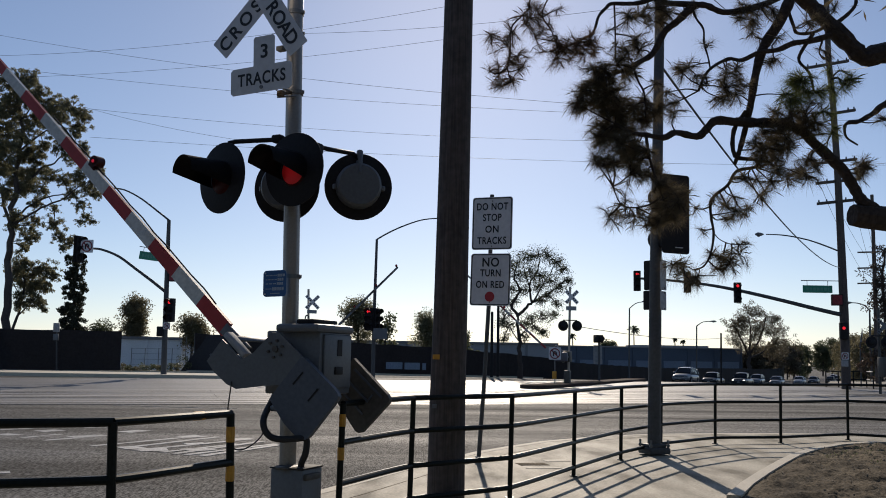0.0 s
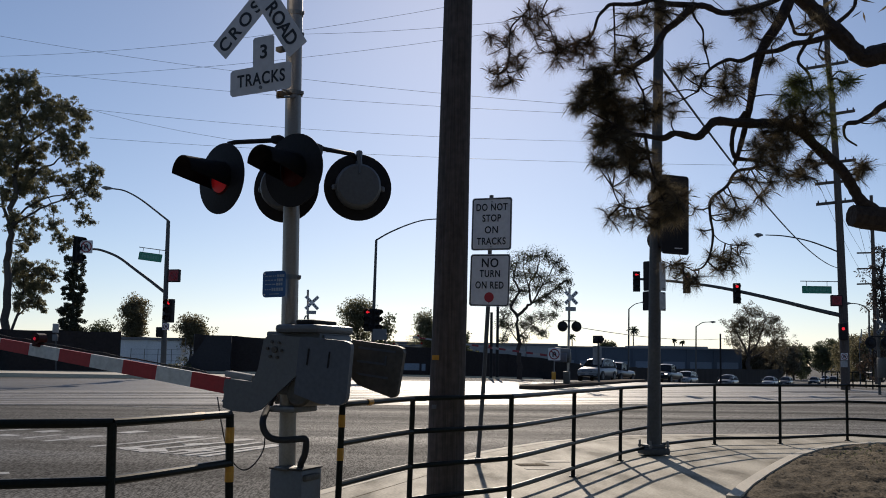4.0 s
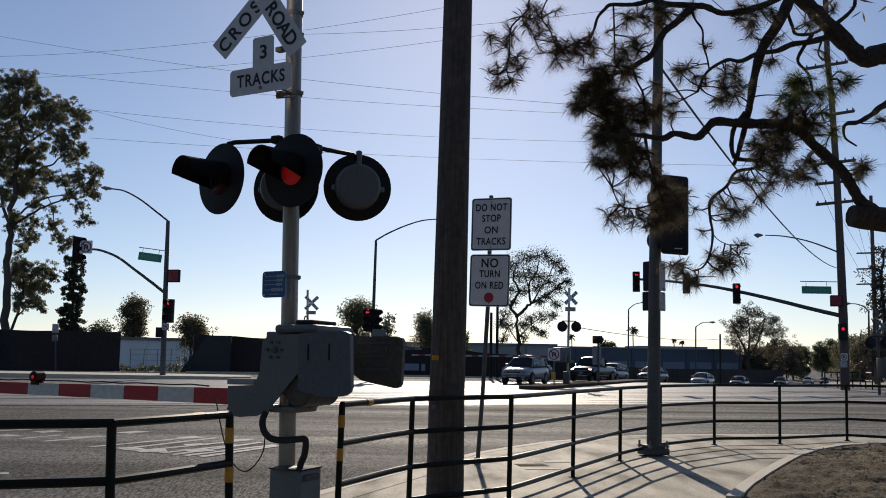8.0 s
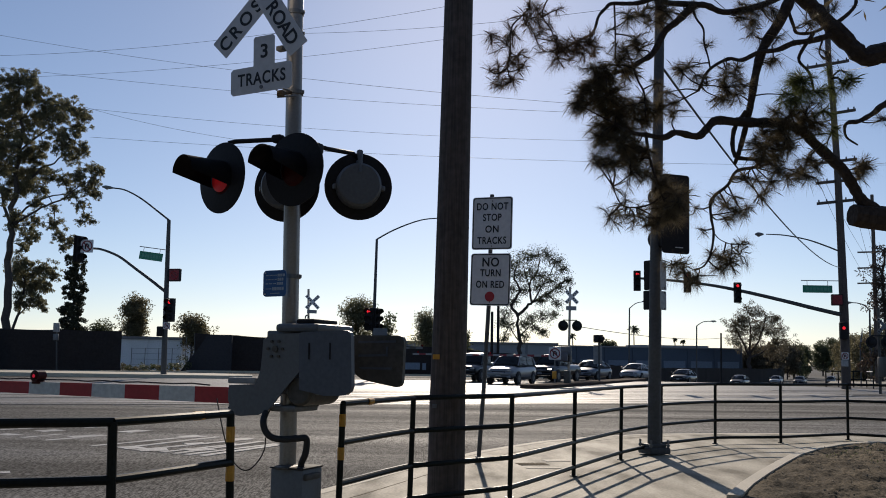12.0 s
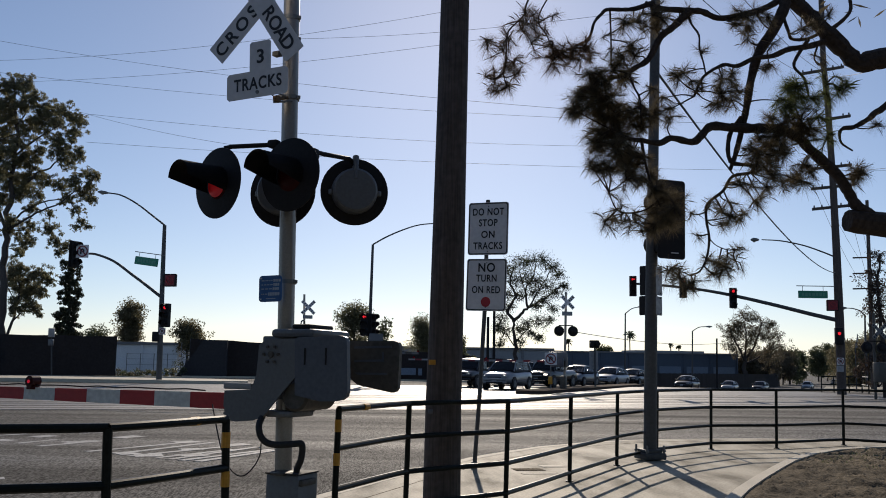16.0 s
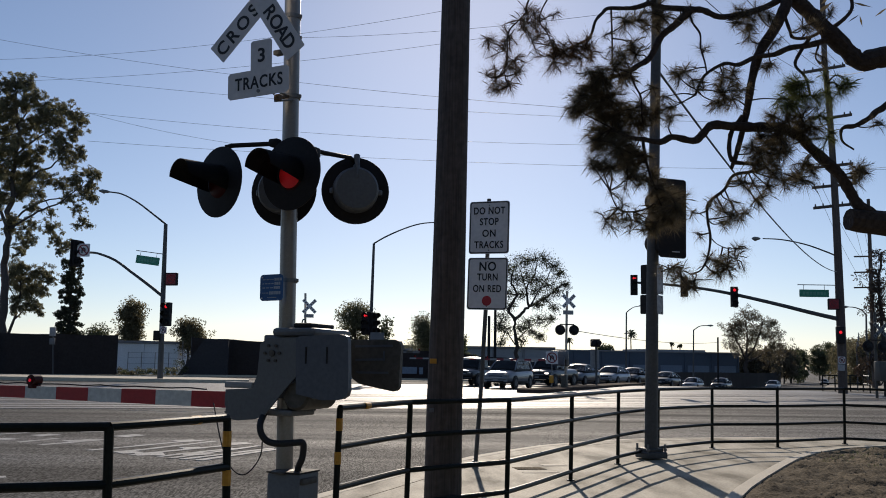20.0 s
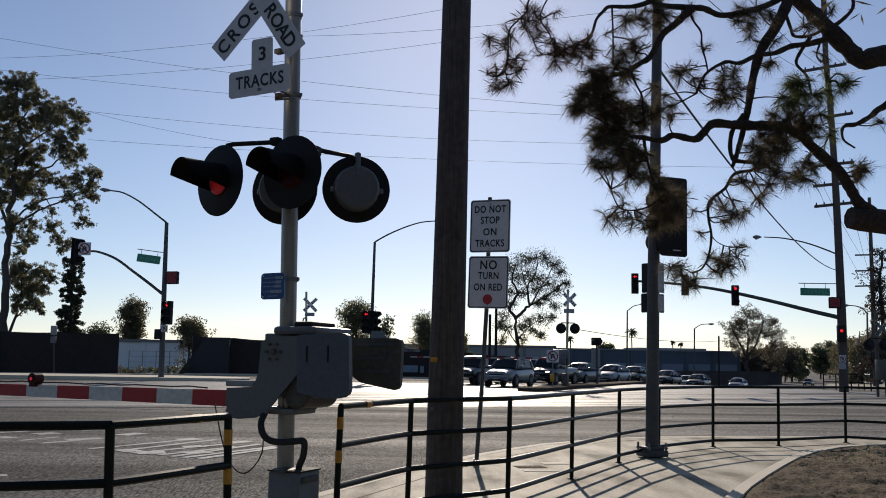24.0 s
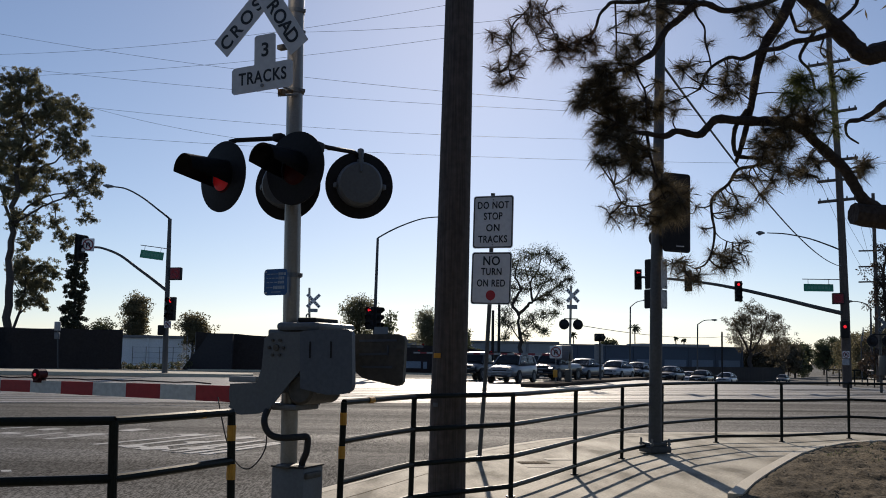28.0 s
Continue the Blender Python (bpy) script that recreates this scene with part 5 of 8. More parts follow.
def far_lamps(ob, centre, gap, turn, r=0.3):
    for sx in (-1, 1):
        m = facing(Vector(centre) + Vector((gap * sx / 2 * math.cos(radians(turn)), gap * sx / 2 * math.sin(radians(turn)), 0)), turn)
        bm = bmesh.new()
        plate(bm, ring(20, r), m, 0.02)
        back = part("lamp_background", bm, BLACK, ob, "round black lamp background")
        bm = bmesh.new()
        tube(bm, [m @ Vector((0, 0, 0)), m @ Vector((0, 0, 0.1)), m @ Vector((0, 0, 0.14))], [0.17, 0.16, 0.1], 14)
        part("lamp_housing", bm, BLACK, back)
    bm = bmesh.new()
    c = Vector(centre) + Vector((0, 0, r + 0.02))
    w = Vector((math.cos(radians(turn)), math.sin(radians(turn)), 0))
    tube(bm, [c - w * gap / 2, c + w * gap / 2], 0.03, 8)
    part("lamp_arm", bm, BLACK, ob)


fm = crossbuck_mast((7.283, 53.600, 0.109), (7.387, 53.600, 5.709), "far railway crossing mast on the median with twin lamps")
far_crossbuck(fm, (7.442, 53.300, 5.101), 10, 0.50, 0.21)
bm = bmesh.new()
plate(bm, rounded(0.62, 0.24, 0.02), facing((7.409, 53.300, 4.451), 10), 0.005)
part("track_plate", bm, GREY_WALL, fm)
far_lamps(fm, (7.357, 53.400, 3.452), 0.82, 8)
bm = bmesh.new()
box(bm, Vector((7.166, 53.200, 1.700)), (0.42, 0.55, 0.62), -23, 0.05)
part("gate_housing", bm, DARK_IRON, fm)
bm = bmesh.new()
box(bm, Vector((6.748, 52.700, 1.670)), (0.75, 0.2, 0.5), -23, 0.05)
part("counterweight", bm, COUNTERWEIGHT, fm)
bm = bmesh.new()
box(bm, Vector((7.200, 53.450, 0.50)), (0.34, 0.34, 0.80), -23, 0.04)
part("junction_box", bm, DARK_IRON, fm)
sg = thing("turn_ban_post", (6.314, 52.000, 0.076), "small post with a white turn ban sign on the median", "road sign")
bm = bmesh.new()
tube(bm, [(6.314, 52.000, -0.017), (6.312, 52.000, 2.288)], 0.03, 8)
part("post", bm, STEEL, sg)
no_turn_sign(sg, (6.301, 51.900, 1.849), 0.74, 0)
bm = bmesh.new()
box(bm, Vector((6.270, 51.900, 0.666)), (0.24, 0.03, 0.42), 0, 0.02)
part("marker", bm, TAPE_YELLOW, sg, "orange reflective marker")

fm2 = crossbuck_mast(grounded((-8.203, 58.000, 0.349)), (-8.373, 58.000, 5.671), "far railway crossing mast with a pale crossbuck")
far_crossbuck(fm2, (-8.072, 57.800, 4.850), 15, 0.56, 0.2)
bm = bmesh.new()
plate(bm, rounded(0.6, 0.22, 0.02), facing((-8.089, 57.800, 4.253), 15), 0.005)
part("track_plate", bm, GREY_WALL, fm2)

# signal on the median with its head
ms = pole_thing("signal_pole", (10.141, 60.000, 0.051), [(10.141, 60.000, 0.051), (10.119, 60.000, 2.894)], [0.07, 0.06], "short signal post on the median", "traffic signal")
bm = bmesh.new()
box(bm, Vector((10.083, 60.000, 2.894)), (0.62, 0.3, 0.5), 0, 0.06)
part("signal_head", bm, BLACK, ms)
for k in (-1, 1):
    bm = bmesh.new()
    c = Vector((10.083, 60.000, 2.894)) + Vector((0.2 * k, -0.15, 0))
    tube(bm, [c, c + Vector((0, -0.3, 0))], 0.14, 12)
    part("visor", bm, BLACK, ms)
bm = bmesh.new()
plate(bm, rounded(0.6, 1.2, 0.05), facing((10.075, 60.200, 1.883), 12), 0.01)
part("sign_plate", bm, GREY_WALL, ms, "pale back of a sign")

# wooden pole on the far corner with signal arm, lamp arm, cross-arms
rp = thing("utility_pole", grounded((23.740, 55.000, 0.021)), "tall dark wooden pole with cross-arms, lamp and signal arm", "utility pole")
bm = bmesh.new()
tube(bm, [grounded((23.769, 55.000, -0.110)), (23.796, 55.000, 4.322), (23.773, 55.000, 8.362), (23.705, 55.000, 13.165), (23.578, 55.000, 17.360), (23.399, 55.000, 20.196), (23.407, 55.000, 24.519)], [0.27, 0.26, 0.23, 0.20, 0.18, 0.17, 0.16], 14)
part("shaft", bm, POLEWOOD, rp)
for a, b in (((21.912, 54.800, 19.361), (24.813, 55.400, 20.065)), ((23.054, 54.800, 16.488), (25.115, 55.400, 16.964)), ((22.272, 54.800, 13.448), (25.069, 55.400, 13.898)), ((22.300, 54.800, 12.241), (25.229, 55.400, 12.679)), ((22.328, 54.800, 11.006), (24.906, 55.400, 11.388))):
    a, b = Vector(a), Vector(b)
    bm = bmesh.new()
    box(bm, (a + b) / 2, ((b - a).length, 0.14, 0.17), Matrix((tuple((b - a).normalized()), (0, 1, 0), (0, 0, 1))).transposed(), 0.01)
    ca = part("cross_arm", bm, POLEWOOD, rp)
    for k in (0.05, 0.25, 0.75, 0.95):
        bm = bmesh.new()
        q = a + (b - a) * k + Vector((0, 0, 0.06))
        tube(bm, [q, q + Vector((0, 0, 0.06)), q + Vector((0, 0, 0.16))], [0.03, 0.05, 0.035], 8)
        part("insulator", bm, WIRE, ca)
arm_of(rp, [(23.698, 55.000, 8.158), (22.966, 55.000, 8.452), (21.798, 55.000, 8.843), (20.454, 55.000, 9.095), (19.307, 55.000, 9.146)], [0.045, 0.045, 0.04, 0.038, 0.03], "lamp_arm")
street_lamp_head(rp, (18.902, 55.000, 9.139), (-1, 0, 0), 0.5)
arm_of(rp, [(23.731, 55.000, 4.388), (22.004, 55.000, 4.763), (20.009, 55.000, 5.235), (17.675, 55.000, 5.737), (15.669, 55.000, 6.077), (13.323, 55.000, 6.311), (11.645, 55.000, 6.386)], [0.13, 0.12, 0.11, 0.10, 0.085, 0.075, 0.07], "signal_arm")
signal_head(rp, (17.443, 54.700, 5.611), -5, 0, 0.115)
signal_head(rp, (14.484, 54.700, 6.169), -5, 0, 0.115, arrow=True)
signal_head(rp, (11.513, 54.700, 6.224), -5, 0, 0.115, arrow=True)
street_name(rp, (22.154, 54.700, 5.883), 1.75, 0.44, 0)
ban_box(rp, (23.258, 54.600, 5.258), -14, 0.66)
m = facing((23.558, 54.600, 3.440), 0)
bm = bmesh.new()
box(bm, Vector((23.558, 54.600, 3.440)), (0.44, 0.3, 1.0), 0, 0.04)
sh = part("pedestrian_head", bm, BLACK, rp)
bm = bmesh.new()
plate(bm, ring(16, 0.09), facing((23.511, 54.400, 3.598), 0), 0.02)
part("lit_lens", bm, RED_BRIGHT, sh, "lit red lens")
no_turn_sign(rp, (23.596, 54.600, 1.976), 0.46, 2)
bm = bmesh.new()
plate(bm, rounded(0.42, 0.36, 0.03), facing((23.564, 54.600, 1.549), 2), 0.01)
part("sign_plate", bm, PALE_METAL, rp, "small grey sign")

# farther utility poles along the street
for foot, top, arms, d in (((34.982, 75.000, 0.349), (35.078, 75.000, 15.351), (450, 478, 505), 75),):
    foot = grounded(foot)
    up = thing("utility_pole", foot, "distant wooden utility pole with cross-arms", "utility pole", "far utility poles")
    bm = bmesh.new()
    tube(bm, [foot, top], [0.2, 0.13], 10)
    part("shaft", bm, POLEWOOD, up)
    for a, b in (((33.649, 74.800, 10.551), (35.489, 75.000, 10.648)), ((33.601, 74.800, 9.261), (35.437, 75.000, 9.354)), ((33.554, 74.800, 8.022), (35.387, 75.000, 8.111))):
        bm = bmesh.new()
        tube(bm, [a, b], 0.07, 6)
        part("cross_arm", bm, POLEWOOD, up)
for pts, label in ((((22.056, 110.000, 0.852), (22.183, 110.000, 7.758), (22.992, 110.000, 8.372), (24.066, 110.000, 8.590)), "distant street lamp with curved arm"), (((31.318, 115.000, 0.604), (31.481, 115.000, 6.007), (32.328, 115.000, 6.507), (33.517, 115.000, 6.594)), "distant street lamp with curved arm")):
    sl = pole_thing("street_lamp", pts[0], [pts[0], pts[1]], [0.12, 0.08], label, "street lamp", POLE_PAINT, "far street lamps")
    arm_of(sl, pts[1:], [0.06, 0.05, 0.045], "lamp_arm")
    street_lamp_head(sl, pts[3], (1, 0, 0), 0.8)
sl = pole_thing("street_lamp", (39.102, 85.000, 0.703), [(39.102, 85.000, 0.703), (39.073, 85.000, 3.870), (39.122, 85.000, 6.445)], [0.13, 0.1, 0.07], "street lamp with a long curved arm by the far corner", "street lamp")
arm_of(sl, [(39.122, 85.000, 6.445), (38.674, 85.000, 6.904), (38.061, 85.000, 7.102), (37.441, 85.000, 7.144)], [0.06, 0.05, 0.045, 0.04], "lamp_arm")
street_lamp_head(sl, (37.234, 85.000, 7.141), (-1, 0, 0), 0.6)
bent = pole_thing("sign_post", (27.787, 62.000, 1.263), [(27.787, 62.000, 1.263), (27.809, 62.000, 2.828), (27.997, 62.000, 3.804)], [0.04, 0.035, 0.035], "leaning thin post with small signs", "road sign")
bm = bmesh.new()
plate(bm, rounded(0.26, 0.55, 0.03), facing((27.944, 61.900, 3.613), 55), 0.01)
part("sign_plate", bm, CABINET, bent)
bm = bmesh.new()
plate(bm, rounded(0.3, 0.3, 0.03), facing((27.850, 61.900, 3.126), 40), 0.01)
part("sign_plate", bm, CABINET, bent)
for pts in (((3.762, 70.000, 1.332), (3.772, 70.000, 5.050)), ((4.348, 72.000, 1.337), (4.357, 72.000, 5.686)), ((32.879, 110.000, 0.684), (32.967, 110.000, 4.986))):
    pole_thing("post", pts[0], list(pts), [0.12, 0.1], "thin dark post beside the fence", "post", BLACK, "thin posts")


# ---- wires ----
def wire(a, b, sag, r=0.009, n=16, label="thin dark overhead wire against the sky"):
    a, b = Vector(a), Vector(b)
    bm = bmesh.new()
    tube(bm, [a + (b - a) * k / n - Vector((0, 0, sag * 4 * (k / n) * (1 - k / n))) for k in range(n + 1)], r, 5)
    return solid("overhead_wire", bm, WIRE, label, "wire", "overhead wires")


for a, b, sag in (((-29.433, 55.000, 21.094), (7.795, 40.000, 12.618), 0.5), ((-29.271, 55.000, 18.953), (24.197, 45.000, 13.533), 0.8), ((-29.304, 55.000, 19.380), (0.271, 45.000, 19.138), 0.6), ((-30.792, 58.000, 18.898), (1.992, 45.000, 17.691), 0.5),
                  ((-20.347, 52.000, 15.402), (10.701, 55.000, 14.706), 0.4), ((-20.248, 52.000, 13.748), (29.447, 55.000, 13.531), 0.5), ((-23.857, 60.000, 17.659), (-10.456, 50.000, 13.127), 0.2), ((-9.752, 50.000, 19.311), (7.830, 40.000, 17.185), 0.3)):
    wire(a, b, sag)
for a, b, sag in (((22.222, 54.800, 19.366), (5.570, 20.000, 9.919), 0.3), ((23.380, 55.000, 19.626), (6.462, 20.000, 10.065), 0.3), ((24.741, 55.400, 19.992), (7.231, 20.000, 10.342), 0.3),
                  ((22.423, 55.000, 13.562), (34.286, 75.000, 10.445), 0.3), ((24.818, 55.000, 13.773), (35.303, 75.000, 10.599), 0.3), ((22.587, 55.000, 12.318), (33.874, 75.000, 9.285), 0.3), ((24.977, 55.000, 12.562), (35.299, 75.000, 9.352), 0.3), ((24.589, 55.000, 11.280), (35.110, 75.000, 8.061), 0.3),
                  ((22.475, 55.000, 19.398), (15.292, 30.000, 11.710), 0.3), ((24.632, 55.000, 19.859), (16.273, 30.000, 12.507), 0.3), ((23.649, 55.000, 13.512), (21.436, 40.000, 10.663), 0.2)):
    wire(a, b, sag, 0.011)
wire((3.582, 14.900, 6.285), (23.698, 55.000, 7.209), 0.73, 0.022, 24, "stout dark cable from the signal pole to the far pole")
wire((7.807, 53.600, 3.433), (35.188, 112.000, 4.669), 0.5, 0.02)


# ---- fences and buildings beyond the tracks ----
def screen_fence(points, h0, h1, label):
    """A chain-link fence hung with dark cloth: posts and bays; points on the ground."""
    fence = thing("screened_fence", points[0], label, "fence", "screened fences")
    rnd = random.Random(len(points))
    for i, (a, b) in enumerate(zip(points, points[1:])):
        a, b = Vector(a), Vector(b)
        n = max(1, int((b - a).length / 3.0))
        for k in range(n):
            p, q = grounded(a + (b - a) * k / n), grounded(a + (b - a) * (k + 1) / n)
            f0, f1 = [(i + (k + d) / n) / (len(points) - 1) for d in (0, 1)]
            za, zb = h0 + (h1 - h0) * f0, h0 + (h1 - h0) * f1
            bm = bmesh.new()
            cols = []
            side = (q - p).normalized().cross(Vector((0, 0, 1)))
            for j in range(6):
                t = j / 5
                base = p + (q - p) * t + side * 0.06 * math.sin(math.pi * t) * rnd.uniform(-1, 1)
                top = za + (zb - za) * t - 0.06 * math.sin(math.pi * t)
                cols.append([bm.verts.new(base + Vector((0, 0, z))) for z in (-0.1, top * 0.5, top)])
            for c0, c1 in zip(cols, cols[1:]):
                for z in (0, 1):
                    bm.faces.new((c0[z], c1[z], c1[z + 1], c0[z + 1]))
            bmesh.ops.solidify(bm, geom=bm.faces[:], thickness=0.02)
            part("screen_cloth", bm, SCREEN, fence, "dark woven privacy cloth")
            bm = bmesh.new()
            foot = p - side * 0.12
            tube(bm, [foot + Vector((0, 0, -0.2)), foot + Vector((0, 0, za - 0.04))], 0.04, 6)
            part("fence_post", bm, STEEL, fence)
    return fence


screen_fence([(-42.552, 72.000, -0.052), (-34.814, 74.000, -0.093), (-26.047, 76.000, -0.081)], 3.35, 3.3, "long dark cloth-covered fence beyond the tracks")
screen_fence([(-21.684, 82.000, -0.056), (-11.176, 84.000, 0.021), (-1.072, 86.000, 0.090), (6.332, 88.000, 0.117), (12.724, 92.000, 0.092)], 3.35, 2.0, "dark cloth-covered fence behind the street")
screen_fence([at(88, -30.5), at(120, -30.5), at(160, -30.5), at(215, -30.5), at(240, -30.7)], 2.0, 3.2, "low dark cloth-covered fence along the street")
for x, y, z, w in ((-4.25, 84.6, 0.80, 1.50), (-2.63, 84.9, 0.78, 1.42), (-1.55, 85.0, 0.75, 0.35)):
    banner = thing("fence_banner", (x, y, z), "pale blue blank banner hung on the dark fence", "banner", "banners on the fence")
    bm = bmesh.new()
    plate(bm, rounded(w, 0.62, 0.03), facing((x, y, z), 11), 0.02)
    part("sheet", bm, BANNER, banner)
    for k in (-1, 1):
        bm = bmesh.new()
        m = facing((x, y, z), 11)
        tube(bm, [m @ Vector((k * (w / 2 - 0.04), 0.27, -0.02)), m @ Vector((k * (w / 2 - 0.04), 0.36, -0.12))], 0.012, 6)
        part("tie", bm, WIRE, banner)
# heap of dark cloth over a sloping end
bm = bmesh.new()
m = facing((-21.415, 81.000, -0.135), 0)
plate(bm, [(-1.3, 0), (3.2, 0), (3.2, 3.4), (1.1, 3.4), (0.4, 2.3)], m, 0.3)
bmesh.ops.triangulate(bm, faces=[f for f in bm.faces if len(f.verts) > 4])
solid("cloth_screen", bm, SCREEN, "dark cloth sloping down at the fence end", "screen")


def long_building(name, a, b, depth, height, wall, roof, label, bays, window=None, ribs=True):
    """A long low hall: wall in panels, parapet, roof, bay strips; a and b on the ground along its front."""
    a, b = Vector(a), Vector(b)
    low = min(ground_height(a.x, a.y), ground_height(b.x, b.y))
    height += (a.z + b.z) / 2 - low
    a.z = b.z = low
    along = (b - a).normalized()
    back = Vector((-along.y, along.x, 0))
    turn = math.degrees(math.atan2(along.y, along.x))
    mid = (a + b) / 2
    length = (b - a).length
    ob = thing(name, (mid.x, mid.y, a.z), label, "building")
    bm = bmesh.new()
    box(bm, mid + back * depth / 2 + Vector((0, 0, height / 2 - 0.5)), (length, depth, height + 1.0), turn)
    part("wall", bm, wall, ob, smooth=False)
    bm = bmesh.new()
    box(bm, mid + back * depth / 2 + Vector((0, 0, height + 0.15)), (length + 0.5, depth + 0.5, 0.3), turn, 0.03)
    part("roof", bm, roof, ob, smooth=False)
    for k in range(bays + 1):
        p = a + along * length * k / bays
        bm = bmesh.new()
        box(bm, p - back * 0.08 + Vector((0, 0, height / 2)), (0.3, 0.16, height), turn)
        part("pilaster", bm, roof if ribs else wall, ob, smooth=False)
    if window:
        for k in range(bays):
            p = a + along * length * (k + 0.5) / bays
            bm = bmesh.new()
            box(bm, p - back * 0.03 + Vector((0, 0, height * window[0])), (length / bays * 0.8, 0.06, height * window[1]), turn, 0.02)
            part("wall_panel", bm, window[2], ob, smooth=False)
    return ob


PALE_BLUE = material("pale_blue_panel", (0.14, 0.18, 0.24), 0.6, 0.1, 0.2, 5.0, 0.4, 0.05)
hall = long_building("warehouse", (23.2, 202.0, 0.0), (67.5, 210.3, 0.0), 30, 4.55, BLUE_WALL, TAR_ROOF, "long low blue metal warehouse behind a fence", 7, (0.47, 0.28, PALE_BLUE), False)
bm = bmesh.new()
box(bm, Vector((53.5, 222.0, 5.05)), (17.0, 9.0, 0.8), 10, 0.03)
part("roof_parapet", bm, GREY_WALL, hall, "pale parapet on the roof", False)
long_building("warehouse", (-17.977, 135.000, -0.356), (16.635, 135.000, 0.159), 30, 3.8, GREY_WALL, TAR_ROOF, "long low grey warehouse behind the fence", 8)
long_building("shed", (-37.019, 105.000, -0.300), (-29.300, 105.000, -0.185), 20, 3.4, WHITE_WALL, TAR_ROOF, "low white shed seen through a gap in the fence", 2, ribs=False)
long_building("shed", (-34.787, 120.000, -0.437), (-26.108, 120.000, -0.307), 20, 3.3, GREY_WALL, TAR_ROOF, "low pale grey shed behind the fence", 3)
long_building("shed", (-59.752, 150.000, -1.148), (-51.167, 150.000, -1.020), 20, 5.4, GREY_WALL, TAR_ROOF, "distant low grey shed", 3)


# railing and crossing mast on the far corner
railing_run([(24.645, 60.000, 0.231), (25.441, 60.000, 0.243), (26.415, 60.000, 0.186), (27.246, 60.000, 0.162), (26.295, 57.000, 0.198)], (0.55, 1.05), 0.04, label="dark tubular railing on the far corner")
# dark iron and grey instead of aluminium and white, for a backlit silhouette
fm3 = crossbuck_mast(grounded((22.015, 47.000, 0.253)), (22.067, 47.000, 4.357), "railway crossing mast on the far corner", DARK_IRON)
far_crossbuck(fm3, (22.250, 46.800, 3.440), 5, 0.5, 0.18, CABINET)
far_lamps(fm3, (21.960, 46.800, 2.615), 0.8, 5)
bm = bmesh.new()
box(bm, Vector((22.306, 46.800, 1.382)), (0.7, 0.6, 1.0), 5, 0.05)
part("gate_housing", bm, DARK_IRON, fm3)


# gate arms beyond the tracks
def far_arm(mast, pivot, way, length, colours, thick=0.12, drop=0.4):
    """A striped arm that hangs a little below the pivot it turns about; built level."""
    hub = new("gate_arm")
    hub.parent = mast
    way = Vector(way).normalized()
    turn = Matrix((way, Vector((0, 0, 1)).cross(way), Vector((0, 0, 1)))).transposed().to_4x4()
    pivot = Vector(pivot) + Vector((0, 0, drop))
    rest = above(mast).inverted() @ Matrix.Translation(pivot) @ turn
    hub.matrix_basis = rest
    root = pivot - Vector((0, 0, drop))
    n = int(length / 0.4)
    for k in range(n):
        bm = bmesh.new()
        a, b = [root + way * (0.5 + 0.4 * (k + d)) for d in (0, 1)]
        box(bm, (a + b) / 2, (0.4, 0.05, thick - 0.0015 * k), turn.to_3x3())
        part("arm_section", bm, colours[k % 2], hub, smooth=False)
    bm = bmesh.new()
    box(bm, pivot - way * 0.3 - Vector((0, 0, 0.12)), (1.0, 0.25, 0.5), turn.to_3x3(), 0.05)
    part("counterweight", bm, CABINET, hub)
    for along in (0.42, 0.7, 0.96):
        bm = bmesh.new()
        c = root + way * (0.5 + length * along) + Vector((0, 0, thick / 2 + 0.06))
        tube(bm, [c - Vector((0, 0.08, 0)), c + Vector((0, 0.08, 0))], 0.07, 10)
        lamp = part("arm_lamp", bm, RED_DULL, hub, "small red gate lamp")
        bm = bmesh.new()
        tube(bm, [c - Vector((0, 0.081, 0)), c - Vector((0, 0.088, 0))], 0.016, 8)
        part("arm_bulb", bm, RED_BULB, lamp, "lit red bulb")
    return hub, rest


# shade of arms seen against the light is put in their dark colours
FAR_ARMS = [far_arm(fm, (6.562, 53.000, 1.72), (-0.97, 0.24, 0), 8.0, (SIGN_DARKRED, GREY_WALL)), far_arm(fm2, (-7.840, 57.500, 2.087), (0.97, -0.24, 0), 6.65, (DARK_IRON, CABINET), 0.14)]

stub = pole_thing("signal_box", (-29.945, 73.000, -0.051), [(-29.945, 73.000, -0.051), (-30.186, 73.000, 3.720)], [0.06, 0.05], "grey box on a post behind the fence", "cabinet")
bm = bmesh.new()
box(bm, Vector((-30.169, 73.000, 3.456)), (0.42, 0.3, 0.7), 0, 0.03)
part("box", bm, GREY_WALL, stub)
bm = bmesh.new()
box(bm, Vector((-30.166, 73.000, 2.707)), (0.36, 0.3, 0.5), 0, 0.03)
part("box", bm, CABINET, stub)


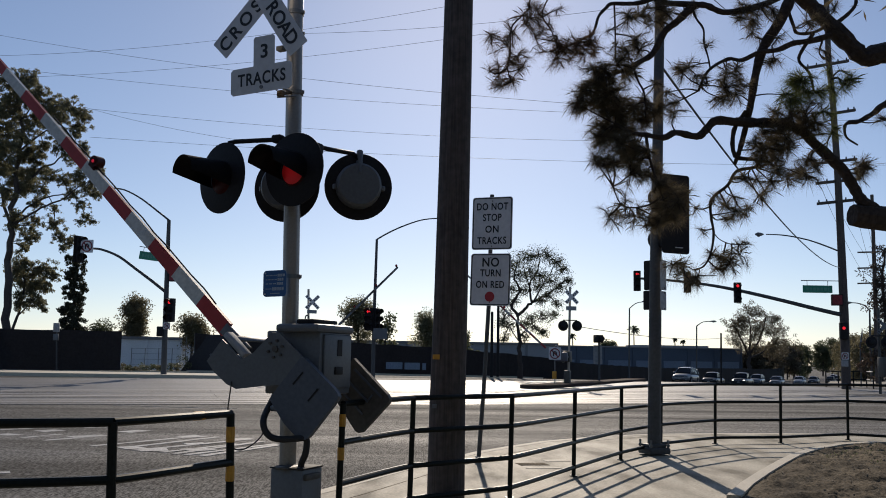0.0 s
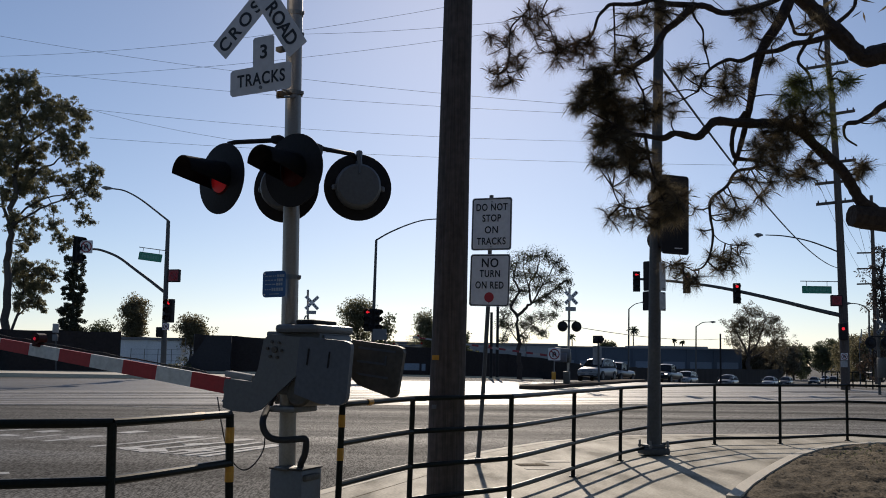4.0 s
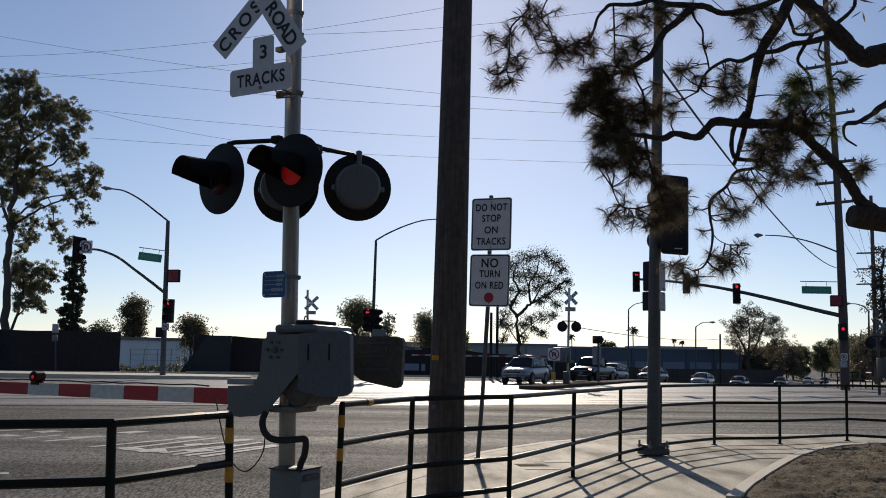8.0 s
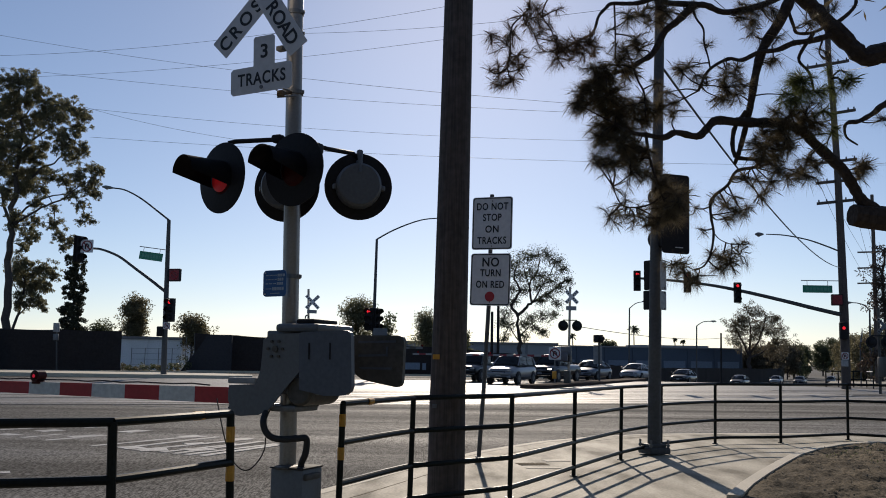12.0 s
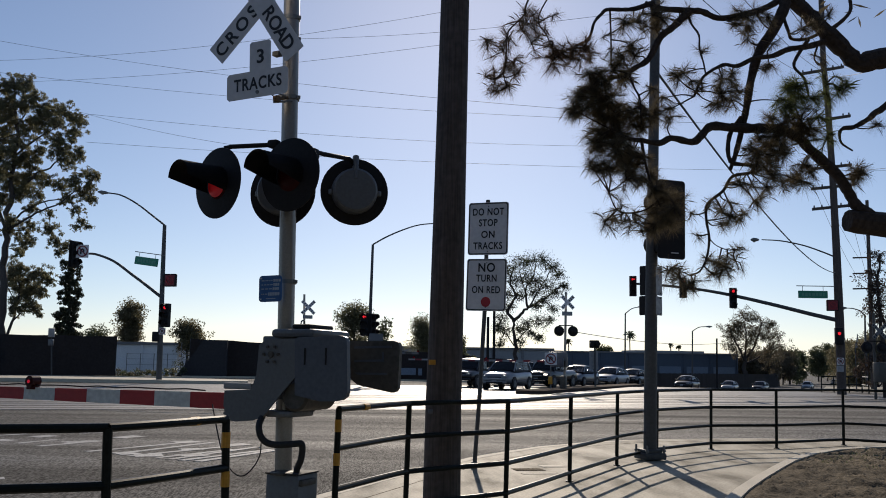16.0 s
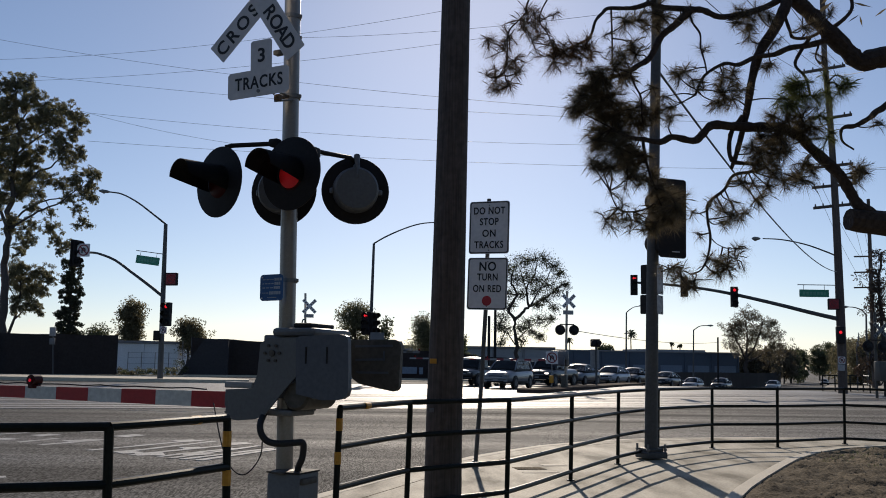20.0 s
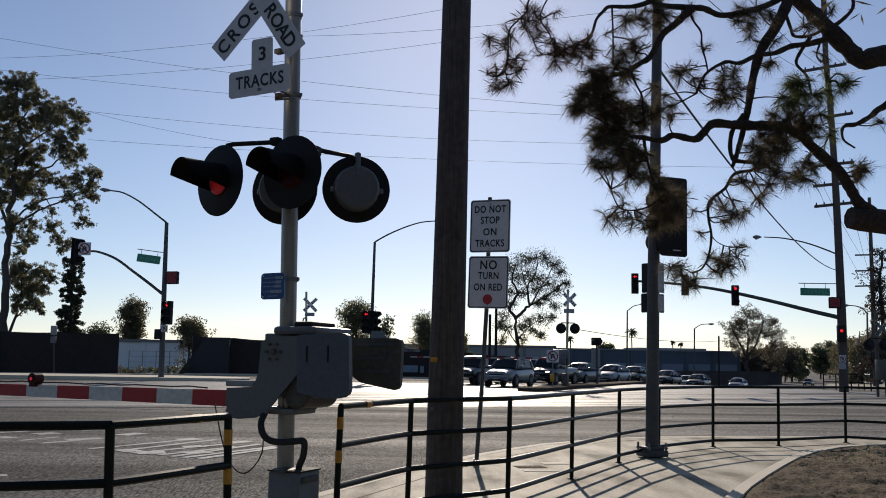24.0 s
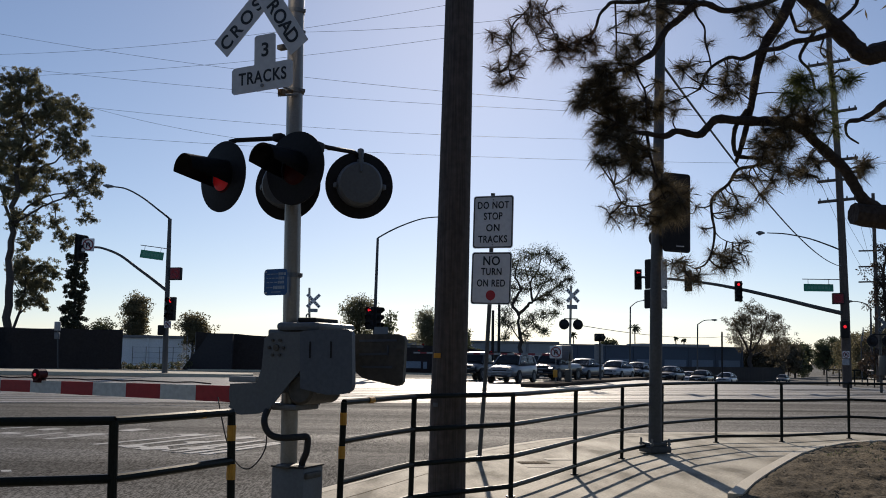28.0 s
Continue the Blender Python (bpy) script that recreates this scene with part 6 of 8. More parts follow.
# ---- trees ----
def leaf_mesh(name, clumps, per, size, mat, seed, parent, droop=0.0, slim=0.35):
    """Leaves as small folded blades scattered in clumps: (centre, radius)."""
    rnd = np.random.RandomState(seed)
    verts, faces = [], []
    for c, r in clumps:
        n = max(6, int(per * r ** 2))
        d = rnd.normal(size=(n, 3))
        d /= np.linalg.norm(d, axis=1)[:, None]
        rad = r * (0.35 + 0.65 * rnd.rand(n) ** 0.6)
        p = np.array(c) + d * rad[:, None] * np.array((1, 1, 0.8))
        way = rnd.normal(size=(n, 3))
        way[:, 2] -= droop
        way /= np.linalg.norm(way, axis=1)[:, None]
        side = np.cross(way, rnd.normal(size=(n, 3)))
        side /= np.linalg.norm(side, axis=1)[:, None] + 1e-6
        length = size * (0.6 + 0.8 * rnd.rand(n))
        for i in range(n):
            a, w = p[i], side[i] * length[i] * slim
            t = way[i] * length[i]
            k = len(verts)
            verts += [a, a + t * 0.5 + w, a + t, a + t * 0.5 - w]
            faces.append((k, k + 1, k + 2, k + 3))
    me = bpy.data.meshes.new(name)
    me.from_pydata([tuple(v) for v in verts], [], faces)
    me.materials.append(mat)
    me.transform(above(parent).inverted())
    ob = new(name, me)
    ob.parent = parent
    return tagged(ob, kind="stuff")


def branchy(base, height, spread, seed, trunk_r, levels=3, lean=(0, 0), first=0.35, count=6, up=0.6):
    """A trunk and limbs as tubes; returns the limbs' bmesh and their tips."""
    rnd = random.Random(seed)
    bm = bmesh.new()
    tips = []
    base = Vector(base)
    axis = [base + Vector((lean[0] * t * height + rnd.uniform(-1, 1) * 0.015 * height * (t > 0), lean[1] * t * height, (height - 0.55 * spread) * t)) for t in (0, 0.2, 0.4, 0.6, 0.8, 1.0)]
    tube(bm, axis, [trunk_r * (1 - 0.82 * t) for t in (0, 0.2, 0.4, 0.6, 0.8, 1.0)], 9)
    tips.append((axis[-1], 0.2))

    def grow(p, way, length, r, level):
        pts = [p]
        w = way.copy()
        for k in range(4):
            w = (w + Vector((rnd.uniform(-0.3, 0.3), rnd.uniform(-0.3, 0.3), rnd.uniform(-0.1, 0.3)))).normalized()
            pts.append(pts[-1] + w * length / 4)
        tube(bm, pts, [r * (1 - 0.2 * k) for k in range(5)], 6 if level else 7, False)
        tips.append((pts[-1], length))
        if level < levels - 1:
            for k in range(3):
                q = pts[rnd.choice((2, 3, 4))]
                a = (w + Vector((rnd.uniform(-1, 1), rnd.uniform(-1, 1), rnd.uniform(-0.3, 0.8)))).normalized()
                grow(q, a, length * rnd.uniform(0.45, 0.7), r * 0.45, level + 1)
        else:
            tips.append((pts[2], length))

    for k in range(count):
        t = first + (0.97 - first) * (k + rnd.random() * 0.6) / count
        i = min(4, int(t * 5))
        p = axis[i].lerp(axis[i + 1], t * 5 - i)
        a = 2.4 * k + rnd.random()
        way = Vector((math.cos(a), math.sin(a), up)).normalized()
        grow(p, way, 0.55 * spread * (1.25 - 0.5 * t) * rnd.uniform(0.7, 1.15), trunk_r * 0.45 * (1.1 - 0.6 * t), 0)
    return bm, tips


def broadleaf(base, height, spread, seed, label, mat=LEAF_DARK, bark=EUCA_BARK, trunk=None, per=60, size=0.22, clump=0.9, droop=0.3, levels=3, first=0.35, count=7, up=0.6, group="", keep=1.0, lean=(0, 0)):
    low = grounded(base)
    height += base[2] - low.z
    base = low
    ob = thing("tree", base, label, "tree", group)
    bm, tips = branchy(base, height, spread, seed, trunk or height * 0.022, levels, lean, first, count, up)
    part("trunk", bm, bark, ob)
    rnd = random.Random(seed + 7)
    clumps = []
    for p, l in tips:
        if rnd.random() > keep:
            continue
        for _ in range(2):
            q = p + Vector((rnd.gauss(0, 1), rnd.gauss(0, 1), rnd.gauss(0, 0.7))) * clump * 0.6
            clumps.append((tuple(q), clump * rnd.uniform(0.45, 1.0)))
    leaf_mesh("crown", clumps, per, size, mat, seed, ob, droop)
    return ob


def cypress(base, height, radius, seed, label):
    low = grounded(base)
    height += base[2] - low.z
    base = low
    ob = thing("tree", base, label, "tree")
    bm = bmesh.new()
    tube(bm, [base, base + Vector((0, 0, height * 0.5)), base + Vector((0, 0, height * 0.97))], [0.2, 0.12, 0.03], 8)
    part("trunk", bm, BARK, ob)
    rnd = random.Random(seed)
    clumps = []
    z = height * 0.06
    while z < height * 0.98:
        f = z / height
        r = radius * (1.0 - 0.42 * f)
        for k in range(13):
            a, out = rnd.uniform(0, 6.28), r * rnd.uniform(0.1, 0.95) ** 0.6
            clumps.append((tuple(base + Vector((math.cos(a) * out, math.sin(a) * out, z + rnd.uniform(-0.16, 0.16)))), r * rnd.uniform(0.17, 0.31)))
        z += height * 0.045
    leaf_mesh("crown", clumps, 1500, 0.13, CYPRESS_GREEN, seed, ob, 0.0, 0.45)
    return ob


def palm(base, height, r, seed):
    low = grounded(base)
    height += base[2] - low.z
    base = low
    ob = thing("palm", base, "distant slim palm tree with a round crown", "palm tree", "far palms")
    base = Vector(base)
    bm = bmesh.new()
    tube(bm, [base, base + Vector((0.1, 0, height * 0.5)), base + Vector((0, 0, height))], [0.2, 0.16, 0.14], 8)
    part("trunk", bm, BARK, ob)
    rnd = random.Random(seed)
    bm = bmesh.new()
    for k in range(22):
        a, e = rnd.uniform(0, 6.28), rnd.uniform(-0.7, 1.2)
        w = Vector((math.cos(a) * math.cos(e), math.sin(a) * math.cos(e), math.sin(e)))
        tip = base + Vector((0, 0, height))
        tube(bm, [tip, tip + w * r * 0.6, tip + w * r + Vector((0, 0, -0.25 * r))], [0.06, 0.16, 0.02], 4)
    part("palm_crown", bm, LEAF_DARK, ob)


def built_tree(base, limbs, clouds, per, size, mat, bark, seed, label, group="", droop=1.0, twig_count=15, fine_r=0.32, spread=0.5):
    """A tree from its limbs (points, thickness) and leaf clumps (centre, radius)."""
    ob = thing("tree", grounded(base), label, "tree", group)
    rnd = random.Random(seed)
    for pts, r in limbs:
        bm = bmesh.new()
        line = smooth_line(pts, 4)
        n = len(line)
        line = [p + Vector((rnd.uniform(-1, 1), rnd.uniform(-1, 1), rnd.uniform(-0.5, 0.5))) * r * (0.55 if 0 < k < n - 1 else 0) for k, p in enumerate(line)]
        tube(bm, line, [r * (1 - 0.7 * k / n) for k in range(n)], 9)
        part("limb", bm, bark, ob)
    fine = []
    ends = [Vector(p) for pts, r in limbs for p in pts[1:]]
    twigs = bmesh.new()
    clouds = sorted(((Vector(c), r) for c, r in clouds), key=lambda e: min((p - e[0]).length for p in ends))
    for c, r in clouds:
        near = min(ends, key=lambda p: (p - c).length)
        ends.append(c)
        tube(twigs, [near, near.lerp(c, 0.6) + Vector((0, 0, 0.1 * r)), c], [0.05, 0.04, 0.03], 5, False)
        forks = [c]
        for _ in range(twig_count):
            q = c + Vector((rnd.gauss(0, 1), rnd.gauss(0, 1), rnd.gauss(0, 0.9))) * r * spread
            start = min(rnd.sample(forks, min(5, len(forks))), key=lambda p: (p - q).length)
            tube(twigs, [start, start.lerp(q, 0.5) + Vector((rnd.uniform(-0.1, 0.1), 0, 0.06)), q], [0.022, 0.016, 0.009], 4, False)
            forks.append(q)
            fine.append((tuple(q), r * fine_r * rnd.uniform(0.7, 1.3)))
    tagged(part("brushwood", twigs, bark, ob), kind="stuff")
    leaf_mesh("crown", fine, per, size, mat, seed, ob, droop, 0.22)
    return ob


# leaf clumps of the tall eucalyptus, from its top down: centre, radius
TOP_CLUMPS = [((-40.4, 85.4, 27.3), 0.88), ((-40.0, 86.9, 27.3), 1.00), ((-41.3, 85.3, 26.5), 0.83), ((-38.4, 85.5, 25.8), 0.83), ((-37.8, 85.8, 24.7), 0.73), ((-41.0, 85.8, 25.2), 1.20), ((-39.6, 85.7, 24.7), 0.94), ((-37.6, 87.3, 25.3), 0.74), ((-35.4, 85.0, 24.6), 0.78), ((-34.0, 84.5, 24.0), 0.67), ((-34.6, 87.3, 23.9), 0.53), ((-35.0, 87.1, 23.0), 0.58), ((-36.8, 87.5, 24.1), 0.96), ((-37.4, 85.8, 23.4), 0.94), ((-39.4, 87.4, 23.5), 0.96), ((-41.3, 87.3, 23.4), 1.06), ((-41.5, 85.2, 23.9), 0.83), ((-43.9, 86.7, 25.4), 1.32), ((-43.8, 87.0, 22.7), 1.32)]
MIDDLE_CLUMPS = [((-41.9, 86.5, 21.9), 0.95), ((-39.6, 86.1, 21.8), 0.89), ((-36.3, 85.4, 21.8), 0.83), ((-35.1, 85.5, 21.4), 0.88), ((-33.8, 85.2, 20.5), 0.67), ((-35.5, 84.7, 20.3), 0.72), ((-38.0, 86.3, 21.0), 0.53), ((-39.9, 85.4, 20.3), 1.30), ((-39.3, 86.9, 20.1), 1.06), ((-40.6, 84.6, 19.2), 1.13), ((-35.4, 87.2, 20.0), 0.64), ((-38.8, 86.6, 18.6), 1.05), ((-40.9, 87.3, 18.2), 1.22), ((-33.7, 87.2, 19.0), 0.64), ((-32.9, 87.2, 18.7), 0.48), ((-33.0, 86.2, 17.6), 0.52), ((-33.6, 84.5, 17.7), 0.72), ((-36.0, 86.7, 17.8), 0.69), ((-36.7, 85.0, 17.7), 0.62), ((-42.8, 85.4, 19.0), 1.46)]
LOW_CLUMPS = [((-39.6, 86.4, 17.0), 1.05), ((-41.1, 86.1, 16.5), 0.94), ((-37.8, 85.8, 16.6), 0.63), ((-34.0, 87.1, 17.1), 0.74), ((-32.8, 86.3, 16.4), 0.47), ((-34.8, 85.6, 16.3), 0.63), ((-33.8, 85.4, 15.2), 0.52), ((-33.8, 86.9, 14.3), 0.42), ((-32.8, 85.9, 13.7), 0.31), ((-34.2, 86.7, 13.8), 0.32), ((-38.1, 85.6, 15.3), 0.57), ((-39.8, 85.3, 14.2), 0.52), ((-38.1, 86.1, 13.9), 0.52), ((-39.2, 86.8, 13.4), 0.74), ((-38.2, 85.2, 11.9), 0.67), ((-39.4, 86.7, 11.4), 0.53), ((-36.8, 87.0, 13.6), 0.64), ((-36.0, 86.7, 12.5), 0.63), ((-35.3, 86.8, 11.9), 0.58), ((-34.9, 84.8, 11.1), 0.31), ((-40.4, 86.3, 13.2), 0.47), ((-36.8, 86.9, 15.1), 0.42)]
built_tree((-40.1, 86.0, 0.0), [([grounded((-40.1, 86.0, 0.0)), (-40.22, 86.0, 3.56), (-40.33, 86.0, 8.00), (-40.48, 86.0, 11.70), (-40.28, 86.0, 14.90), (-40.12, 86.0, 18.67), (-40.12, 86.0, 22.48), (-40.55, 86.0, 26.32)], 0.42),
            ([(-40.17, 86.0, 13.30), (-38.83, 85.6, 14.06), (-36.98, 85.4, 15.12), (-35.26, 85.2, 15.80), (-33.78, 85.0, 16.96)], 0.13), ([(-40.28, 86.0, 13.30), (-39.21, 86.3, 14.96), (-37.24, 86.5, 16.11), (-35.44, 86.6, 16.42)], 0.12),
            ([(-40.25, 86.0, 15.97), (-38.22, 86.5, 18.80), (-37.13, 87.0, 19.47), (-35.37, 87.0, 21.42)], 0.13), ([(-40.13, 86.0, 20.30), (-38.35, 86.3, 22.03), (-36.17, 86.0, 23.36)], 0.11),
            ([(-40.35, 86.0, 12.76), (-41.66, 86.5, 16.04), (-43.32, 87.0, 19.38)], 0.18), ([(-40.26, 86.0, 23.02), (-39.15, 86.4, 25.35)], 0.09), ([(-40.48, 86.0, 11.70), (-38.73, 85.7, 11.95)], 0.06)],
           TOP_CLUMPS + MIDDLE_CLUMPS + LOW_CLUMPS, 1150, 0.16, LEAF, EUCA_BARK, 41, "tall eucalyptus with hanging leaf clumps and grey trunk", "eucalyptus trees", 1.2, 36, 0.29, 0.62)
built_tree((-41.3, 90.0, 0.0), [([grounded((-41.5, 90.0, 0.0)), (-41.33, 90.0, 3.67), (-40.92, 90.0, 5.58), (-40.63, 90.0, 7.78), (-40.67, 90.0, 9.98)], 0.17), ([(-40.99, 90.0, 5.04), (-39.81, 90.2, 6.43), (-38.55, 90.0, 7.81)], 0.08), ([(-40.77, 90.0, 6.68), (-41.76, 90.0, 8.31)], 0.07)],
           [((-40.5, 89.3, 9.9), 0.98), ((-41.4, 89.6, 9.3), 0.60), ((-39.5, 89.6, 9.0), 0.98), ((-38.3, 90.0, 9.5), 0.71), ((-37.6, 89.9, 8.9), 0.44), ((-40.6, 90.0, 7.8), 1.10), ((-39.4, 90.4, 7.7), 0.77), ((-38.1, 89.2, 7.9), 0.54), ((-40.8, 89.3, 6.4), 0.65), ((-39.5, 89.4, 6.5), 0.76), ((-38.7, 89.4, 6.1), 0.49), ((-38.1, 89.3, 5.6), 0.27), ((-41.3, 90.8, 8.7), 0.77)],
           1150, 0.16, LEAF, EUCA_BARK, 42, "smaller eucalyptus standing at the fence", "eucalyptus trees", 1.2, 36, 0.29, 0.62)
cypress((-34.892, 88.000, 0.714), 10.2, 1.5, 3, "dark columnar cypress behind the fence")
broadleaf((-36.184, 110.000, 0.644), 7.8, 1.7, 14, "olive-green street tree with upright crown", LEAF_OLIVE, EUCA_BARK, 0.2, 95, 0.2, 0.8, 0.2, 3, 0.4, 8, 1.1, "far street trees")
broadleaf((-28.078, 105.000, 0.776), 5.0, 1.8, 15, "low yellow-green tree behind the fence", LEAF_OLIVE, EUCA_BARK, 0.2, 95, 0.19, 0.8, 0.2, 3, 0.4, 7, 0.7, "far street trees")
broadleaf((-47.311, 130.000, 0.431), 5.6, 2.4, 16, "low dark distant tree behind the fence", LEAF_DARK, BARK, 0.25, 120, 0.22, 1.1, 0.2, 2, 0.4, 6, 0.5, "far street trees")
broadleaf((-9.384, 105.000, 1.055), 7.5, 2.0, 17, "round grey-green street tree behind the fence", LEAF, BARK, 0.25, 75, 0.18, 0.85, 0.2, 3, 0.45, 8, 0.6, "far street trees")
broadleaf((-6.577, 110.000, 1.085), 5.6, 1.1, 18, "small dark street tree behind the fence", LEAF_DARK, BARK, 0.2, 60, 0.3, 0.7, 0.2, 2, 0.45, 5, 0.6, "far street trees")
broadleaf((-1.668, 115.000, 1.146), 6.0, 2.0, 19, "round grey-green street tree behind the fence", LEAF, BARK, 0.22, 75, 0.18, 0.85, 0.2, 3, 0.45, 7, 0.6, "far street trees")
broadleaf((3.063, 118.000, 1.210), 3.7, 1.0, 20, "small dark street tree behind the fence", LEAF_DARK, BARK, 0.2, 60, 0.3, 0.6, 0.2, 2, 0.45, 5, 0.6, "far street trees")
UPPER_TWIGS = [((5.8, 76.9, 9.3), 0.61), ((6.6, 75.0, 9.6), 0.64), ((7.6, 76.0, 10.0), 0.60), ((8.5, 75.6, 10.0), 0.60), ((9.3, 75.6, 9.5), 0.55), ((9.8, 75.6, 8.8), 0.41), ((10.4, 76.4, 8.0), 0.37), ((9.7, 76.2, 7.5), 0.46), ((8.9, 75.7, 7.9), 0.64), ((8.0, 75.3, 8.3), 0.64), ((7.1, 75.6, 8.5), 0.64), ((6.1, 75.1, 8.3), 0.59), ((5.6, 76.1, 7.2), 0.56), ((6.7, 76.5, 7.2), 0.51), ((7.8, 75.7, 7.4), 0.51)]
LOWER_TWIGS = [((8.6, 75.0, 6.7), 0.55), ((9.3, 75.2, 6.0), 0.41), ((8.0, 75.7, 6.3), 0.37), ((8.3, 76.3, 5.1), 0.56), ((9.2, 76.7, 5.2), 0.33), ((7.3, 75.7, 4.9), 0.46), ((5.3, 76.7, 5.3), 0.51), ((5.5, 76.3, 4.2), 0.56), ((6.7, 75.8, 4.4), 0.46), ((7.6, 75.7, 4.0), 0.41), ((8.3, 76.0, 3.7), 0.32), ((5.8, 76.5, 6.3), 0.42), ((4.9, 75.8, 4.5), 0.37), ((5.1, 76.5, 3.2), 0.37), ((6.7, 75.9, 3.3), 0.42)]
built_tree((6.35, 76.0, 0.0), [([grounded((6.40, 76.0, 0.0)), (6.35, 76.0, 1.97), (6.25, 76.0, 3.71), (6.20, 76.0, 5.09)], 0.23), ([(6.20, 76.0, 5.00), (5.73, 76.0, 5.87), (6.33, 76.0, 7.08), (5.86, 76.0, 8.33), (6.18, 76.0, 9.50)], 0.14),
            ([(6.20, 76.0, 5.09), (6.89, 76.0, 5.79), (7.40, 76.0, 6.17), (8.74, 76.0, 6.98), (10.13, 76.0, 8.07)], 0.14), ([(7.35, 76.0, 6.13), (7.21, 76.5, 7.69), (7.86, 76.5, 8.88), (8.09, 76.5, 10.20)], 0.10), ([(7.28, 76.3, 7.21), (6.78, 76.0, 8.58), (6.64, 76.0, 9.74)], 0.06),
            ([(5.73, 76.0, 5.87), (5.18, 76.0, 6.23), (4.81, 76.0, 5.99)], 0.06), ([(7.40, 76.0, 6.17), (8.22, 75.5, 7.63), (8.91, 75.5, 8.80)], 0.07), ([(6.26, 76.0, 3.25), (7.36, 76.0, 4.42), (8.28, 76.0, 5.12)], 0.05), ([(6.26, 76.0, 3.02), (5.51, 76.0, 4.16), (5.05, 76.0, 4.84)], 0.05)],
           UPPER_TWIGS + LOWER_TWIGS, 46, 0.12, LEAF_DARK, BARK, 21, "sparse bare-limbed tree with thin leaves", "", 0.6, 60, 0.75, 0.6)
built_tree((66.76, 200.60, 1.35), [([grounded((66.11, 200.60, -0.46)), (66.06, 200.60, 2.43), (66.03, 200.60, 3.85)], 0.58), ([(65.85, 200.60, 3.75), (64.73, 200.60, 6.36), (63.41, 200.60, 8.64), (63.03, 200.60, 10.25)], 0.25), ([(66.14, 200.60, 3.86), (66.53, 200.60, 7.54), (66.19, 200.60, 11.00)], 0.25), ([(65.96, 200.60, 3.39), (68.18, 200.60, 6.42), (69.51, 200.60, 9.90), (69.76, 200.60, 11.52)], 0.25), ([(66.07, 200.60, 2.67), (68.85, 200.60, 3.90), (71.30, 200.60, 5.78), (72.58, 200.60, 6.95)], 0.20)],
           [((62.97, 200.60, 7.25), 2.04), ((62.80, 200.60, 9.32), 2.04), ((64.30, 200.60, 10.97), 2.38), ((66.90, 202.30, 12.25), 2.38), ((69.53, 202.30, 11.83), 2.55), ((70.99, 200.60, 10.38), 2.38), ((71.67, 198.90, 8.27), 2.21), ((72.24, 198.90, 5.99), 1.87), ((65.30, 200.60, 8.67), 2.55), ((68.03, 200.60, 9.18), 2.55), ((70.30, 200.60, 7.60), 2.21), ((63.73, 198.90, 5.63), 1.87), ((67.15, 200.60, 7.09), 1.87), ((70.75, 198.90, 4.37), 2.38), ((67.73, 200.60, 5.03), 1.53)],
           125, 0.27, LEAF_DUSTY, BARK, 22, "wide brownish street tree with open crown", "far street trees", 0.8, 22)
for foot, hgt, w, seed in (((73.0, 221.0, 0.0), 5.6, 2.8, 51), ((78.0, 224.0, 0.0), 6.2, 3.0, 52), ((90.9, 246.0, 0.0), 6.8, 3.4, 53)):
    broadleaf(foot, hgt, w, seed, "dark brownish tree behind the low fence", LEAF_DUSTY, BARK, 0.2, 55, 0.34, 1.5, 0.2, 2, 0.12, 14, 0.5, "far shrubs")
for foot, hgt, w, seed in (((96.134, 255.000, 1.512), 5.6, 3.0, 32), ((106.167, 275.000, 1.555), 6.0, 3.4, 31), ((134.582, 330.000, 1.684), 8.0, 4.4, 34), ((146.125, 350.000, 1.750), 10.0, 6.0, 33), ((44.4, 250.000, 1.5), 5.6, 2.6, 36)):
    broadleaf(foot, hgt, w, seed, "distant dark street tree beside the road", LEAF_DARK, BARK, 0.3, 60, 0.4, 1.2, 0.2, 2, 0.10, 18, 0.5, "far street trees")
for foot, hgt, w, seed in (((50.675, 112.000, 1.262), 4.0, 2.4, 37), ((51.968, 118.000, 1.372), 4.0, 2.0, 38), ((51.764, 110.000, 1.295), 5.0, 3.0, 40)):
    broadleaf(foot, hgt, w, seed, "yellow-green leafy tree behind the far corner", LEAF_OLIVE, BARK, 0.2, 130, 0.2, 1.0, 0.2, 2, 0.15, 14, 0.6, "far street trees")
built_tree((23.902, 50.000, 0.184), [([grounded((23.963, 50.000, 0.185)), (23.955, 50.000, 2.884), (23.776, 50.000, 5.921), (23.974, 50.000, 7.769)], 0.14), ([(23.965, 50.000, 1.680), (23.203, 50.000, 2.270)], 0.05)],
           [((23.905, 50.000, 7.583), 0.8), ((23.630, 50.000, 6.839), 0.6), ((23.786, 50.000, 6.166), 0.8), ((23.521, 50.000, 5.672), 0.6), ((23.873, 50.000, 5.311), 0.9), ((23.549, 50.000, 4.849), 0.6), ((23.837, 50.000, 4.457), 0.8), ((23.118, 50.000, 1.668), 0.8), ((22.625, 50.000, 1.420), 0.5), ((23.738, 50.000, 2.037), 0.8), ((24.096, 50.000, 4.097), 0.7)],
           420, 0.13, LEAF_BROWN, BARK, 43, "ragged green tree at the far corner")
palm((51.5, 250.000, 1.0), 9.1, 1.9, 1)
palm((35.1, 250.000, 1.4), 6.6, 1.25, 2)
palm((62.5, 250.000, 1.7), 5.8, 0.9, 3)
palm((65.2, 252.000, 1.7), 5.4, 0.9, 4)


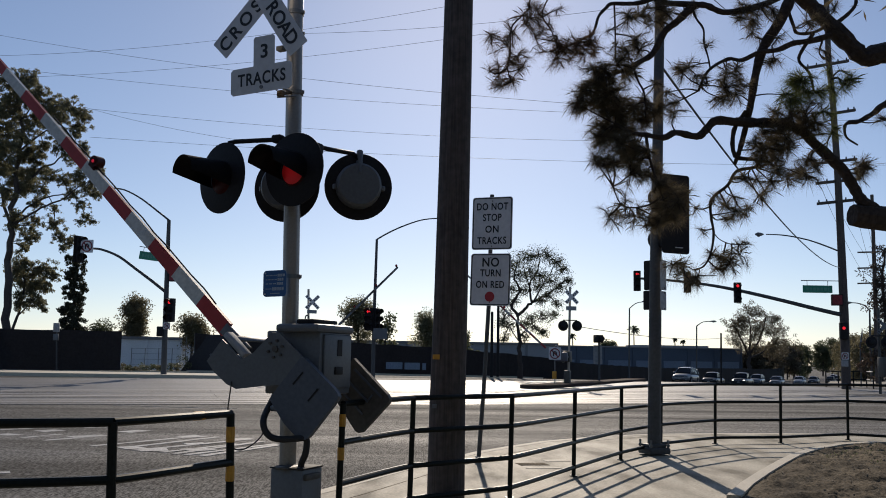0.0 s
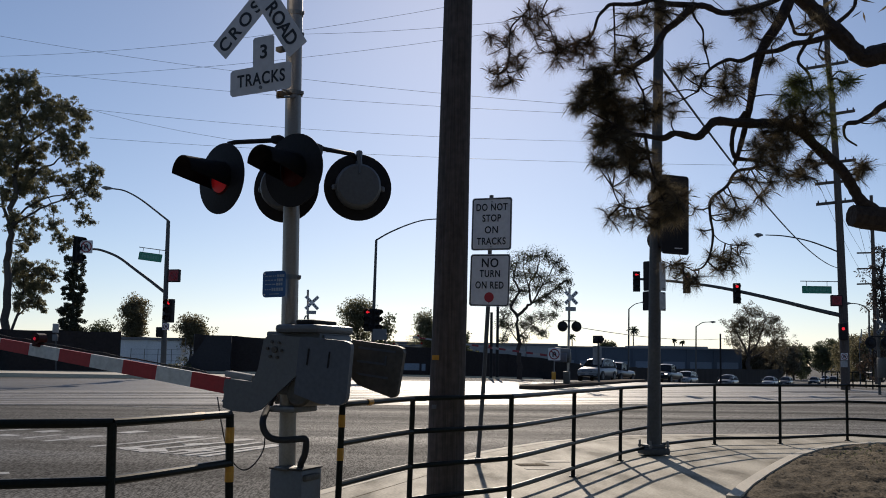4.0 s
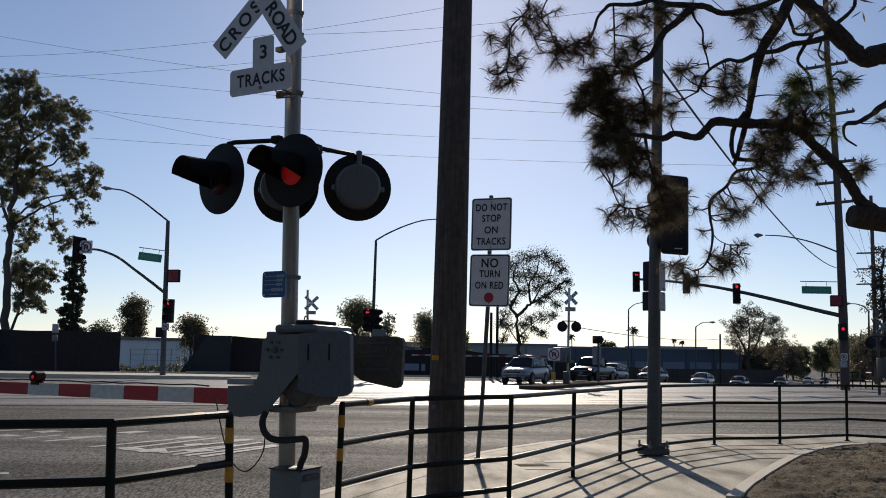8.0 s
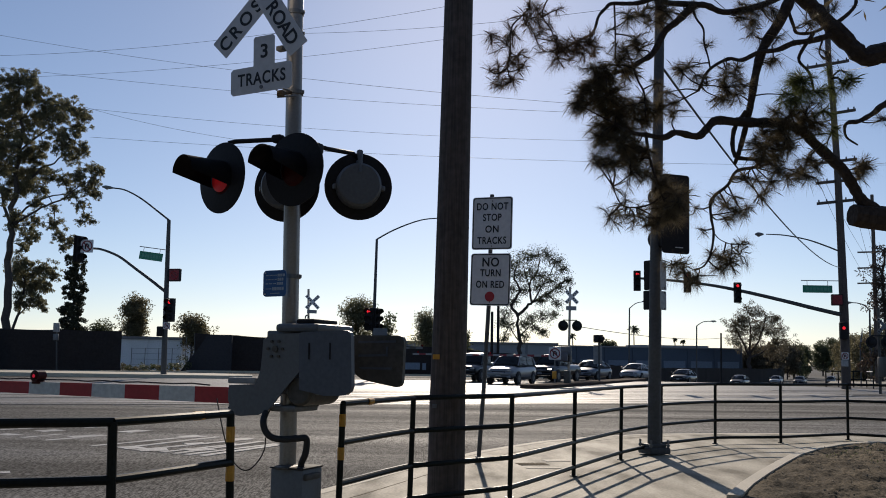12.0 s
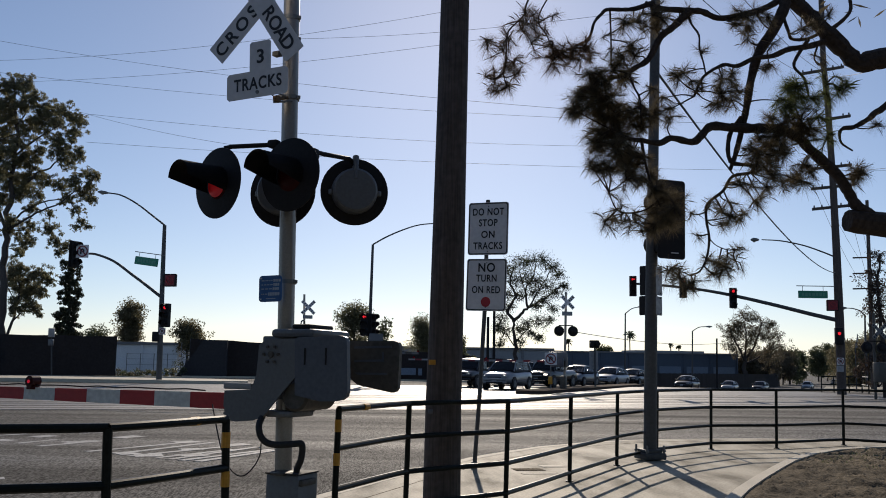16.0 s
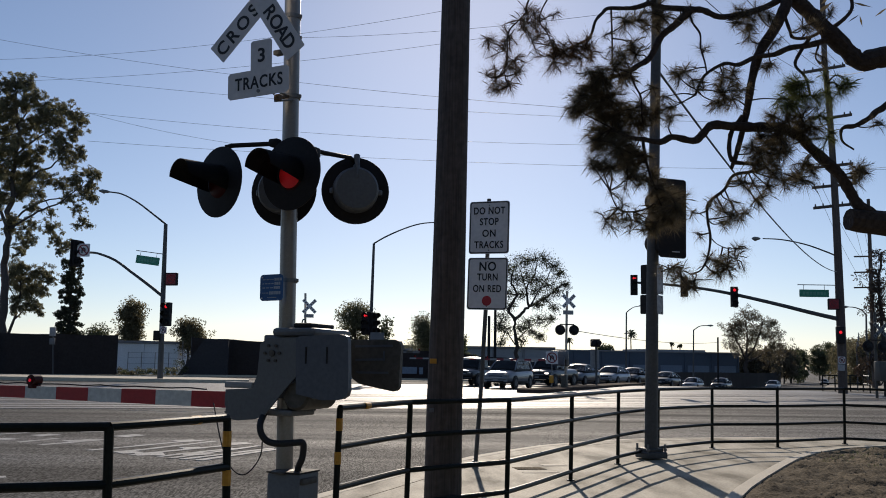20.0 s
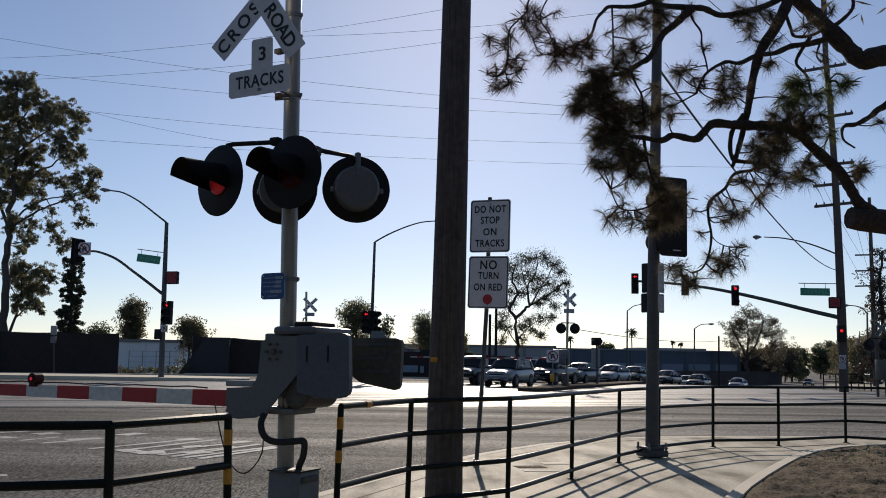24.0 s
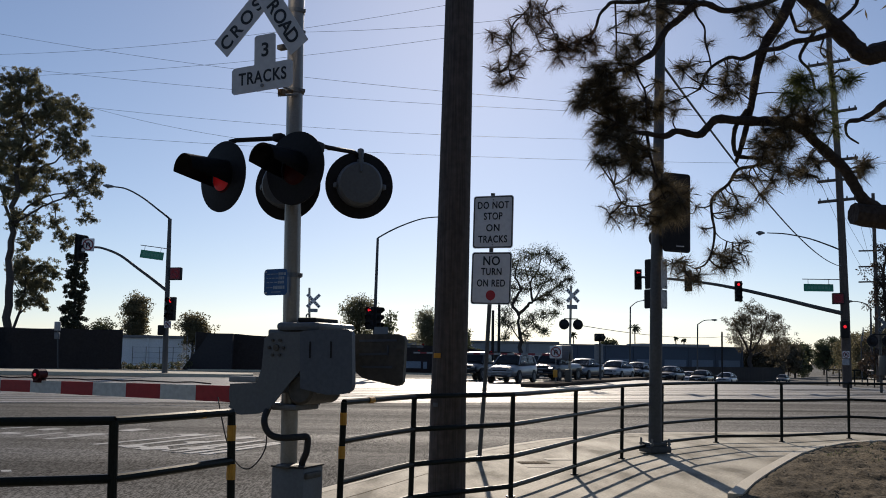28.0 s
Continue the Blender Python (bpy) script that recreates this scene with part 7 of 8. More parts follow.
# ---- the pine whose branches hang into view ----
pine = thing("pine_tree", (4.9, 7.0, 0.0), "rugged pine with crooked dark limbs and needle tufts", "tree")
bm = bmesh.new()
tube(bm, [(4.9, 7.0, -0.05), (4.85, 6.95, 1.0), (4.7, 6.9, 2.4), (4.5, 6.85, 3.6), (4.6, 6.9, 5.2), (4.4, 6.9, 7.0)], [0.34, 0.27, 0.24, 0.22, 0.17, 0.1], 14)
part("trunk", bm, BARK, pine, "thick furrowed trunk")


BOUGHS = []


def limb(pts, r0, r1):
    """A crooked limb through points, rounded by a spline."""
    pts = [Vector(p) for p in pts]
    line = []
    for i in range(len(pts) - 1):
        a, b = pts[i], pts[i + 1]
        pa = pts[i - 1] if i else a - (b - a)
        pb = pts[i + 2] if i + 2 < len(pts) else b + (b - a)
        for k in range(4):
            t = k / 4
            line.append(0.5 * (2 * a + (b - pa) * t + (2 * pa - 5 * a + 4 * b - pb) * t * t + (3 * a - pa - 3 * b + pb) * t ** 3))
    line.append(pts[-1])
    n = len(line) - 1
    bm = bmesh.new()
    rnd = random.Random(n)
    tube(bm, line, [(r0 + (r1 - r0) * k / n) * rnd.uniform(0.88, 1.12) for k in range(n + 1)], 9)
    part("limb", bm, BARK, pine)
    BOUGHS.extend(line[len(line) // 3:])


limb([(4.62, 6.9, 3.1), (3.664, 6.850, 3.788), (3.330, 6.800, 3.792), (3.167, 6.800, 3.759), (3.063, 6.800, 3.850), (2.947, 6.800, 3.972), (2.819, 6.800, 4.109), (2.715, 6.800, 4.219), (2.609, 6.800, 4.424)], 0.085, 0.05)
limb([(2.794, 6.800, 4.139), (2.607, 6.750, 4.259), (2.572, 6.700, 4.150), (2.478, 6.700, 3.959), (2.368, 6.700, 3.787), (2.303, 6.700, 3.573), (2.271, 6.720, 3.367), (2.239, 6.750, 3.194), (2.185, 6.740, 3.010), (2.140, 6.720, 2.900)], 0.052, 0.014)
limb([(2.951, 6.800, 3.937), (2.761, 6.750, 3.863), (2.592, 6.700, 3.821), (2.454, 6.650, 3.750), (2.309, 6.620, 3.720), (2.172, 6.600, 3.651), (2.069, 6.600, 3.658), (1.907, 6.550, 3.550), (1.821, 6.500, 3.386)], 0.024, 0.01)
limb([(4.72, 6.9, 2.3), (3.715, 6.900, 2.499), (3.436, 6.850, 2.513), (3.028, 6.800, 2.546)], 0.11, 0.088)
limb([(3.223, 6.820, 2.590), (3.111, 6.800, 2.649), (3.044, 6.800, 2.763), (2.977, 6.800, 2.878), (2.883, 6.800, 2.975), (2.760, 6.800, 3.089), (2.683, 6.780, 3.161), (2.513, 6.750, 3.220), (2.307, 6.700, 3.208), (2.142, 6.680, 3.209)], 0.042, 0.036)
limb([(2.158, 6.680, 3.205), (1.987, 6.650, 3.207), (1.903, 6.620, 3.130), (1.830, 6.600, 3.074), (1.679, 6.600, 3.101), (1.587, 6.580, 3.057), (1.450, 6.550, 3.068), (1.346, 6.500, 3.067), (1.225, 6.500, 3.131)], 0.034, 0.014)
limb([(4.6, 6.9, 2.75), (3.704, 6.950, 3.530), (3.358, 6.900, 3.421), (3.269, 6.900, 3.354), (3.151, 6.900, 3.286), (3.077, 6.900, 3.276), (3.042, 6.900, 3.244), (3.051, 6.900, 3.161), (3.135, 6.900, 3.101)], 0.03, 0.007)
limb([(2.232, 6.720, 3.298), (2.134, 6.700, 3.150), (2.132, 6.680, 2.954), (2.292, 6.700, 2.931), (2.282, 6.700, 2.876), (2.142, 6.680, 2.840), (2.064, 6.650, 2.728), (1.938, 6.620, 2.621), (1.922, 6.600, 2.498), (1.940, 6.600, 2.367), (1.917, 6.600, 2.224), (1.861, 6.580, 2.128), (1.780, 6.550, 2.095)], 0.018, 0.006)
limb([(2.585, 6.750, 4.241), (2.415, 6.700, 4.134), (2.227, 6.650, 4.059), (2.049, 6.620, 4.023), (1.919, 6.600, 4.065), (1.793, 6.600, 4.072), (1.622, 6.580, 4.074), (1.490, 6.550, 4.099)], 0.026, 0.02)
limb([(1.827, 6.600, 4.072), (1.708, 6.600, 3.945), (1.606, 6.580, 3.854), (1.510, 6.550, 3.679), (1.421, 6.520, 3.609), (1.306, 6.500, 3.537), (1.207, 6.500, 3.506)], 0.03, 0.014)
limb([(1.555, 6.560, 4.113), (1.419, 6.550, 4.059), (1.320, 6.550, 4.049), (1.208, 6.550, 4.047), (1.166, 6.550, 4.012), (1.107, 6.520, 3.935), (1.066, 6.500, 3.812), (0.976, 6.500, 3.751), (0.879, 6.480, 3.697), (0.794, 6.450, 3.618)], 0.018, 0.005)
limb([(1.229, 6.550, 4.048), (1.235, 6.550, 3.820), (1.234, 6.550, 3.603)], 0.007, 0.006)
limb([(0.696, 6.500, 4.264), (0.606, 6.500, 4.048), (0.598, 6.500, 3.984), (0.539, 6.480, 3.911), (0.468, 6.450, 3.814), (0.461, 6.450, 3.646), (0.442, 6.450, 3.520), (0.471, 6.450, 3.417)], 0.008, 0.004)
limb([(0.861, 6.500, 4.267), (0.697, 6.500, 3.964), (0.756, 6.480, 3.821), (0.795, 6.460, 3.697), (0.814, 6.450, 3.631)], 0.006, 0.004)
limb([(1.359, 6.520, 3.557), (1.390, 6.500, 3.446), (1.430, 6.500, 3.363), (1.437, 6.500, 3.217)], 0.009, 0.006)
limb([(1.583, 6.500, 2.644), (1.462, 6.500, 2.553), (1.337, 6.480, 2.523), (1.253, 6.460, 2.543), (1.212, 6.450, 2.609), (1.193, 6.450, 2.669)], 0.007, 0.004)
limb([(1.450, 6.550, 3.068), (1.465, 6.500, 2.887), (1.523, 6.500, 2.684), (1.582, 6.500, 2.542)], 0.012, 0.006)
limb([(1.814, 6.600, 4.042), (1.842, 6.600, 3.964), (1.894, 6.600, 3.883), (1.897, 6.600, 3.775), (1.918, 6.580, 3.666), (1.927, 6.560, 3.570)], 0.008, 0.006)
limb([(2.563, 6.700, 4.136), (2.569, 6.700, 4.053), (2.596, 6.700, 3.961), (2.632, 6.720, 3.908), (2.763, 6.750, 3.925), (2.897, 6.800, 4.003)], 0.012, 0.012)
limb([(2.763, 6.750, 3.916), (2.671, 6.720, 3.786), (2.630, 6.700, 3.687), (2.703, 6.700, 3.597), (2.733, 6.700, 3.463)], 0.016, 0.008)
limb([(2.919, 6.800, 4.016), (2.980, 6.800, 4.035), (3.073, 6.800, 4.113), (3.118, 6.800, 4.185), (3.110, 6.800, 4.297)], 0.018, 0.012)
limb([(1.940, 6.600, 2.367), (1.988, 6.600, 2.319), (2.062, 6.580, 2.285), (2.124, 6.560, 2.287)], 0.004, 0.003)
limb([(1.780, 6.550, 2.095), (1.681, 6.520, 2.135), (1.608, 6.500, 2.152)], 0.004, 0.003)
limb([(2.846, 6.780, 3.884), (2.805, 6.750, 3.763), (2.870, 6.750, 3.698), (2.883, 6.750, 3.567)], 0.008, 0.005)


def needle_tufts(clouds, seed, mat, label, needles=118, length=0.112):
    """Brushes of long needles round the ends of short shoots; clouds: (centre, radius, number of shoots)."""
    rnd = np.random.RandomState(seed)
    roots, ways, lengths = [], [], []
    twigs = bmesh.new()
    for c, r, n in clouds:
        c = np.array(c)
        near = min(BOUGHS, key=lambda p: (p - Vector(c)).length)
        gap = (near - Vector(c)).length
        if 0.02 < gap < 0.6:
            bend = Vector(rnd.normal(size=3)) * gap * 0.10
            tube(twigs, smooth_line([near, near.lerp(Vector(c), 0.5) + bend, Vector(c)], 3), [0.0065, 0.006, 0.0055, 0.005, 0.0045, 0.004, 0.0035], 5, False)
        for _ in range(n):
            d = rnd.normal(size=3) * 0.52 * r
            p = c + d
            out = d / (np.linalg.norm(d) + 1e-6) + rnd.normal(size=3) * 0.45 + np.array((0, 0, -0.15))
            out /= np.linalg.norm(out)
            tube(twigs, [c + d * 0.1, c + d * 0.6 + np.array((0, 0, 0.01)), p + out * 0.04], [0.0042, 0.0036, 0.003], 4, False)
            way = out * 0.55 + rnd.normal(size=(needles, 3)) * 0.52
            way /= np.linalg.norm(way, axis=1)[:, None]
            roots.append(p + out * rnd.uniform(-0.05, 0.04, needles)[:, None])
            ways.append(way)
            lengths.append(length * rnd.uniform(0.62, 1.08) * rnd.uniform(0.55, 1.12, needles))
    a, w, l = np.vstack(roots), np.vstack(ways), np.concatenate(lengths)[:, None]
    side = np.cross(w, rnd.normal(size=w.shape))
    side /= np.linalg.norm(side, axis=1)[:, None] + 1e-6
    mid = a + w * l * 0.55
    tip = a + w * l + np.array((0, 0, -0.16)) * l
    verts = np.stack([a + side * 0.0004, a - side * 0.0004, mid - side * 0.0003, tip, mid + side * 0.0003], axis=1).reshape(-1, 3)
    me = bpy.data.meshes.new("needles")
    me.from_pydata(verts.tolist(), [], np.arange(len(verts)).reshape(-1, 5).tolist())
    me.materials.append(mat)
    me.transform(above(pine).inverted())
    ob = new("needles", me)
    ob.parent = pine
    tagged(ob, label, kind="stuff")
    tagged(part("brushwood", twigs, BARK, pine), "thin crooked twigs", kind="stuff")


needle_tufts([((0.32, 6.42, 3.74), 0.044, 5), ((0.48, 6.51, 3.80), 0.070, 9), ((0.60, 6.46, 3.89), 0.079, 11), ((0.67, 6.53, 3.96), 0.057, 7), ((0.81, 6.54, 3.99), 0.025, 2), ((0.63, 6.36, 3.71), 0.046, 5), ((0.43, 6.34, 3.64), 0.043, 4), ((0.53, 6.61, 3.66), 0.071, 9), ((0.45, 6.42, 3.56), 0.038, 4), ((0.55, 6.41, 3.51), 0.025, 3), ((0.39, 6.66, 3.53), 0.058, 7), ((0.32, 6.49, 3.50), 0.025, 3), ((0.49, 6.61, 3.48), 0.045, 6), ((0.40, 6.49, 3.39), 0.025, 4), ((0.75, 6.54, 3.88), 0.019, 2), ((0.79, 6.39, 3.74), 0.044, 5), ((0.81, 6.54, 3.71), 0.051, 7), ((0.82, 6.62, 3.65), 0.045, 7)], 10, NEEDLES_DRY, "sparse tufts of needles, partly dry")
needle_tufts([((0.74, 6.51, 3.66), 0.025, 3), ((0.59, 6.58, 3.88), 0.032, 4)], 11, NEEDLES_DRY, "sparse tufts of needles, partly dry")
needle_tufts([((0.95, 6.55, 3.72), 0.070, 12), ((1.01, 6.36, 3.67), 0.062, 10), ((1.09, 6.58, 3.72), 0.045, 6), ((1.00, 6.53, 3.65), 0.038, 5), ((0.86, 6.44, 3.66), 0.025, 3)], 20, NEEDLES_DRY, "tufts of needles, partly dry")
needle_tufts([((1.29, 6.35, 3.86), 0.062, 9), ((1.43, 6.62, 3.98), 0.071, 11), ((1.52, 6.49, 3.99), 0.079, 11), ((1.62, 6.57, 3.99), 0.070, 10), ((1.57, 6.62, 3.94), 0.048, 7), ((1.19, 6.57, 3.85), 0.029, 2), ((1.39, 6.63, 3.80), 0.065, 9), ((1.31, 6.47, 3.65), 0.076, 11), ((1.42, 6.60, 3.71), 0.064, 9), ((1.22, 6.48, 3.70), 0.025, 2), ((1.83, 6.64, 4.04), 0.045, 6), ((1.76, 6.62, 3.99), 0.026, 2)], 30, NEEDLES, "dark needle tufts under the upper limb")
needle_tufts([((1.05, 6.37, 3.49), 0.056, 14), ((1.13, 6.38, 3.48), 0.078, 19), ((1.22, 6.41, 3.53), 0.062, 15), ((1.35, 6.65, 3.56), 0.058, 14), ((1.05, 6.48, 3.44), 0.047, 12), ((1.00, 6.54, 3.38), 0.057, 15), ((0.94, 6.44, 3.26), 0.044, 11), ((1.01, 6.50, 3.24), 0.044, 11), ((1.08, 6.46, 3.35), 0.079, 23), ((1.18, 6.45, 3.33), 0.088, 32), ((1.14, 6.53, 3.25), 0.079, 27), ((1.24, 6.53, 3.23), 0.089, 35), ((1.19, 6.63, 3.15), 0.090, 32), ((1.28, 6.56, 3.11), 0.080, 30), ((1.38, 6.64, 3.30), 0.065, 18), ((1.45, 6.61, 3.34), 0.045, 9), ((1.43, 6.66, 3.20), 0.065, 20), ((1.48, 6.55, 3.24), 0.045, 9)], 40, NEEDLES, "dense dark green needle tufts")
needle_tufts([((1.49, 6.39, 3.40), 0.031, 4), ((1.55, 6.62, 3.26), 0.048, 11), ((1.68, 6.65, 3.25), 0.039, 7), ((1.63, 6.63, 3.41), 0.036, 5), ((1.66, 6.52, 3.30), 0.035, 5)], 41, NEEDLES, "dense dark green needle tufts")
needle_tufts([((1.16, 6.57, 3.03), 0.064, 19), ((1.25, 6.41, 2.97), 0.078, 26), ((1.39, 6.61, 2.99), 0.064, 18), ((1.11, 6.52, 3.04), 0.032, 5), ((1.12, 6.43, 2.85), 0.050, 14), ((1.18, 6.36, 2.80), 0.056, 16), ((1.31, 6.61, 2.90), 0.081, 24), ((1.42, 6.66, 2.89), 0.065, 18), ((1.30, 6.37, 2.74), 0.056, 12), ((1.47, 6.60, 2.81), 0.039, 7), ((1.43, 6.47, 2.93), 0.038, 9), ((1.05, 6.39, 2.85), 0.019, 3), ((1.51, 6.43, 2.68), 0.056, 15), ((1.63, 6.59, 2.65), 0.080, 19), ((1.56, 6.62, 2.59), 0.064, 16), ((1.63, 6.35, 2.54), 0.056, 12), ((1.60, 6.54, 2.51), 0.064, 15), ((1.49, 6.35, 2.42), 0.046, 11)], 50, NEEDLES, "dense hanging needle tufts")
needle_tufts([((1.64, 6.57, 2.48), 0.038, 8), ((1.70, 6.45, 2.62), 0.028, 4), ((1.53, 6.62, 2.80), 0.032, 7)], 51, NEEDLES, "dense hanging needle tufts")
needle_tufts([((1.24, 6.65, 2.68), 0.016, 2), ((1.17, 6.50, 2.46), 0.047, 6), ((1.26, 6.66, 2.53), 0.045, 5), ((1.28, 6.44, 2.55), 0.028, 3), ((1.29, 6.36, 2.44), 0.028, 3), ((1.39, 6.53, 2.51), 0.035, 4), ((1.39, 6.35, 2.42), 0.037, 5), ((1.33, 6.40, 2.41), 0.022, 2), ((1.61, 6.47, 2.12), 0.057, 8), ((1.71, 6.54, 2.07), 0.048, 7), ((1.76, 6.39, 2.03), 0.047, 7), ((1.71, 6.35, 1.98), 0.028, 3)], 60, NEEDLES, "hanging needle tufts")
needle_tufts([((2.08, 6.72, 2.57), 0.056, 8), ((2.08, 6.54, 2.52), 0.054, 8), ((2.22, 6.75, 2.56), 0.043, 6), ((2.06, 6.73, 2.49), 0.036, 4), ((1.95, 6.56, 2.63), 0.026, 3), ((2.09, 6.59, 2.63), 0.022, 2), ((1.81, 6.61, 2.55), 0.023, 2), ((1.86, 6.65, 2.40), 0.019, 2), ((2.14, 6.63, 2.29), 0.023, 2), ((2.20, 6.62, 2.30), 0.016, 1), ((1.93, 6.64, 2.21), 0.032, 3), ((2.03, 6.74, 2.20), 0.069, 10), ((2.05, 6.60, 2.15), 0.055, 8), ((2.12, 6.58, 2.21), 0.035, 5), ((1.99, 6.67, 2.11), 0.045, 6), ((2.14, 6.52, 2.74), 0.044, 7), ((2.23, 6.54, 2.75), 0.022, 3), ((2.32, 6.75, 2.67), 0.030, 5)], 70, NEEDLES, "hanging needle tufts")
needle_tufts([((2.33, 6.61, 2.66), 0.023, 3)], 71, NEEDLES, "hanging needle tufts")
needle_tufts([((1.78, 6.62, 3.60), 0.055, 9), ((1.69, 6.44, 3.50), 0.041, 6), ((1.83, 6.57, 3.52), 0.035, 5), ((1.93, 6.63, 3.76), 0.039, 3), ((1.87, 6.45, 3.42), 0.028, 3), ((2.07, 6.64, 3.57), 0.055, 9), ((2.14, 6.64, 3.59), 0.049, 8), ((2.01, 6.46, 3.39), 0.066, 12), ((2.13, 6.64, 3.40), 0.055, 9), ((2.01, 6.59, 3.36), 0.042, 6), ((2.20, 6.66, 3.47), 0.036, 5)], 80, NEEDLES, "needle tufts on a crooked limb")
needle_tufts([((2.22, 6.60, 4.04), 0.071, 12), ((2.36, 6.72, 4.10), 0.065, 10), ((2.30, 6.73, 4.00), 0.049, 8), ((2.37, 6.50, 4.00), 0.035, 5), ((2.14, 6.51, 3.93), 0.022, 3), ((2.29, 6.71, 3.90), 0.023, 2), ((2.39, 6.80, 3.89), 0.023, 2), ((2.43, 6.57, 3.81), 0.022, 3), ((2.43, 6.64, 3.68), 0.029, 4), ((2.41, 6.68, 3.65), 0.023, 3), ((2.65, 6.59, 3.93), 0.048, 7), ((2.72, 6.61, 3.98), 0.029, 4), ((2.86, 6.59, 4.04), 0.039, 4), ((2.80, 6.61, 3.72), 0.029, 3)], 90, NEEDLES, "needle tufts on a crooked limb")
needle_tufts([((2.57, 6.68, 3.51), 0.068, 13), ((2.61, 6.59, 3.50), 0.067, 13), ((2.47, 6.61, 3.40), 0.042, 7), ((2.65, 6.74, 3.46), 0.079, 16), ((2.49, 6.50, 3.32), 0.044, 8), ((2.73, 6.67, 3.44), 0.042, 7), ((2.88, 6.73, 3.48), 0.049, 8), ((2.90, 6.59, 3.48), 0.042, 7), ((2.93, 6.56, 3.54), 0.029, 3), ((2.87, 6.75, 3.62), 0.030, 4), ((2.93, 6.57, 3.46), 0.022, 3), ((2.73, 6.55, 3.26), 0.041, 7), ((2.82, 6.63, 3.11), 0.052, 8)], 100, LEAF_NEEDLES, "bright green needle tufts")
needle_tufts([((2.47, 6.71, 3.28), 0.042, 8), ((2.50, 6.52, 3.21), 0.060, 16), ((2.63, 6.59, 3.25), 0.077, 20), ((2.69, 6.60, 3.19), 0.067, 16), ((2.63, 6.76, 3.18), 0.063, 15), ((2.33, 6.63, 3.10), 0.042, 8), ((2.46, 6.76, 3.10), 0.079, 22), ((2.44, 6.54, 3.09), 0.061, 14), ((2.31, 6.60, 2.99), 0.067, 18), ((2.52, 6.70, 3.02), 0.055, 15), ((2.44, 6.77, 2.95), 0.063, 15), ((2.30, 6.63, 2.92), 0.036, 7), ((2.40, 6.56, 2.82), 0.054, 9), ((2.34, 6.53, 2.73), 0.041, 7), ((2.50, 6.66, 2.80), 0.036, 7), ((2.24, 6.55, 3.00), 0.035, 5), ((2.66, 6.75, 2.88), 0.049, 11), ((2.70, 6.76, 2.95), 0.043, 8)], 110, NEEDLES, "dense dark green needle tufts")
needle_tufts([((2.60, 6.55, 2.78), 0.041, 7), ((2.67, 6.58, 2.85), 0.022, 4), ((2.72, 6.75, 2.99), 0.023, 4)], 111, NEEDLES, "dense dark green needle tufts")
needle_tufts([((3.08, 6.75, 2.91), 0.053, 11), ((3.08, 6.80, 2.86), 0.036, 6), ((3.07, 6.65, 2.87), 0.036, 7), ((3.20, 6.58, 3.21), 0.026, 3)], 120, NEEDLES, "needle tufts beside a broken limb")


# unseen, to dim the sky: the pine's further crown overhead, trees added behind
rnd = random.Random(8)
leaf_mesh("crown", [((4.5 + rnd.gauss(0, 2.6), 4.5 + rnd.gauss(0, 2.4), rnd.uniform(5.6, 8.5)), rnd.uniform(0.6, 1.1)) for _ in range(70)], 60, 0.2, NEEDLES, 5, pine, 0.6, 0.1)
for k, (x, y, hgt) in enumerate(((-16, -14, 11), (-7, -17, 13), (2, -14, 12), (10, -16, 13), (19, -10, 12), (24, -2, 11), (-24, -8, 12))):
    broadleaf((x, y, 0.0), hgt, 6.5, 60 + k, "unseen tree added behind the camera to dim the sky", LEAF_DARK, BARK, 0.3, 14, 0.6, 2.0, 0.2, 2, 0.2, 12, 0.5, "trees behind the corner")

rnd = random.Random(17)
for k in range(12):
    low = grounded((-27.4 + 0.52 * k, 80.2 + rnd.uniform(-0.8, 0.8), 0))
    tall = rnd.uniform(0.35, 0.7) + (0.9 if k > 9 else 0)
    shrub = thing("shrub", low, "tall dry weed in the gap of the fence" if k > 9 else "scrubby low bush in the gap of the fence", "bush", "scrubby bushes")
    leaf_mesh("leaves", [((low.x + rnd.gauss(0, 0.22), low.y + rnd.gauss(0, 0.22), low.z + tall * rnd.uniform(0.1, 0.9)), 0.24) for q in range(9)], 420, 0.12, LEAF_DARK if k % 3 else LEAF_OLIVE, 80 + k, shrub)
# plain wire fence across the gap
wire_fence = thing("wire_fence", grounded((-27.5, 83.0, 0)), "thin grey wire fence with slim posts", "fence")
for k in range(6):
    p = grounded((-27.5 + 1.2 * k, 83.0, 0))
    bm = bmesh.new()
    tube(bm, [p, p + Vector((0, 0, 2.0 if k != 4 else 3.0))], 0.035, 6)
    part("post", bm, STEEL, wire_fence)
for z in (0.5, 1.0, 1.5, 1.95):
    bm = bmesh.new()
    a, b = grounded((-27.5, 83.0, 0)), grounded((-21.5, 83.0, 0))
    tube(bm, [a + Vector((0, 0, z)), b + Vector((0, 0, z))], 0.012, 5)
    part("line_wire", bm, STEEL, wire_fence)


# dry weeds along the back of the bed
rnd = random.Random(31)
weeds = thing("weeds", (6.714, 15.158, 0.030), "patches of dry low weeds on bare earth", "weeds", "", "stuff")
leaf_mesh("blades", [(p, 0.13) for p in ((6.317, 14.824, 0.040), (6.840, 15.440, 0.040), (7.213, 15.685, 0.040), (6.087, 13.977, 0.040), (6.877, 14.734, 0.040), (6.601, 14.610, 0.040), (5.889, 14.263, 0.040), (6.240, 13.552, 0.040))], 2600, 0.05, LEAF_DARK, 77, weeds, -0.8, 0.12)


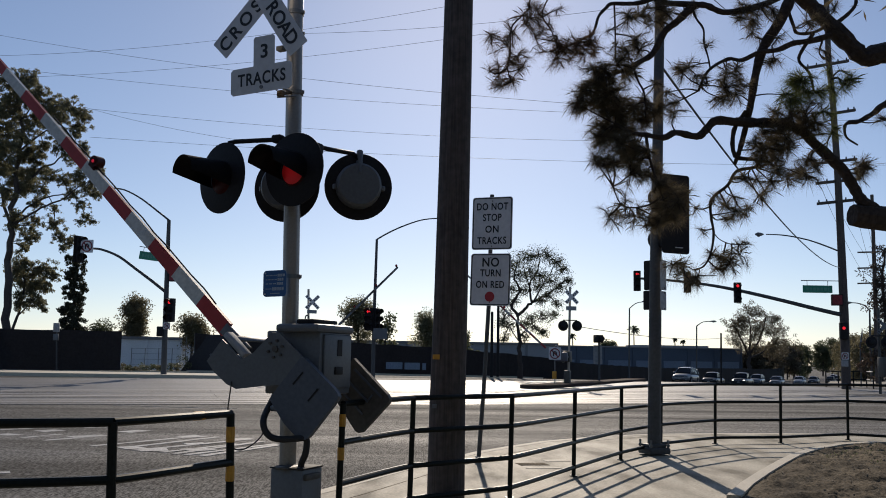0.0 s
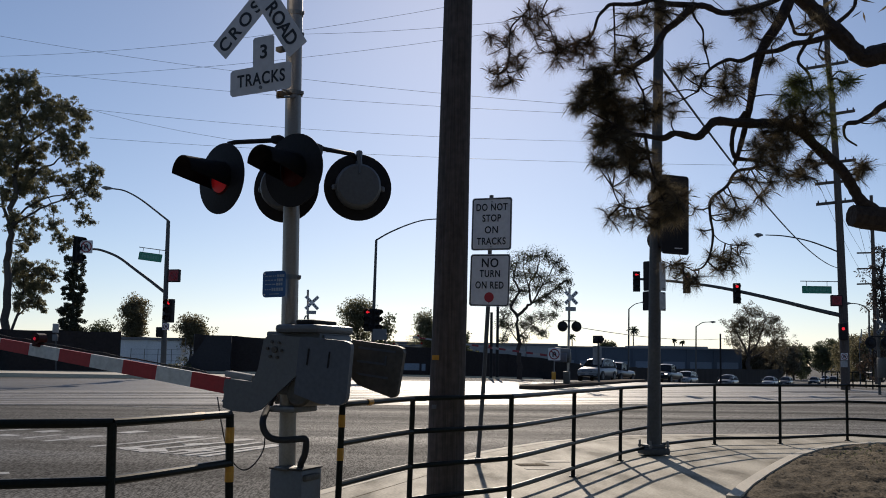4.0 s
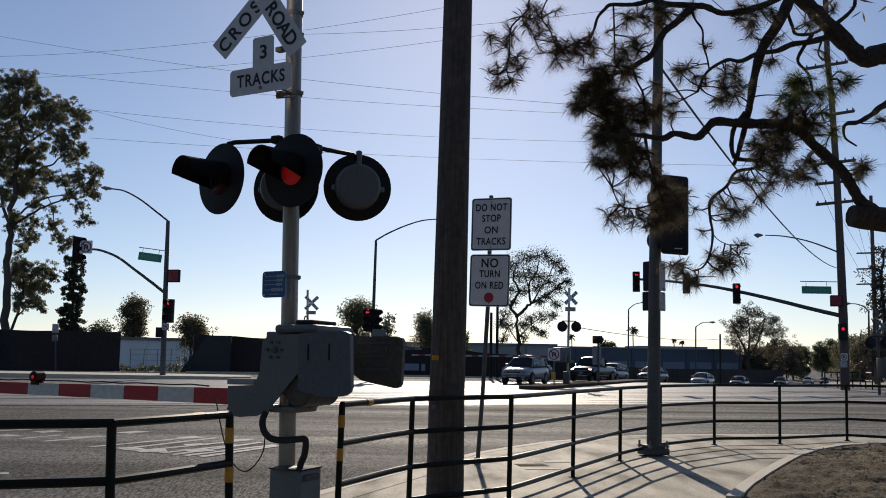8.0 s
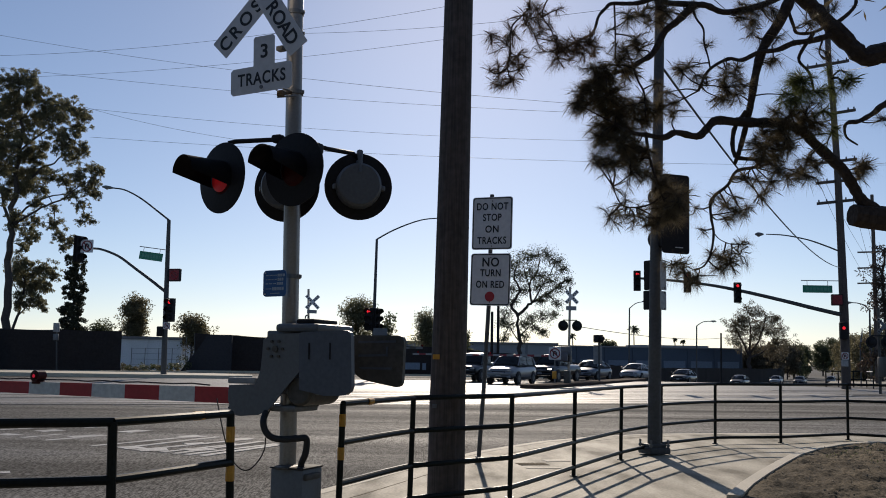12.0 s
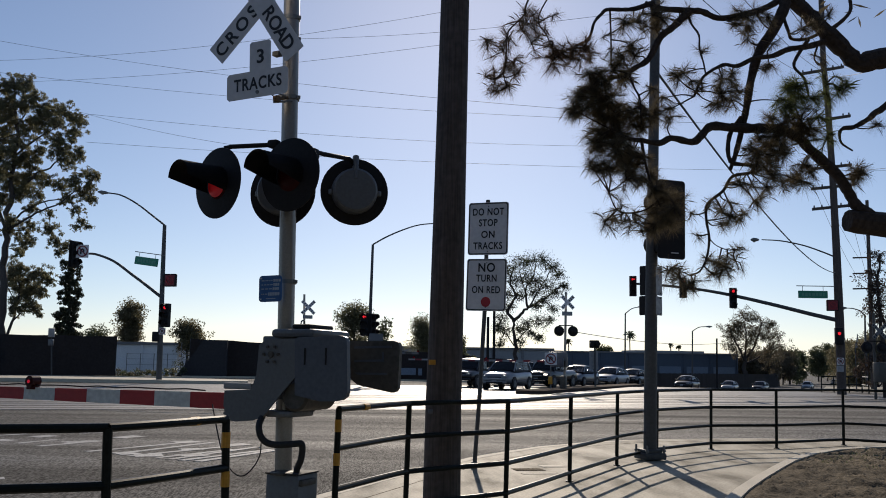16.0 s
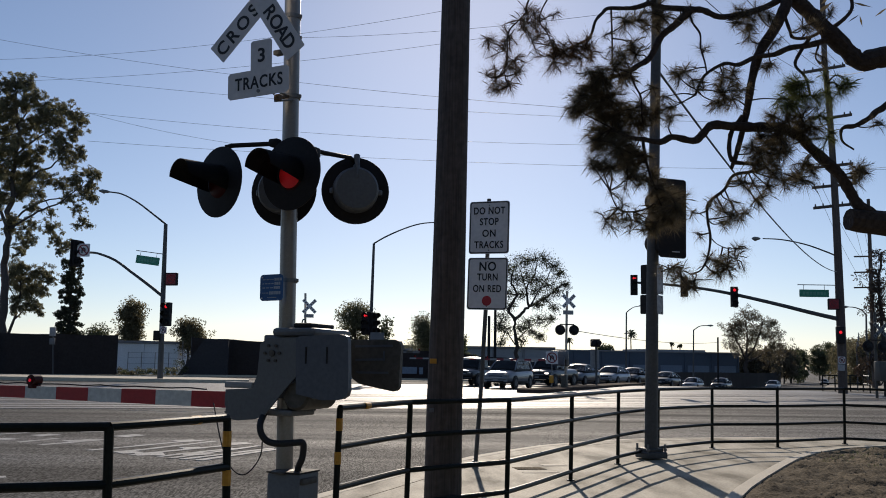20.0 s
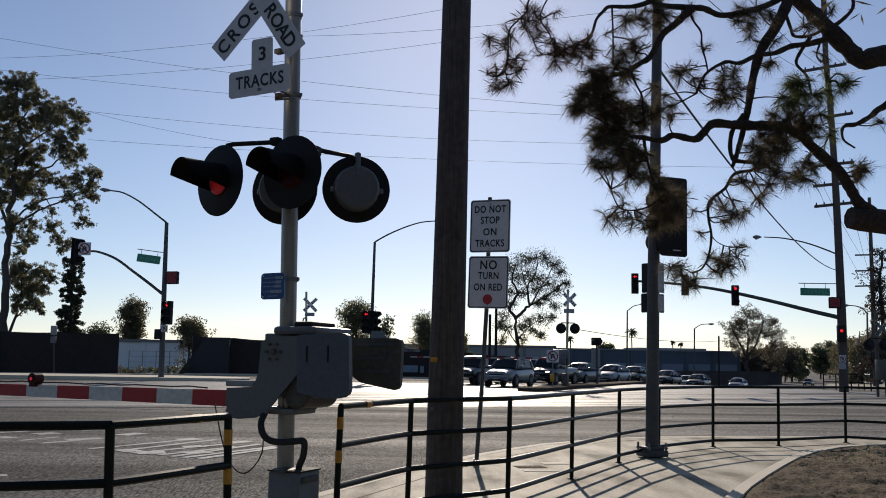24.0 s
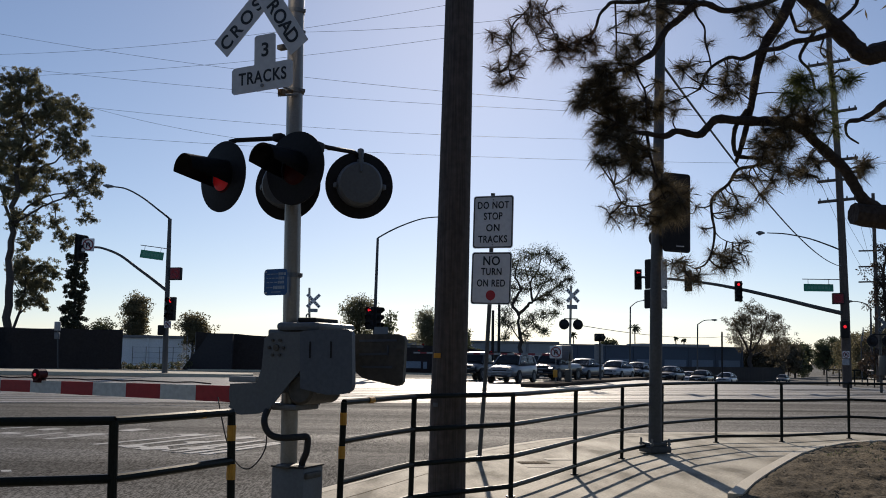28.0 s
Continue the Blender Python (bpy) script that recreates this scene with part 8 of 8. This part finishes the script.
# ---- vehicles ----
def car_paint(name, colour, metal=0.2):
    m = material(name, colour, 0.32, metal, 0.08, 40.0, 2.0, 0.0, None, 0.2)
    m.node_tree.nodes["Principled BSDF"].inputs["Coat Weight"].default_value = 0.35
    m.node_tree.nodes["Principled BSDF"].inputs["Coat Roughness"].default_value = 0.10
    return m


CHROME = material("chrome", (0.6, 0.6, 0.62), 0.15, 1.0, 0.05, 30.0, 4.0, 0.0)

# half profiles: length positions from the rear to the nose, with lower edge, shoulder height and half width
SHAPES = {}
SHAPES["sedan"] = dict(hull=((-2.30, 0.50, 0.78, 0.70), (-2.22, 0.34, 0.98, 0.82), (-1.6, 0.26, 1.02, 0.90), (-0.6, 0.24, 0.95, 0.92), (0.6, 0.24, 0.93, 0.92), (1.2, 0.25, 0.92, 0.90), (1.72, 0.27, 0.84, 0.87), (2.20, 0.34, 0.73, 0.78), (2.32, 0.44, 0.60, 0.66)),
                  cabin=((-1.75, 0.98, 0.74), (-1.0, 1.40, 0.58), (0.0, 1.46, 0.58), (0.35, 1.40, 0.58), (1.2, 0.92, 0.74)), axle=1.36, wheel=0.32)
SHAPES["suv"] = dict(hull=((-2.25, 0.55, 0.95, 0.76), (-2.18, 0.40, 1.10, 0.86), (-1.5, 0.30, 1.12, 0.92), (-0.5, 0.28, 1.08, 0.93), (0.7, 0.28, 1.05, 0.93), (1.2, 0.30, 1.06, 0.91), (1.70, 0.32, 0.99, 0.88), (2.17, 0.40, 0.882, 0.80), (2.28, 0.50, 0.72, 0.68)),
                cabin=((-2.12, 1.08, 0.78), (-1.75, 1.62, 0.64), (-0.4, 1.70, 0.64), (0.35, 1.62, 0.63), (1.15, 1.05, 0.78)), axle=1.34, wheel=0.36)
SHAPES["pickup"] = dict(hull=((-2.75, 0.60, 1.05, 0.80), (-2.70, 0.48, 1.12, 0.90), (-1.6, 0.42, 1.12, 0.95), (-0.5, 0.40, 1.12, 0.96), (0.9, 0.40, 1.12, 0.96), (1.4, 0.40, 1.12, 0.95), (2.05, 0.42, 1.06, 0.93), (2.55, 0.48, 0.945, 0.88), (2.65, 0.58, 0.84, 0.78)),
                   cabin=((-0.75, 1.10, 0.80), (-0.55, 1.72, 0.66), (0.2, 1.80, 0.66), (0.75, 1.72, 0.65), (1.45, 1.12, 0.80)), axle=1.75, wheel=0.39)


def loft(bm, rings):
    rows = [[bm.verts.new(p) for p in r] for r in rings]
    n = len(rows[0])
    for a, b in zip(rows, rows[1:]):
        for k in range(n):
            bm.faces.new((a[k], a[(k + 1) % n], b[(k + 1) % n], b[k]))
    bm.faces.new(rows[0][::-1])
    bm.faces.new(rows[-1])
    bmesh.ops.recalc_face_normals(bm, faces=bm.faces[:])


def car(kind, paint, label, lit=False):
    """Nose towards +x, wheels on z = 0."""
    shape = SHAPES[kind]
    ob = thing("pickup_truck" if kind == "pickup" else "car", Matrix.Identity(4), label, "car", "cars on the street")
    bm = bmesh.new()
    stations = []
    hull = shape["hull"]
    for k in range(len(hull) - 1):
        for t in (0.0, 0.34, 0.67):
            a, b = hull[k], hull[k + 1]
            pa, pb = hull[max(k - 1, 0)], hull[min(k + 2, len(hull) - 1)]
            stations.append([0.5 * (2 * q + (r - p) * t + (2 * p - 5 * q + 4 * r - u) * t * t + (3 * q - p - 3 * r + u) * t ** 3) for p, q, r, u in zip(pa, a, b, pb)])
    end = hull[-1]
    stations += [list(end), [end[0] + 0.045, end[1] + 0.05, end[2] - 0.06, end[3] * 0.86]]
    rings = []
    for x, lo, hi, w in stations:
        mid, tall = (lo + hi) / 2, (hi - lo) / 2
        line = []
        for k in range(24):
            a = 2 * math.pi * k / 24
            ca, sa = math.cos(a), math.sin(a)
            y = w * abs(ca) ** 0.38 * (1 if ca > 0 else -1)
            z = mid + tall * abs(sa) ** (0.55 if sa > 0 else 0.4) * (1 if sa > 0 else -1)
            # the sides lean in a little above the waist
            line.append((x, y * (1 - 0.06 * max(0.0, (z - mid) / tall)), z + (0.03 * (1 - (y / w) ** 2) if sa > 0 else 0)))
        rings.append(line)
    loft(bm, rings)
    part("body", bm, paint, ob)
    c = shape["cabin"]
    base = c[0][1] - 0.03
    bm = bmesh.new()
    loft(bm, [[(x, 0.80 if k in (0, 4) else 0.80, base), (x, w, z), (x, w * 0.6, z + 0.03), (x, 0, z + 0.045), (x, -w * 0.6, z + 0.03), (x, -w, z), (x, -0.80, base)] for k, (x, z, w) in enumerate(c)])
    part("cabin", bm, BLACK, ob, "dark window pillars and frames")
    bm = bmesh.new()
    roof = [(c[1][0] - 0.22, c[1][1] - 0.14, c[1][2] + 0.05), (c[1][0] + 0.03, c[1][1] + 0.0, c[1][2]), (c[2][0], c[2][1], c[2][2]), (c[3][0] - 0.03, c[3][1] + 0.0, c[3][2]), (c[3][0] + 0.12, c[3][1] - 0.07, c[3][2] + 0.03)]
    loft(bm, [[(x, w + 0.025, z - 0.05), (x, w + 0.012, z + 0.012), (x, w * 0.6, z + 0.048), (x, 0, z + 0.062), (x, -w * 0.6, z + 0.048), (x, -w - 0.012, z + 0.012), (x, -w - 0.025, z - 0.05)] for x, z, w in roof])
    part("roof", bm, paint, ob)
    for side in (-1, 1):
        bm = bmesh.new()
        tube(bm, [(c[4][0] - 0.02, side * 0.80, base + 0.02), (c[3][0] + 0.08, side * (c[3][2] + 0.03), c[3][1] - 0.03)], [0.05, 0.035], 6)
        part("pillar", bm, paint, ob)
        bm = bmesh.new()
        tube(bm, [(c[0][0] + 0.10, side * 0.79, base + 0.02), (c[1][0] - 0.10, side * (c[1][2] + 0.05), c[1][1] - 0.06)], [0.11, 0.06], 6)
        part("pillar", bm, paint, ob)
        if kind == "suv":
            bm = bmesh.new()
            tube(bm, [(c[1][0] + 0.1, side * 0.56, c[1][1] + 0.03), (c[1][0] + 0.25, side * 0.57, c[1][1] + 0.09), (c[3][0] - 0.2, side * 0.57, c[3][1] + 0.09), (c[3][0] - 0.05, side * 0.56, c[3][1] + 0.03)], 0.02, 6)
            part("roof_rail", bm, STEEL, ob)
            bm = bmesh.new()
            box(bm, (0, side * 0.90, 0.36), (2.0, 0.07, 0.16), None, 0.02)
            part("sill", bm, BLACK, ob, "dark plastic sill")

    def quad(name, pts, mat, parent=ob, out=(0, 0, 0.012), thick=0.012):
        b = bmesh.new()
        v = [b.verts.new(Vector(p) + Vector(out)) for p in pts]
        b.faces.new(v)
        bmesh.ops.solidify(b, geom=b.faces[:], thickness=thick)
        return part(name, b, mat, parent)

    (xr, zr, wr), (x1, z1, w1), (x2, z2, w2), (x3, z3, w3), (xf, zf, wf) = c
    def screen(name, lower, upper, out):
        """A bowed pane from (x, half width, z) below to the same above."""
        b = bmesh.new()
        rows = [[b.verts.new(Vector((x, w * k, z + 0.047 * (1 - abs(k) ** 1.5))) + Vector(out)) for k in (-1, -0.6, 0, 0.6, 1)] for x, w, z in (lower, upper)]
        for k in range(4):
            b.faces.new((rows[0][k], rows[0][k + 1], rows[1][k + 1], rows[1][k]))
        bmesh.ops.solidify(b, geom=b.faces[:], thickness=0.012)
        part(name, b, GLASS_DARK, ob)

    screen("windscreen", (xf - 0.06, wf * 0.92, zf + 0.05), (x3 + 0.06, w3 * 0.93, z3 - 0.03), (0.02, 0, 0.02))
    screen("rear_window", (xr + 0.04, wr * 0.9, zr + 0.06), (x1 - 0.04, w1 * 0.92, z1 - 0.05), (-0.02, 0, 0.02))
    for s in (-1, 1):
        lo = base + 0.09
        mid = (x1 + x3) / 2 + 0.05
        for a, b in (((xr * 0.55 + x1 * 0.45 + 0.1), mid - 0.05), (mid + 0.05, (xf * 0.5 + x3 * 0.5))):
            ta, tb = max(a, x1 + 0.04), min(b, x3 - 0.02)
            quad("side_window", [(a, s * 0.775, lo), (b, s * 0.775, lo), (tb, s * (w2 + 0.035), z2 - 0.12), (ta, s * (w2 + 0.035), z2 - 0.12)], GLASS_DARK, out=(0, s * 0.012, 0))
        bm = bmesh.new()
        box(bm, (xf - 0.45, s * 0.98, base + 0.14), (0.12, 0.2, 0.13), None, 0.03)
        part("wing_mirror", bm, paint, ob)
        nose = shape["hull"][-2]
        bm = bmesh.new()
        box(bm, (nose[0] + 0.03, s * nose[3] * 0.76, nose[2] - 0.10), (0.2, 0.26, 0.11), None, 0.03)
        part("headlamp", bm, GLINT_HEADLAMP if lit else LAMP_CLEAR, ob, "headlamp glowing for a sun glint" if lit else "clear headlamp")
        tail = shape["hull"][1]
        bm = bmesh.new()
        box(bm, (tail[0] - 0.02, s * tail[3] * 0.82, tail[2] - 0.12), (0.12, 0.26, 0.16), None, 0.03)
        part("tail_lamp", bm, RED_DULL, ob, "red tail lamp")
        for x in (-1, 1):
            r = shape["wheel"]
            y = s * (shape["hull"][3][3] - 0.1)
            bm = bmesh.new()
            tube(bm, [(0, -0.11 * s, 0), (0, -0.09 * s, 0), (0, 0.09 * s, 0), (0, 0.115 * s, 0)], [r * 0.9, r, r, r * 0.88], 20)
            wheel = part("wheel", bm, RUBBER, ob, "black tyre")
            bm = bmesh.new()
            tube(bm, [(0, 0.09 * s, 0), (0, 0.122 * s, 0)], [r * 0.62, r * 0.56], 12)
            for k in range(5):
                a = 2 * math.pi * k / 5
                box(bm, (r * 0.33 * math.cos(a), 0.122 * s, r * 0.33 * math.sin(a)), (r * 0.5, 0.02, r * 0.14), Matrix.Rotation(-a, 3, "Y"))
            part("rim", bm, STEEL, wheel, "grey wheel rim with five spokes")
            wheel.location = (x * shape["axle"], y, r)
            bm = bmesh.new()
            tube(bm, [(x * shape["axle"], y - 0.02 * s, r), (x * shape["axle"], y + 0.108 * s, r)], [r * 1.14, r * 1.14], 20)
            part("wheel_arch", bm, BLACK, ob)
    nose = shape["hull"][-1]
    bm = bmesh.new()
    box(bm, (nose[0] + 0.0, 0, (nose[1] + nose[2]) / 2 + 0.05), (0.06, nose[3] * 1.25, 0.2), None, 0.02)
    part("grille", bm, BLACK, ob, "dark grille")
    bm = bmesh.new()
    box(bm, (nose[0] + 0.035, 0, nose[1] - 0.08), (0.05, nose[3] * 1.5, 0.09), None, 0.015)
    part("air_intake", bm, BLACK, ob, "dark lower air intake")
    bm = bmesh.new()
    box(bm, (nose[0] + 0.035, 0, nose[2] - 0.06), (0.03, nose[3] * 1.2, 0.03), None, 0.01)
    part("grille_bar", bm, CHROME, ob, "chrome grille bar")
    bm = bmesh.new()
    box(bm, (nose[0] - 0.05, 0, nose[1] - 0.06), (0.16, nose[3] * 2.1, 0.14), None, 0.04)
    part("bumper", bm, paint, ob)
    bm = bmesh.new()
    box(bm, (nose[0] + 0.04, 0, nose[1] + 0.02), (0.01, 0.3, 0.14))
    part("plate", bm, GREY_WALL, ob, "plain pale plate")
    return ob


WHITE_CAR = car_paint("white_car_paint", (0.34, 0.35, 0.37), 0.0)
SILVER_CAR = car_paint("silver_car_paint", (0.20, 0.21, 0.225), 0.2)
BLACK_CAR = car_paint("black_car_paint", (0.012, 0.013, 0.016), 0.0)
DULL_CAR = car_paint("dull_silver_car_paint", (0.11, 0.12, 0.135), 0.2)
GREY_CAR = car_paint("grey_car_paint", (0.05, 0.053, 0.058), 0.1)


def on_road(s, c):
    """The pose of a car that drives towards the tracks."""
    p, a, b = at(s, c), at(s - 1.4, c), at(s + 1.4, c)
    fwd = (a - b).normalized()
    left = Vector((0, 0, 1)).cross(fwd).normalized()
    up = fwd.cross(left)
    m = Matrix((fwd, left, up)).transposed().to_4x4()
    m.translation = (p + a + b) / 3 + Vector((0, 0, 0.012))
    return m


# vehicle, lane, and where it is along the street: seconds, metres
DRIVES, ROLL = [], {}


def drive(ob, lane, rows):
    ob.matrix_basis = on_road(rows[0][1], lane)
    ROLL[ob.name] = SHAPES["pickup"]["wheel"] if ob.name.startswith("pickup") else 0.34
    DRIVES.append((ob, lane, rows if rows[-1][0] >= 28 else [*rows, (28.0, rows[-1][1])]))


drive(car("suv", SILVER_CAR, "silver sport utility car waiting at the crossing", False), -18.6, [(0, 97.0), (1, 89.0), (2, 80.9), (3, 74.8), (3.5, 72.7), (5.5, 63.3), (6, 61.4), (6.5, 59.7), (7, 58.3), (7.5, 57.1), (8, 56.0), (8.5, 55.1), (9, 54.3), (9.5, 53.7), (10, 53.3), (10.5, 53.2)])
drive(car("pickup", BLACK_CAR, "black pickup truck waiting at the crossing", False), -22.2, [(0, 125.7), (1, 113.9), (2, 102.8), (3, 93.5), (3.5, 89.8), (6, 75.7), (7, 70.1), (8, 65.7), (9, 61.8), (10, 58.7), (11, 57.1), (12, 56.8)])
drive(car("pickup", BLACK_CAR, "black pickup truck waiting in line, sun glint set in its headlamps", True), -18.6, [(0, 126.0), (1, 114.9), (2, 105.8), (3, 97.4), (3.5, 93.4), (5.5, 81.8), (6, 79.0), (7, 73.8), (8, 69.6), (9, 66.2), (9.5, 64.3), (10, 63.3), (10.5, 62.4), (11, 62.0), (12, 61.7)])
drive(car("suv", SILVER_CAR, "silver-blue sport utility car in line", False), -22.2, [(0, 156.6), (1, 144.0), (2, 132.1), (3, 121.3), (3.5, 116.6), (6, 97.0), (8, 85.2), (9, 81.3), (11, 74.4), (12.5, 69.0), (13.5, 67.1), (14.5, 66.5)])
drive(car("sedan", DULL_CAR, "dull silver hatchback car in line", False), -18.6, [(0, 152.6), (1, 145.6), (2, 138.7), (3, 128.9), (3.5, 123.1), (5.5, 103.4), (6, 99.3), (7, 92.0), (8, 85.6), (9, 80.1), (10, 75.2), (11, 71.8), (12, 69.2), (13, 67.7), (14, 67.2)])
drive(car("sedan", WHITE_CAR, "white saloon car waiting in line", False), -18.6, [(0, 176.5), (1, 170.5), (2, 164.3), (3, 156.3), (3.5, 152.0), (6, 122.8), (7, 113.4), (8, 104.7), (9, 96.7), (10, 90.6), (11, 84.9), (12, 80.3), (13, 77.0), (14, 75.2), (15, 74.7)])
drive(car("sedan", BLACK_CAR, "black saloon car waiting in line", False), -18.6, [(0, 195.3), (1, 187.3), (2, 179.9), (3, 171.8), (3.5, 167.3), (6, 138.3), (7, 131.3), (8, 124.5), (9, 116.5), (10, 108.2), (11, 101.7), (12, 96.3), (12.5, 93.4), (14.5, 83.3), (15, 82.1), (16, 80.8), (17, 80.5)])
drive(car("sedan", BLACK_CAR, "black saloon car waiting in line", False), -18.6, [(0, 223.6), (3, 205.8), (5.5, 182.1), (6, 176.5), (7, 166.1), (8, 157.4), (9, 148.5), (10, 140.1), (11, 131.7), (12, 124.2), (12.5, 120.0), (14.5, 106.8), (15, 103.7), (16, 99.3), (17, 95.8), (18, 92.6), (19, 91.2), (20, 91.0)])
drive(car("sedan", WHITE_CAR, "white saloon car in the far lane", False), -22.2, [(0, 263.6), (3, 252.4), (5.5, 237.8), (7, 226.6), (8, 217.2), (9, 204.5), (10, 194.6), (11, 184.3), (12, 174.9), (12.5, 170.2), (14.5, 151.4), (15, 147.9), (16, 138.8), (17, 131.8), (18, 125.7), (19, 120.4), (20, 116.6), (21, 114.7), (23.5, 113.3), (25, 113.1)])
drive(car("sedan", BLACK_CAR, "black saloon car waiting in line", False), -18.6, [(0, 237.3), (3, 232.5), (8, 215.3), (9, 208.5), (10, 199.5), (11, 187.3), (12, 177.1), (12.5, 172.4), (14.5, 153.6), (15, 150.0), (16, 141.9), (17, 134.5), (18, 127.1), (19, 121.0), (20, 115.2), (21, 110.7), (21.5, 108.5), (23.5, 103.7), (24.5, 103.4)])
drive(car("sedan", WHITE_CAR, "white saloon car at the end of the line", False), -18.6, [(0, 254.0), (10, 238.5), (12.5, 220.4), (14.5, 205.8), (15, 202.2), (16, 192.8), (17, 182.1), (18, 170.5), (19, 161.3), (20, 152.0), (21, 144.2), (21.5, 140.5), (23.5, 127.4), (24, 124.5), (24.5, 121.4), (25, 119.4), (25.5, 117.7), (26.5, 116.5), (28, 115.8)])
drive(car("sedan", GREY_CAR, "grey saloon car approaching", False), -22.2, [(0, 300.4), (15, 281.6), (20, 251.2), (24, 220.0), (25, 211.1), (26, 200.6), (27, 191.1), (28, 181.0)])

# ---- what moves ----
# the gate arm's height in degrees
ARM_TURN = [(0.0, 42.2), (0.5, 38.3), (1.0, 34.3), (1.5, 30.2), (2.0, 26.0), (2.5, 21.5), (3.0, 16.8), (3.5, 11.8), (4.0, 7.0), (4.5, 3.0), (5.0, 0.7), (5.5, 0.0), (28.0, 0.0)]
# the quicker arm beyond the tracks
FAR_TURN = [(0.0, 43.7), (1.0, 32.5), (2.0, 21.6), (3.0, 9.8), (3.5, 4.8), (4.0, 1.6), (4.5, 0.2), (5.0, 0.0), (28.0, 0.0)]
# when the lamp on the mast lights; the other one lights half a beat later
BEATS = [-0.35, 0.52, 1.4, 2.3, 3.15, 4.1, 5.1, 6.08, 6.95, 7.85, 8.75, 9.66, 10.56] + [11.466 + 0.931 * k for k in range(13)] + [23.40, 24.5, 25.35, 26.25, 27.15, 28.05, 28.9]


def flashing(first):
    """Rows of how far the lit disc stands out of the lens: full or behind it."""
    rows = [(0.0, 1.0 if first else 0.0)]
    for a, b in zip(BEATS, BEATS[1:]):
        half = a + (b - a) * 0.52
        for t, on in ((a, first), (half, not first)):
            if 0.05 < t < 27.95:
                rows += [(t - 0.034, 0.0 if on else 1.0), (t, 1.0 if on else 0.0)]
    rows.append((28.0, rows[-1][1]))
    return rows


def motions():
    # the arm turns about the street's direction
    walk(arm, [(t, arm_rest @ Matrix.Rotation(radians(a), 4, "X")) for t, a in ARM_TURN])
    # the loose cable is drawn up by the arm's root
    rest = above(gate).inverted() @ Matrix.Translation(CABLE_END)
    walk(loose_cable, [(t, Matrix.Translation((0, 0, lift)) @ rest @ Matrix.Rotation(radians(a), 4, "Y")) for t, a, lift in ((0.0, 20.0, 0.09), (1.5, 15.0, 0.08), (3.0, 5.0, 0.03), (4.5, 1.0, 0.0), (5.5, 0.0, 0.0), (28.0, 0.0, 0.0))])
    for (hub, rest), turns in zip(FAR_ARMS, (ARM_TURN, FAR_TURN)):
        walk(hub, [(t, rest @ Matrix.Rotation(radians(-a), 4, "Y")) for t, a in turns])
    for lit, m, first in ((lit_a, pose_a, False), (lit_b, pose_b, True)):
        walk(lit, [(t, above(gate).inverted() @ m @ Matrix.Translation((0, 0, 0.006 + 0.05 * (f - 1)))) for t, f in flashing(first)])
    for ob, lane, rows in DRIVES:
        walk(ob, [(t, on_road(s, lane)) for t, s in rows])
    # the wheels of the first cars roll until they stand
    for ob, lane, rows in DRIVES[:6]:
        stop = rows[-2][0]
        times = [k / 30 for k in range(int(stop * 30) + 1)] + [28.0]
        gone = [rows[0][1] - float(np.interp(t, [r[0] for r in rows], [r[1] for r in rows])) for t in times]
        for wheel in [o for o in ob.children if o.name.startswith("wheel") and "arch" not in o.name]:
            hub = Matrix.Translation(wheel.location)
            walk(wheel, [(t, hub @ Matrix.Rotation(g / ROLL[ob.name], 4, "Y")) for t, g in zip(times, gone)])


motions()
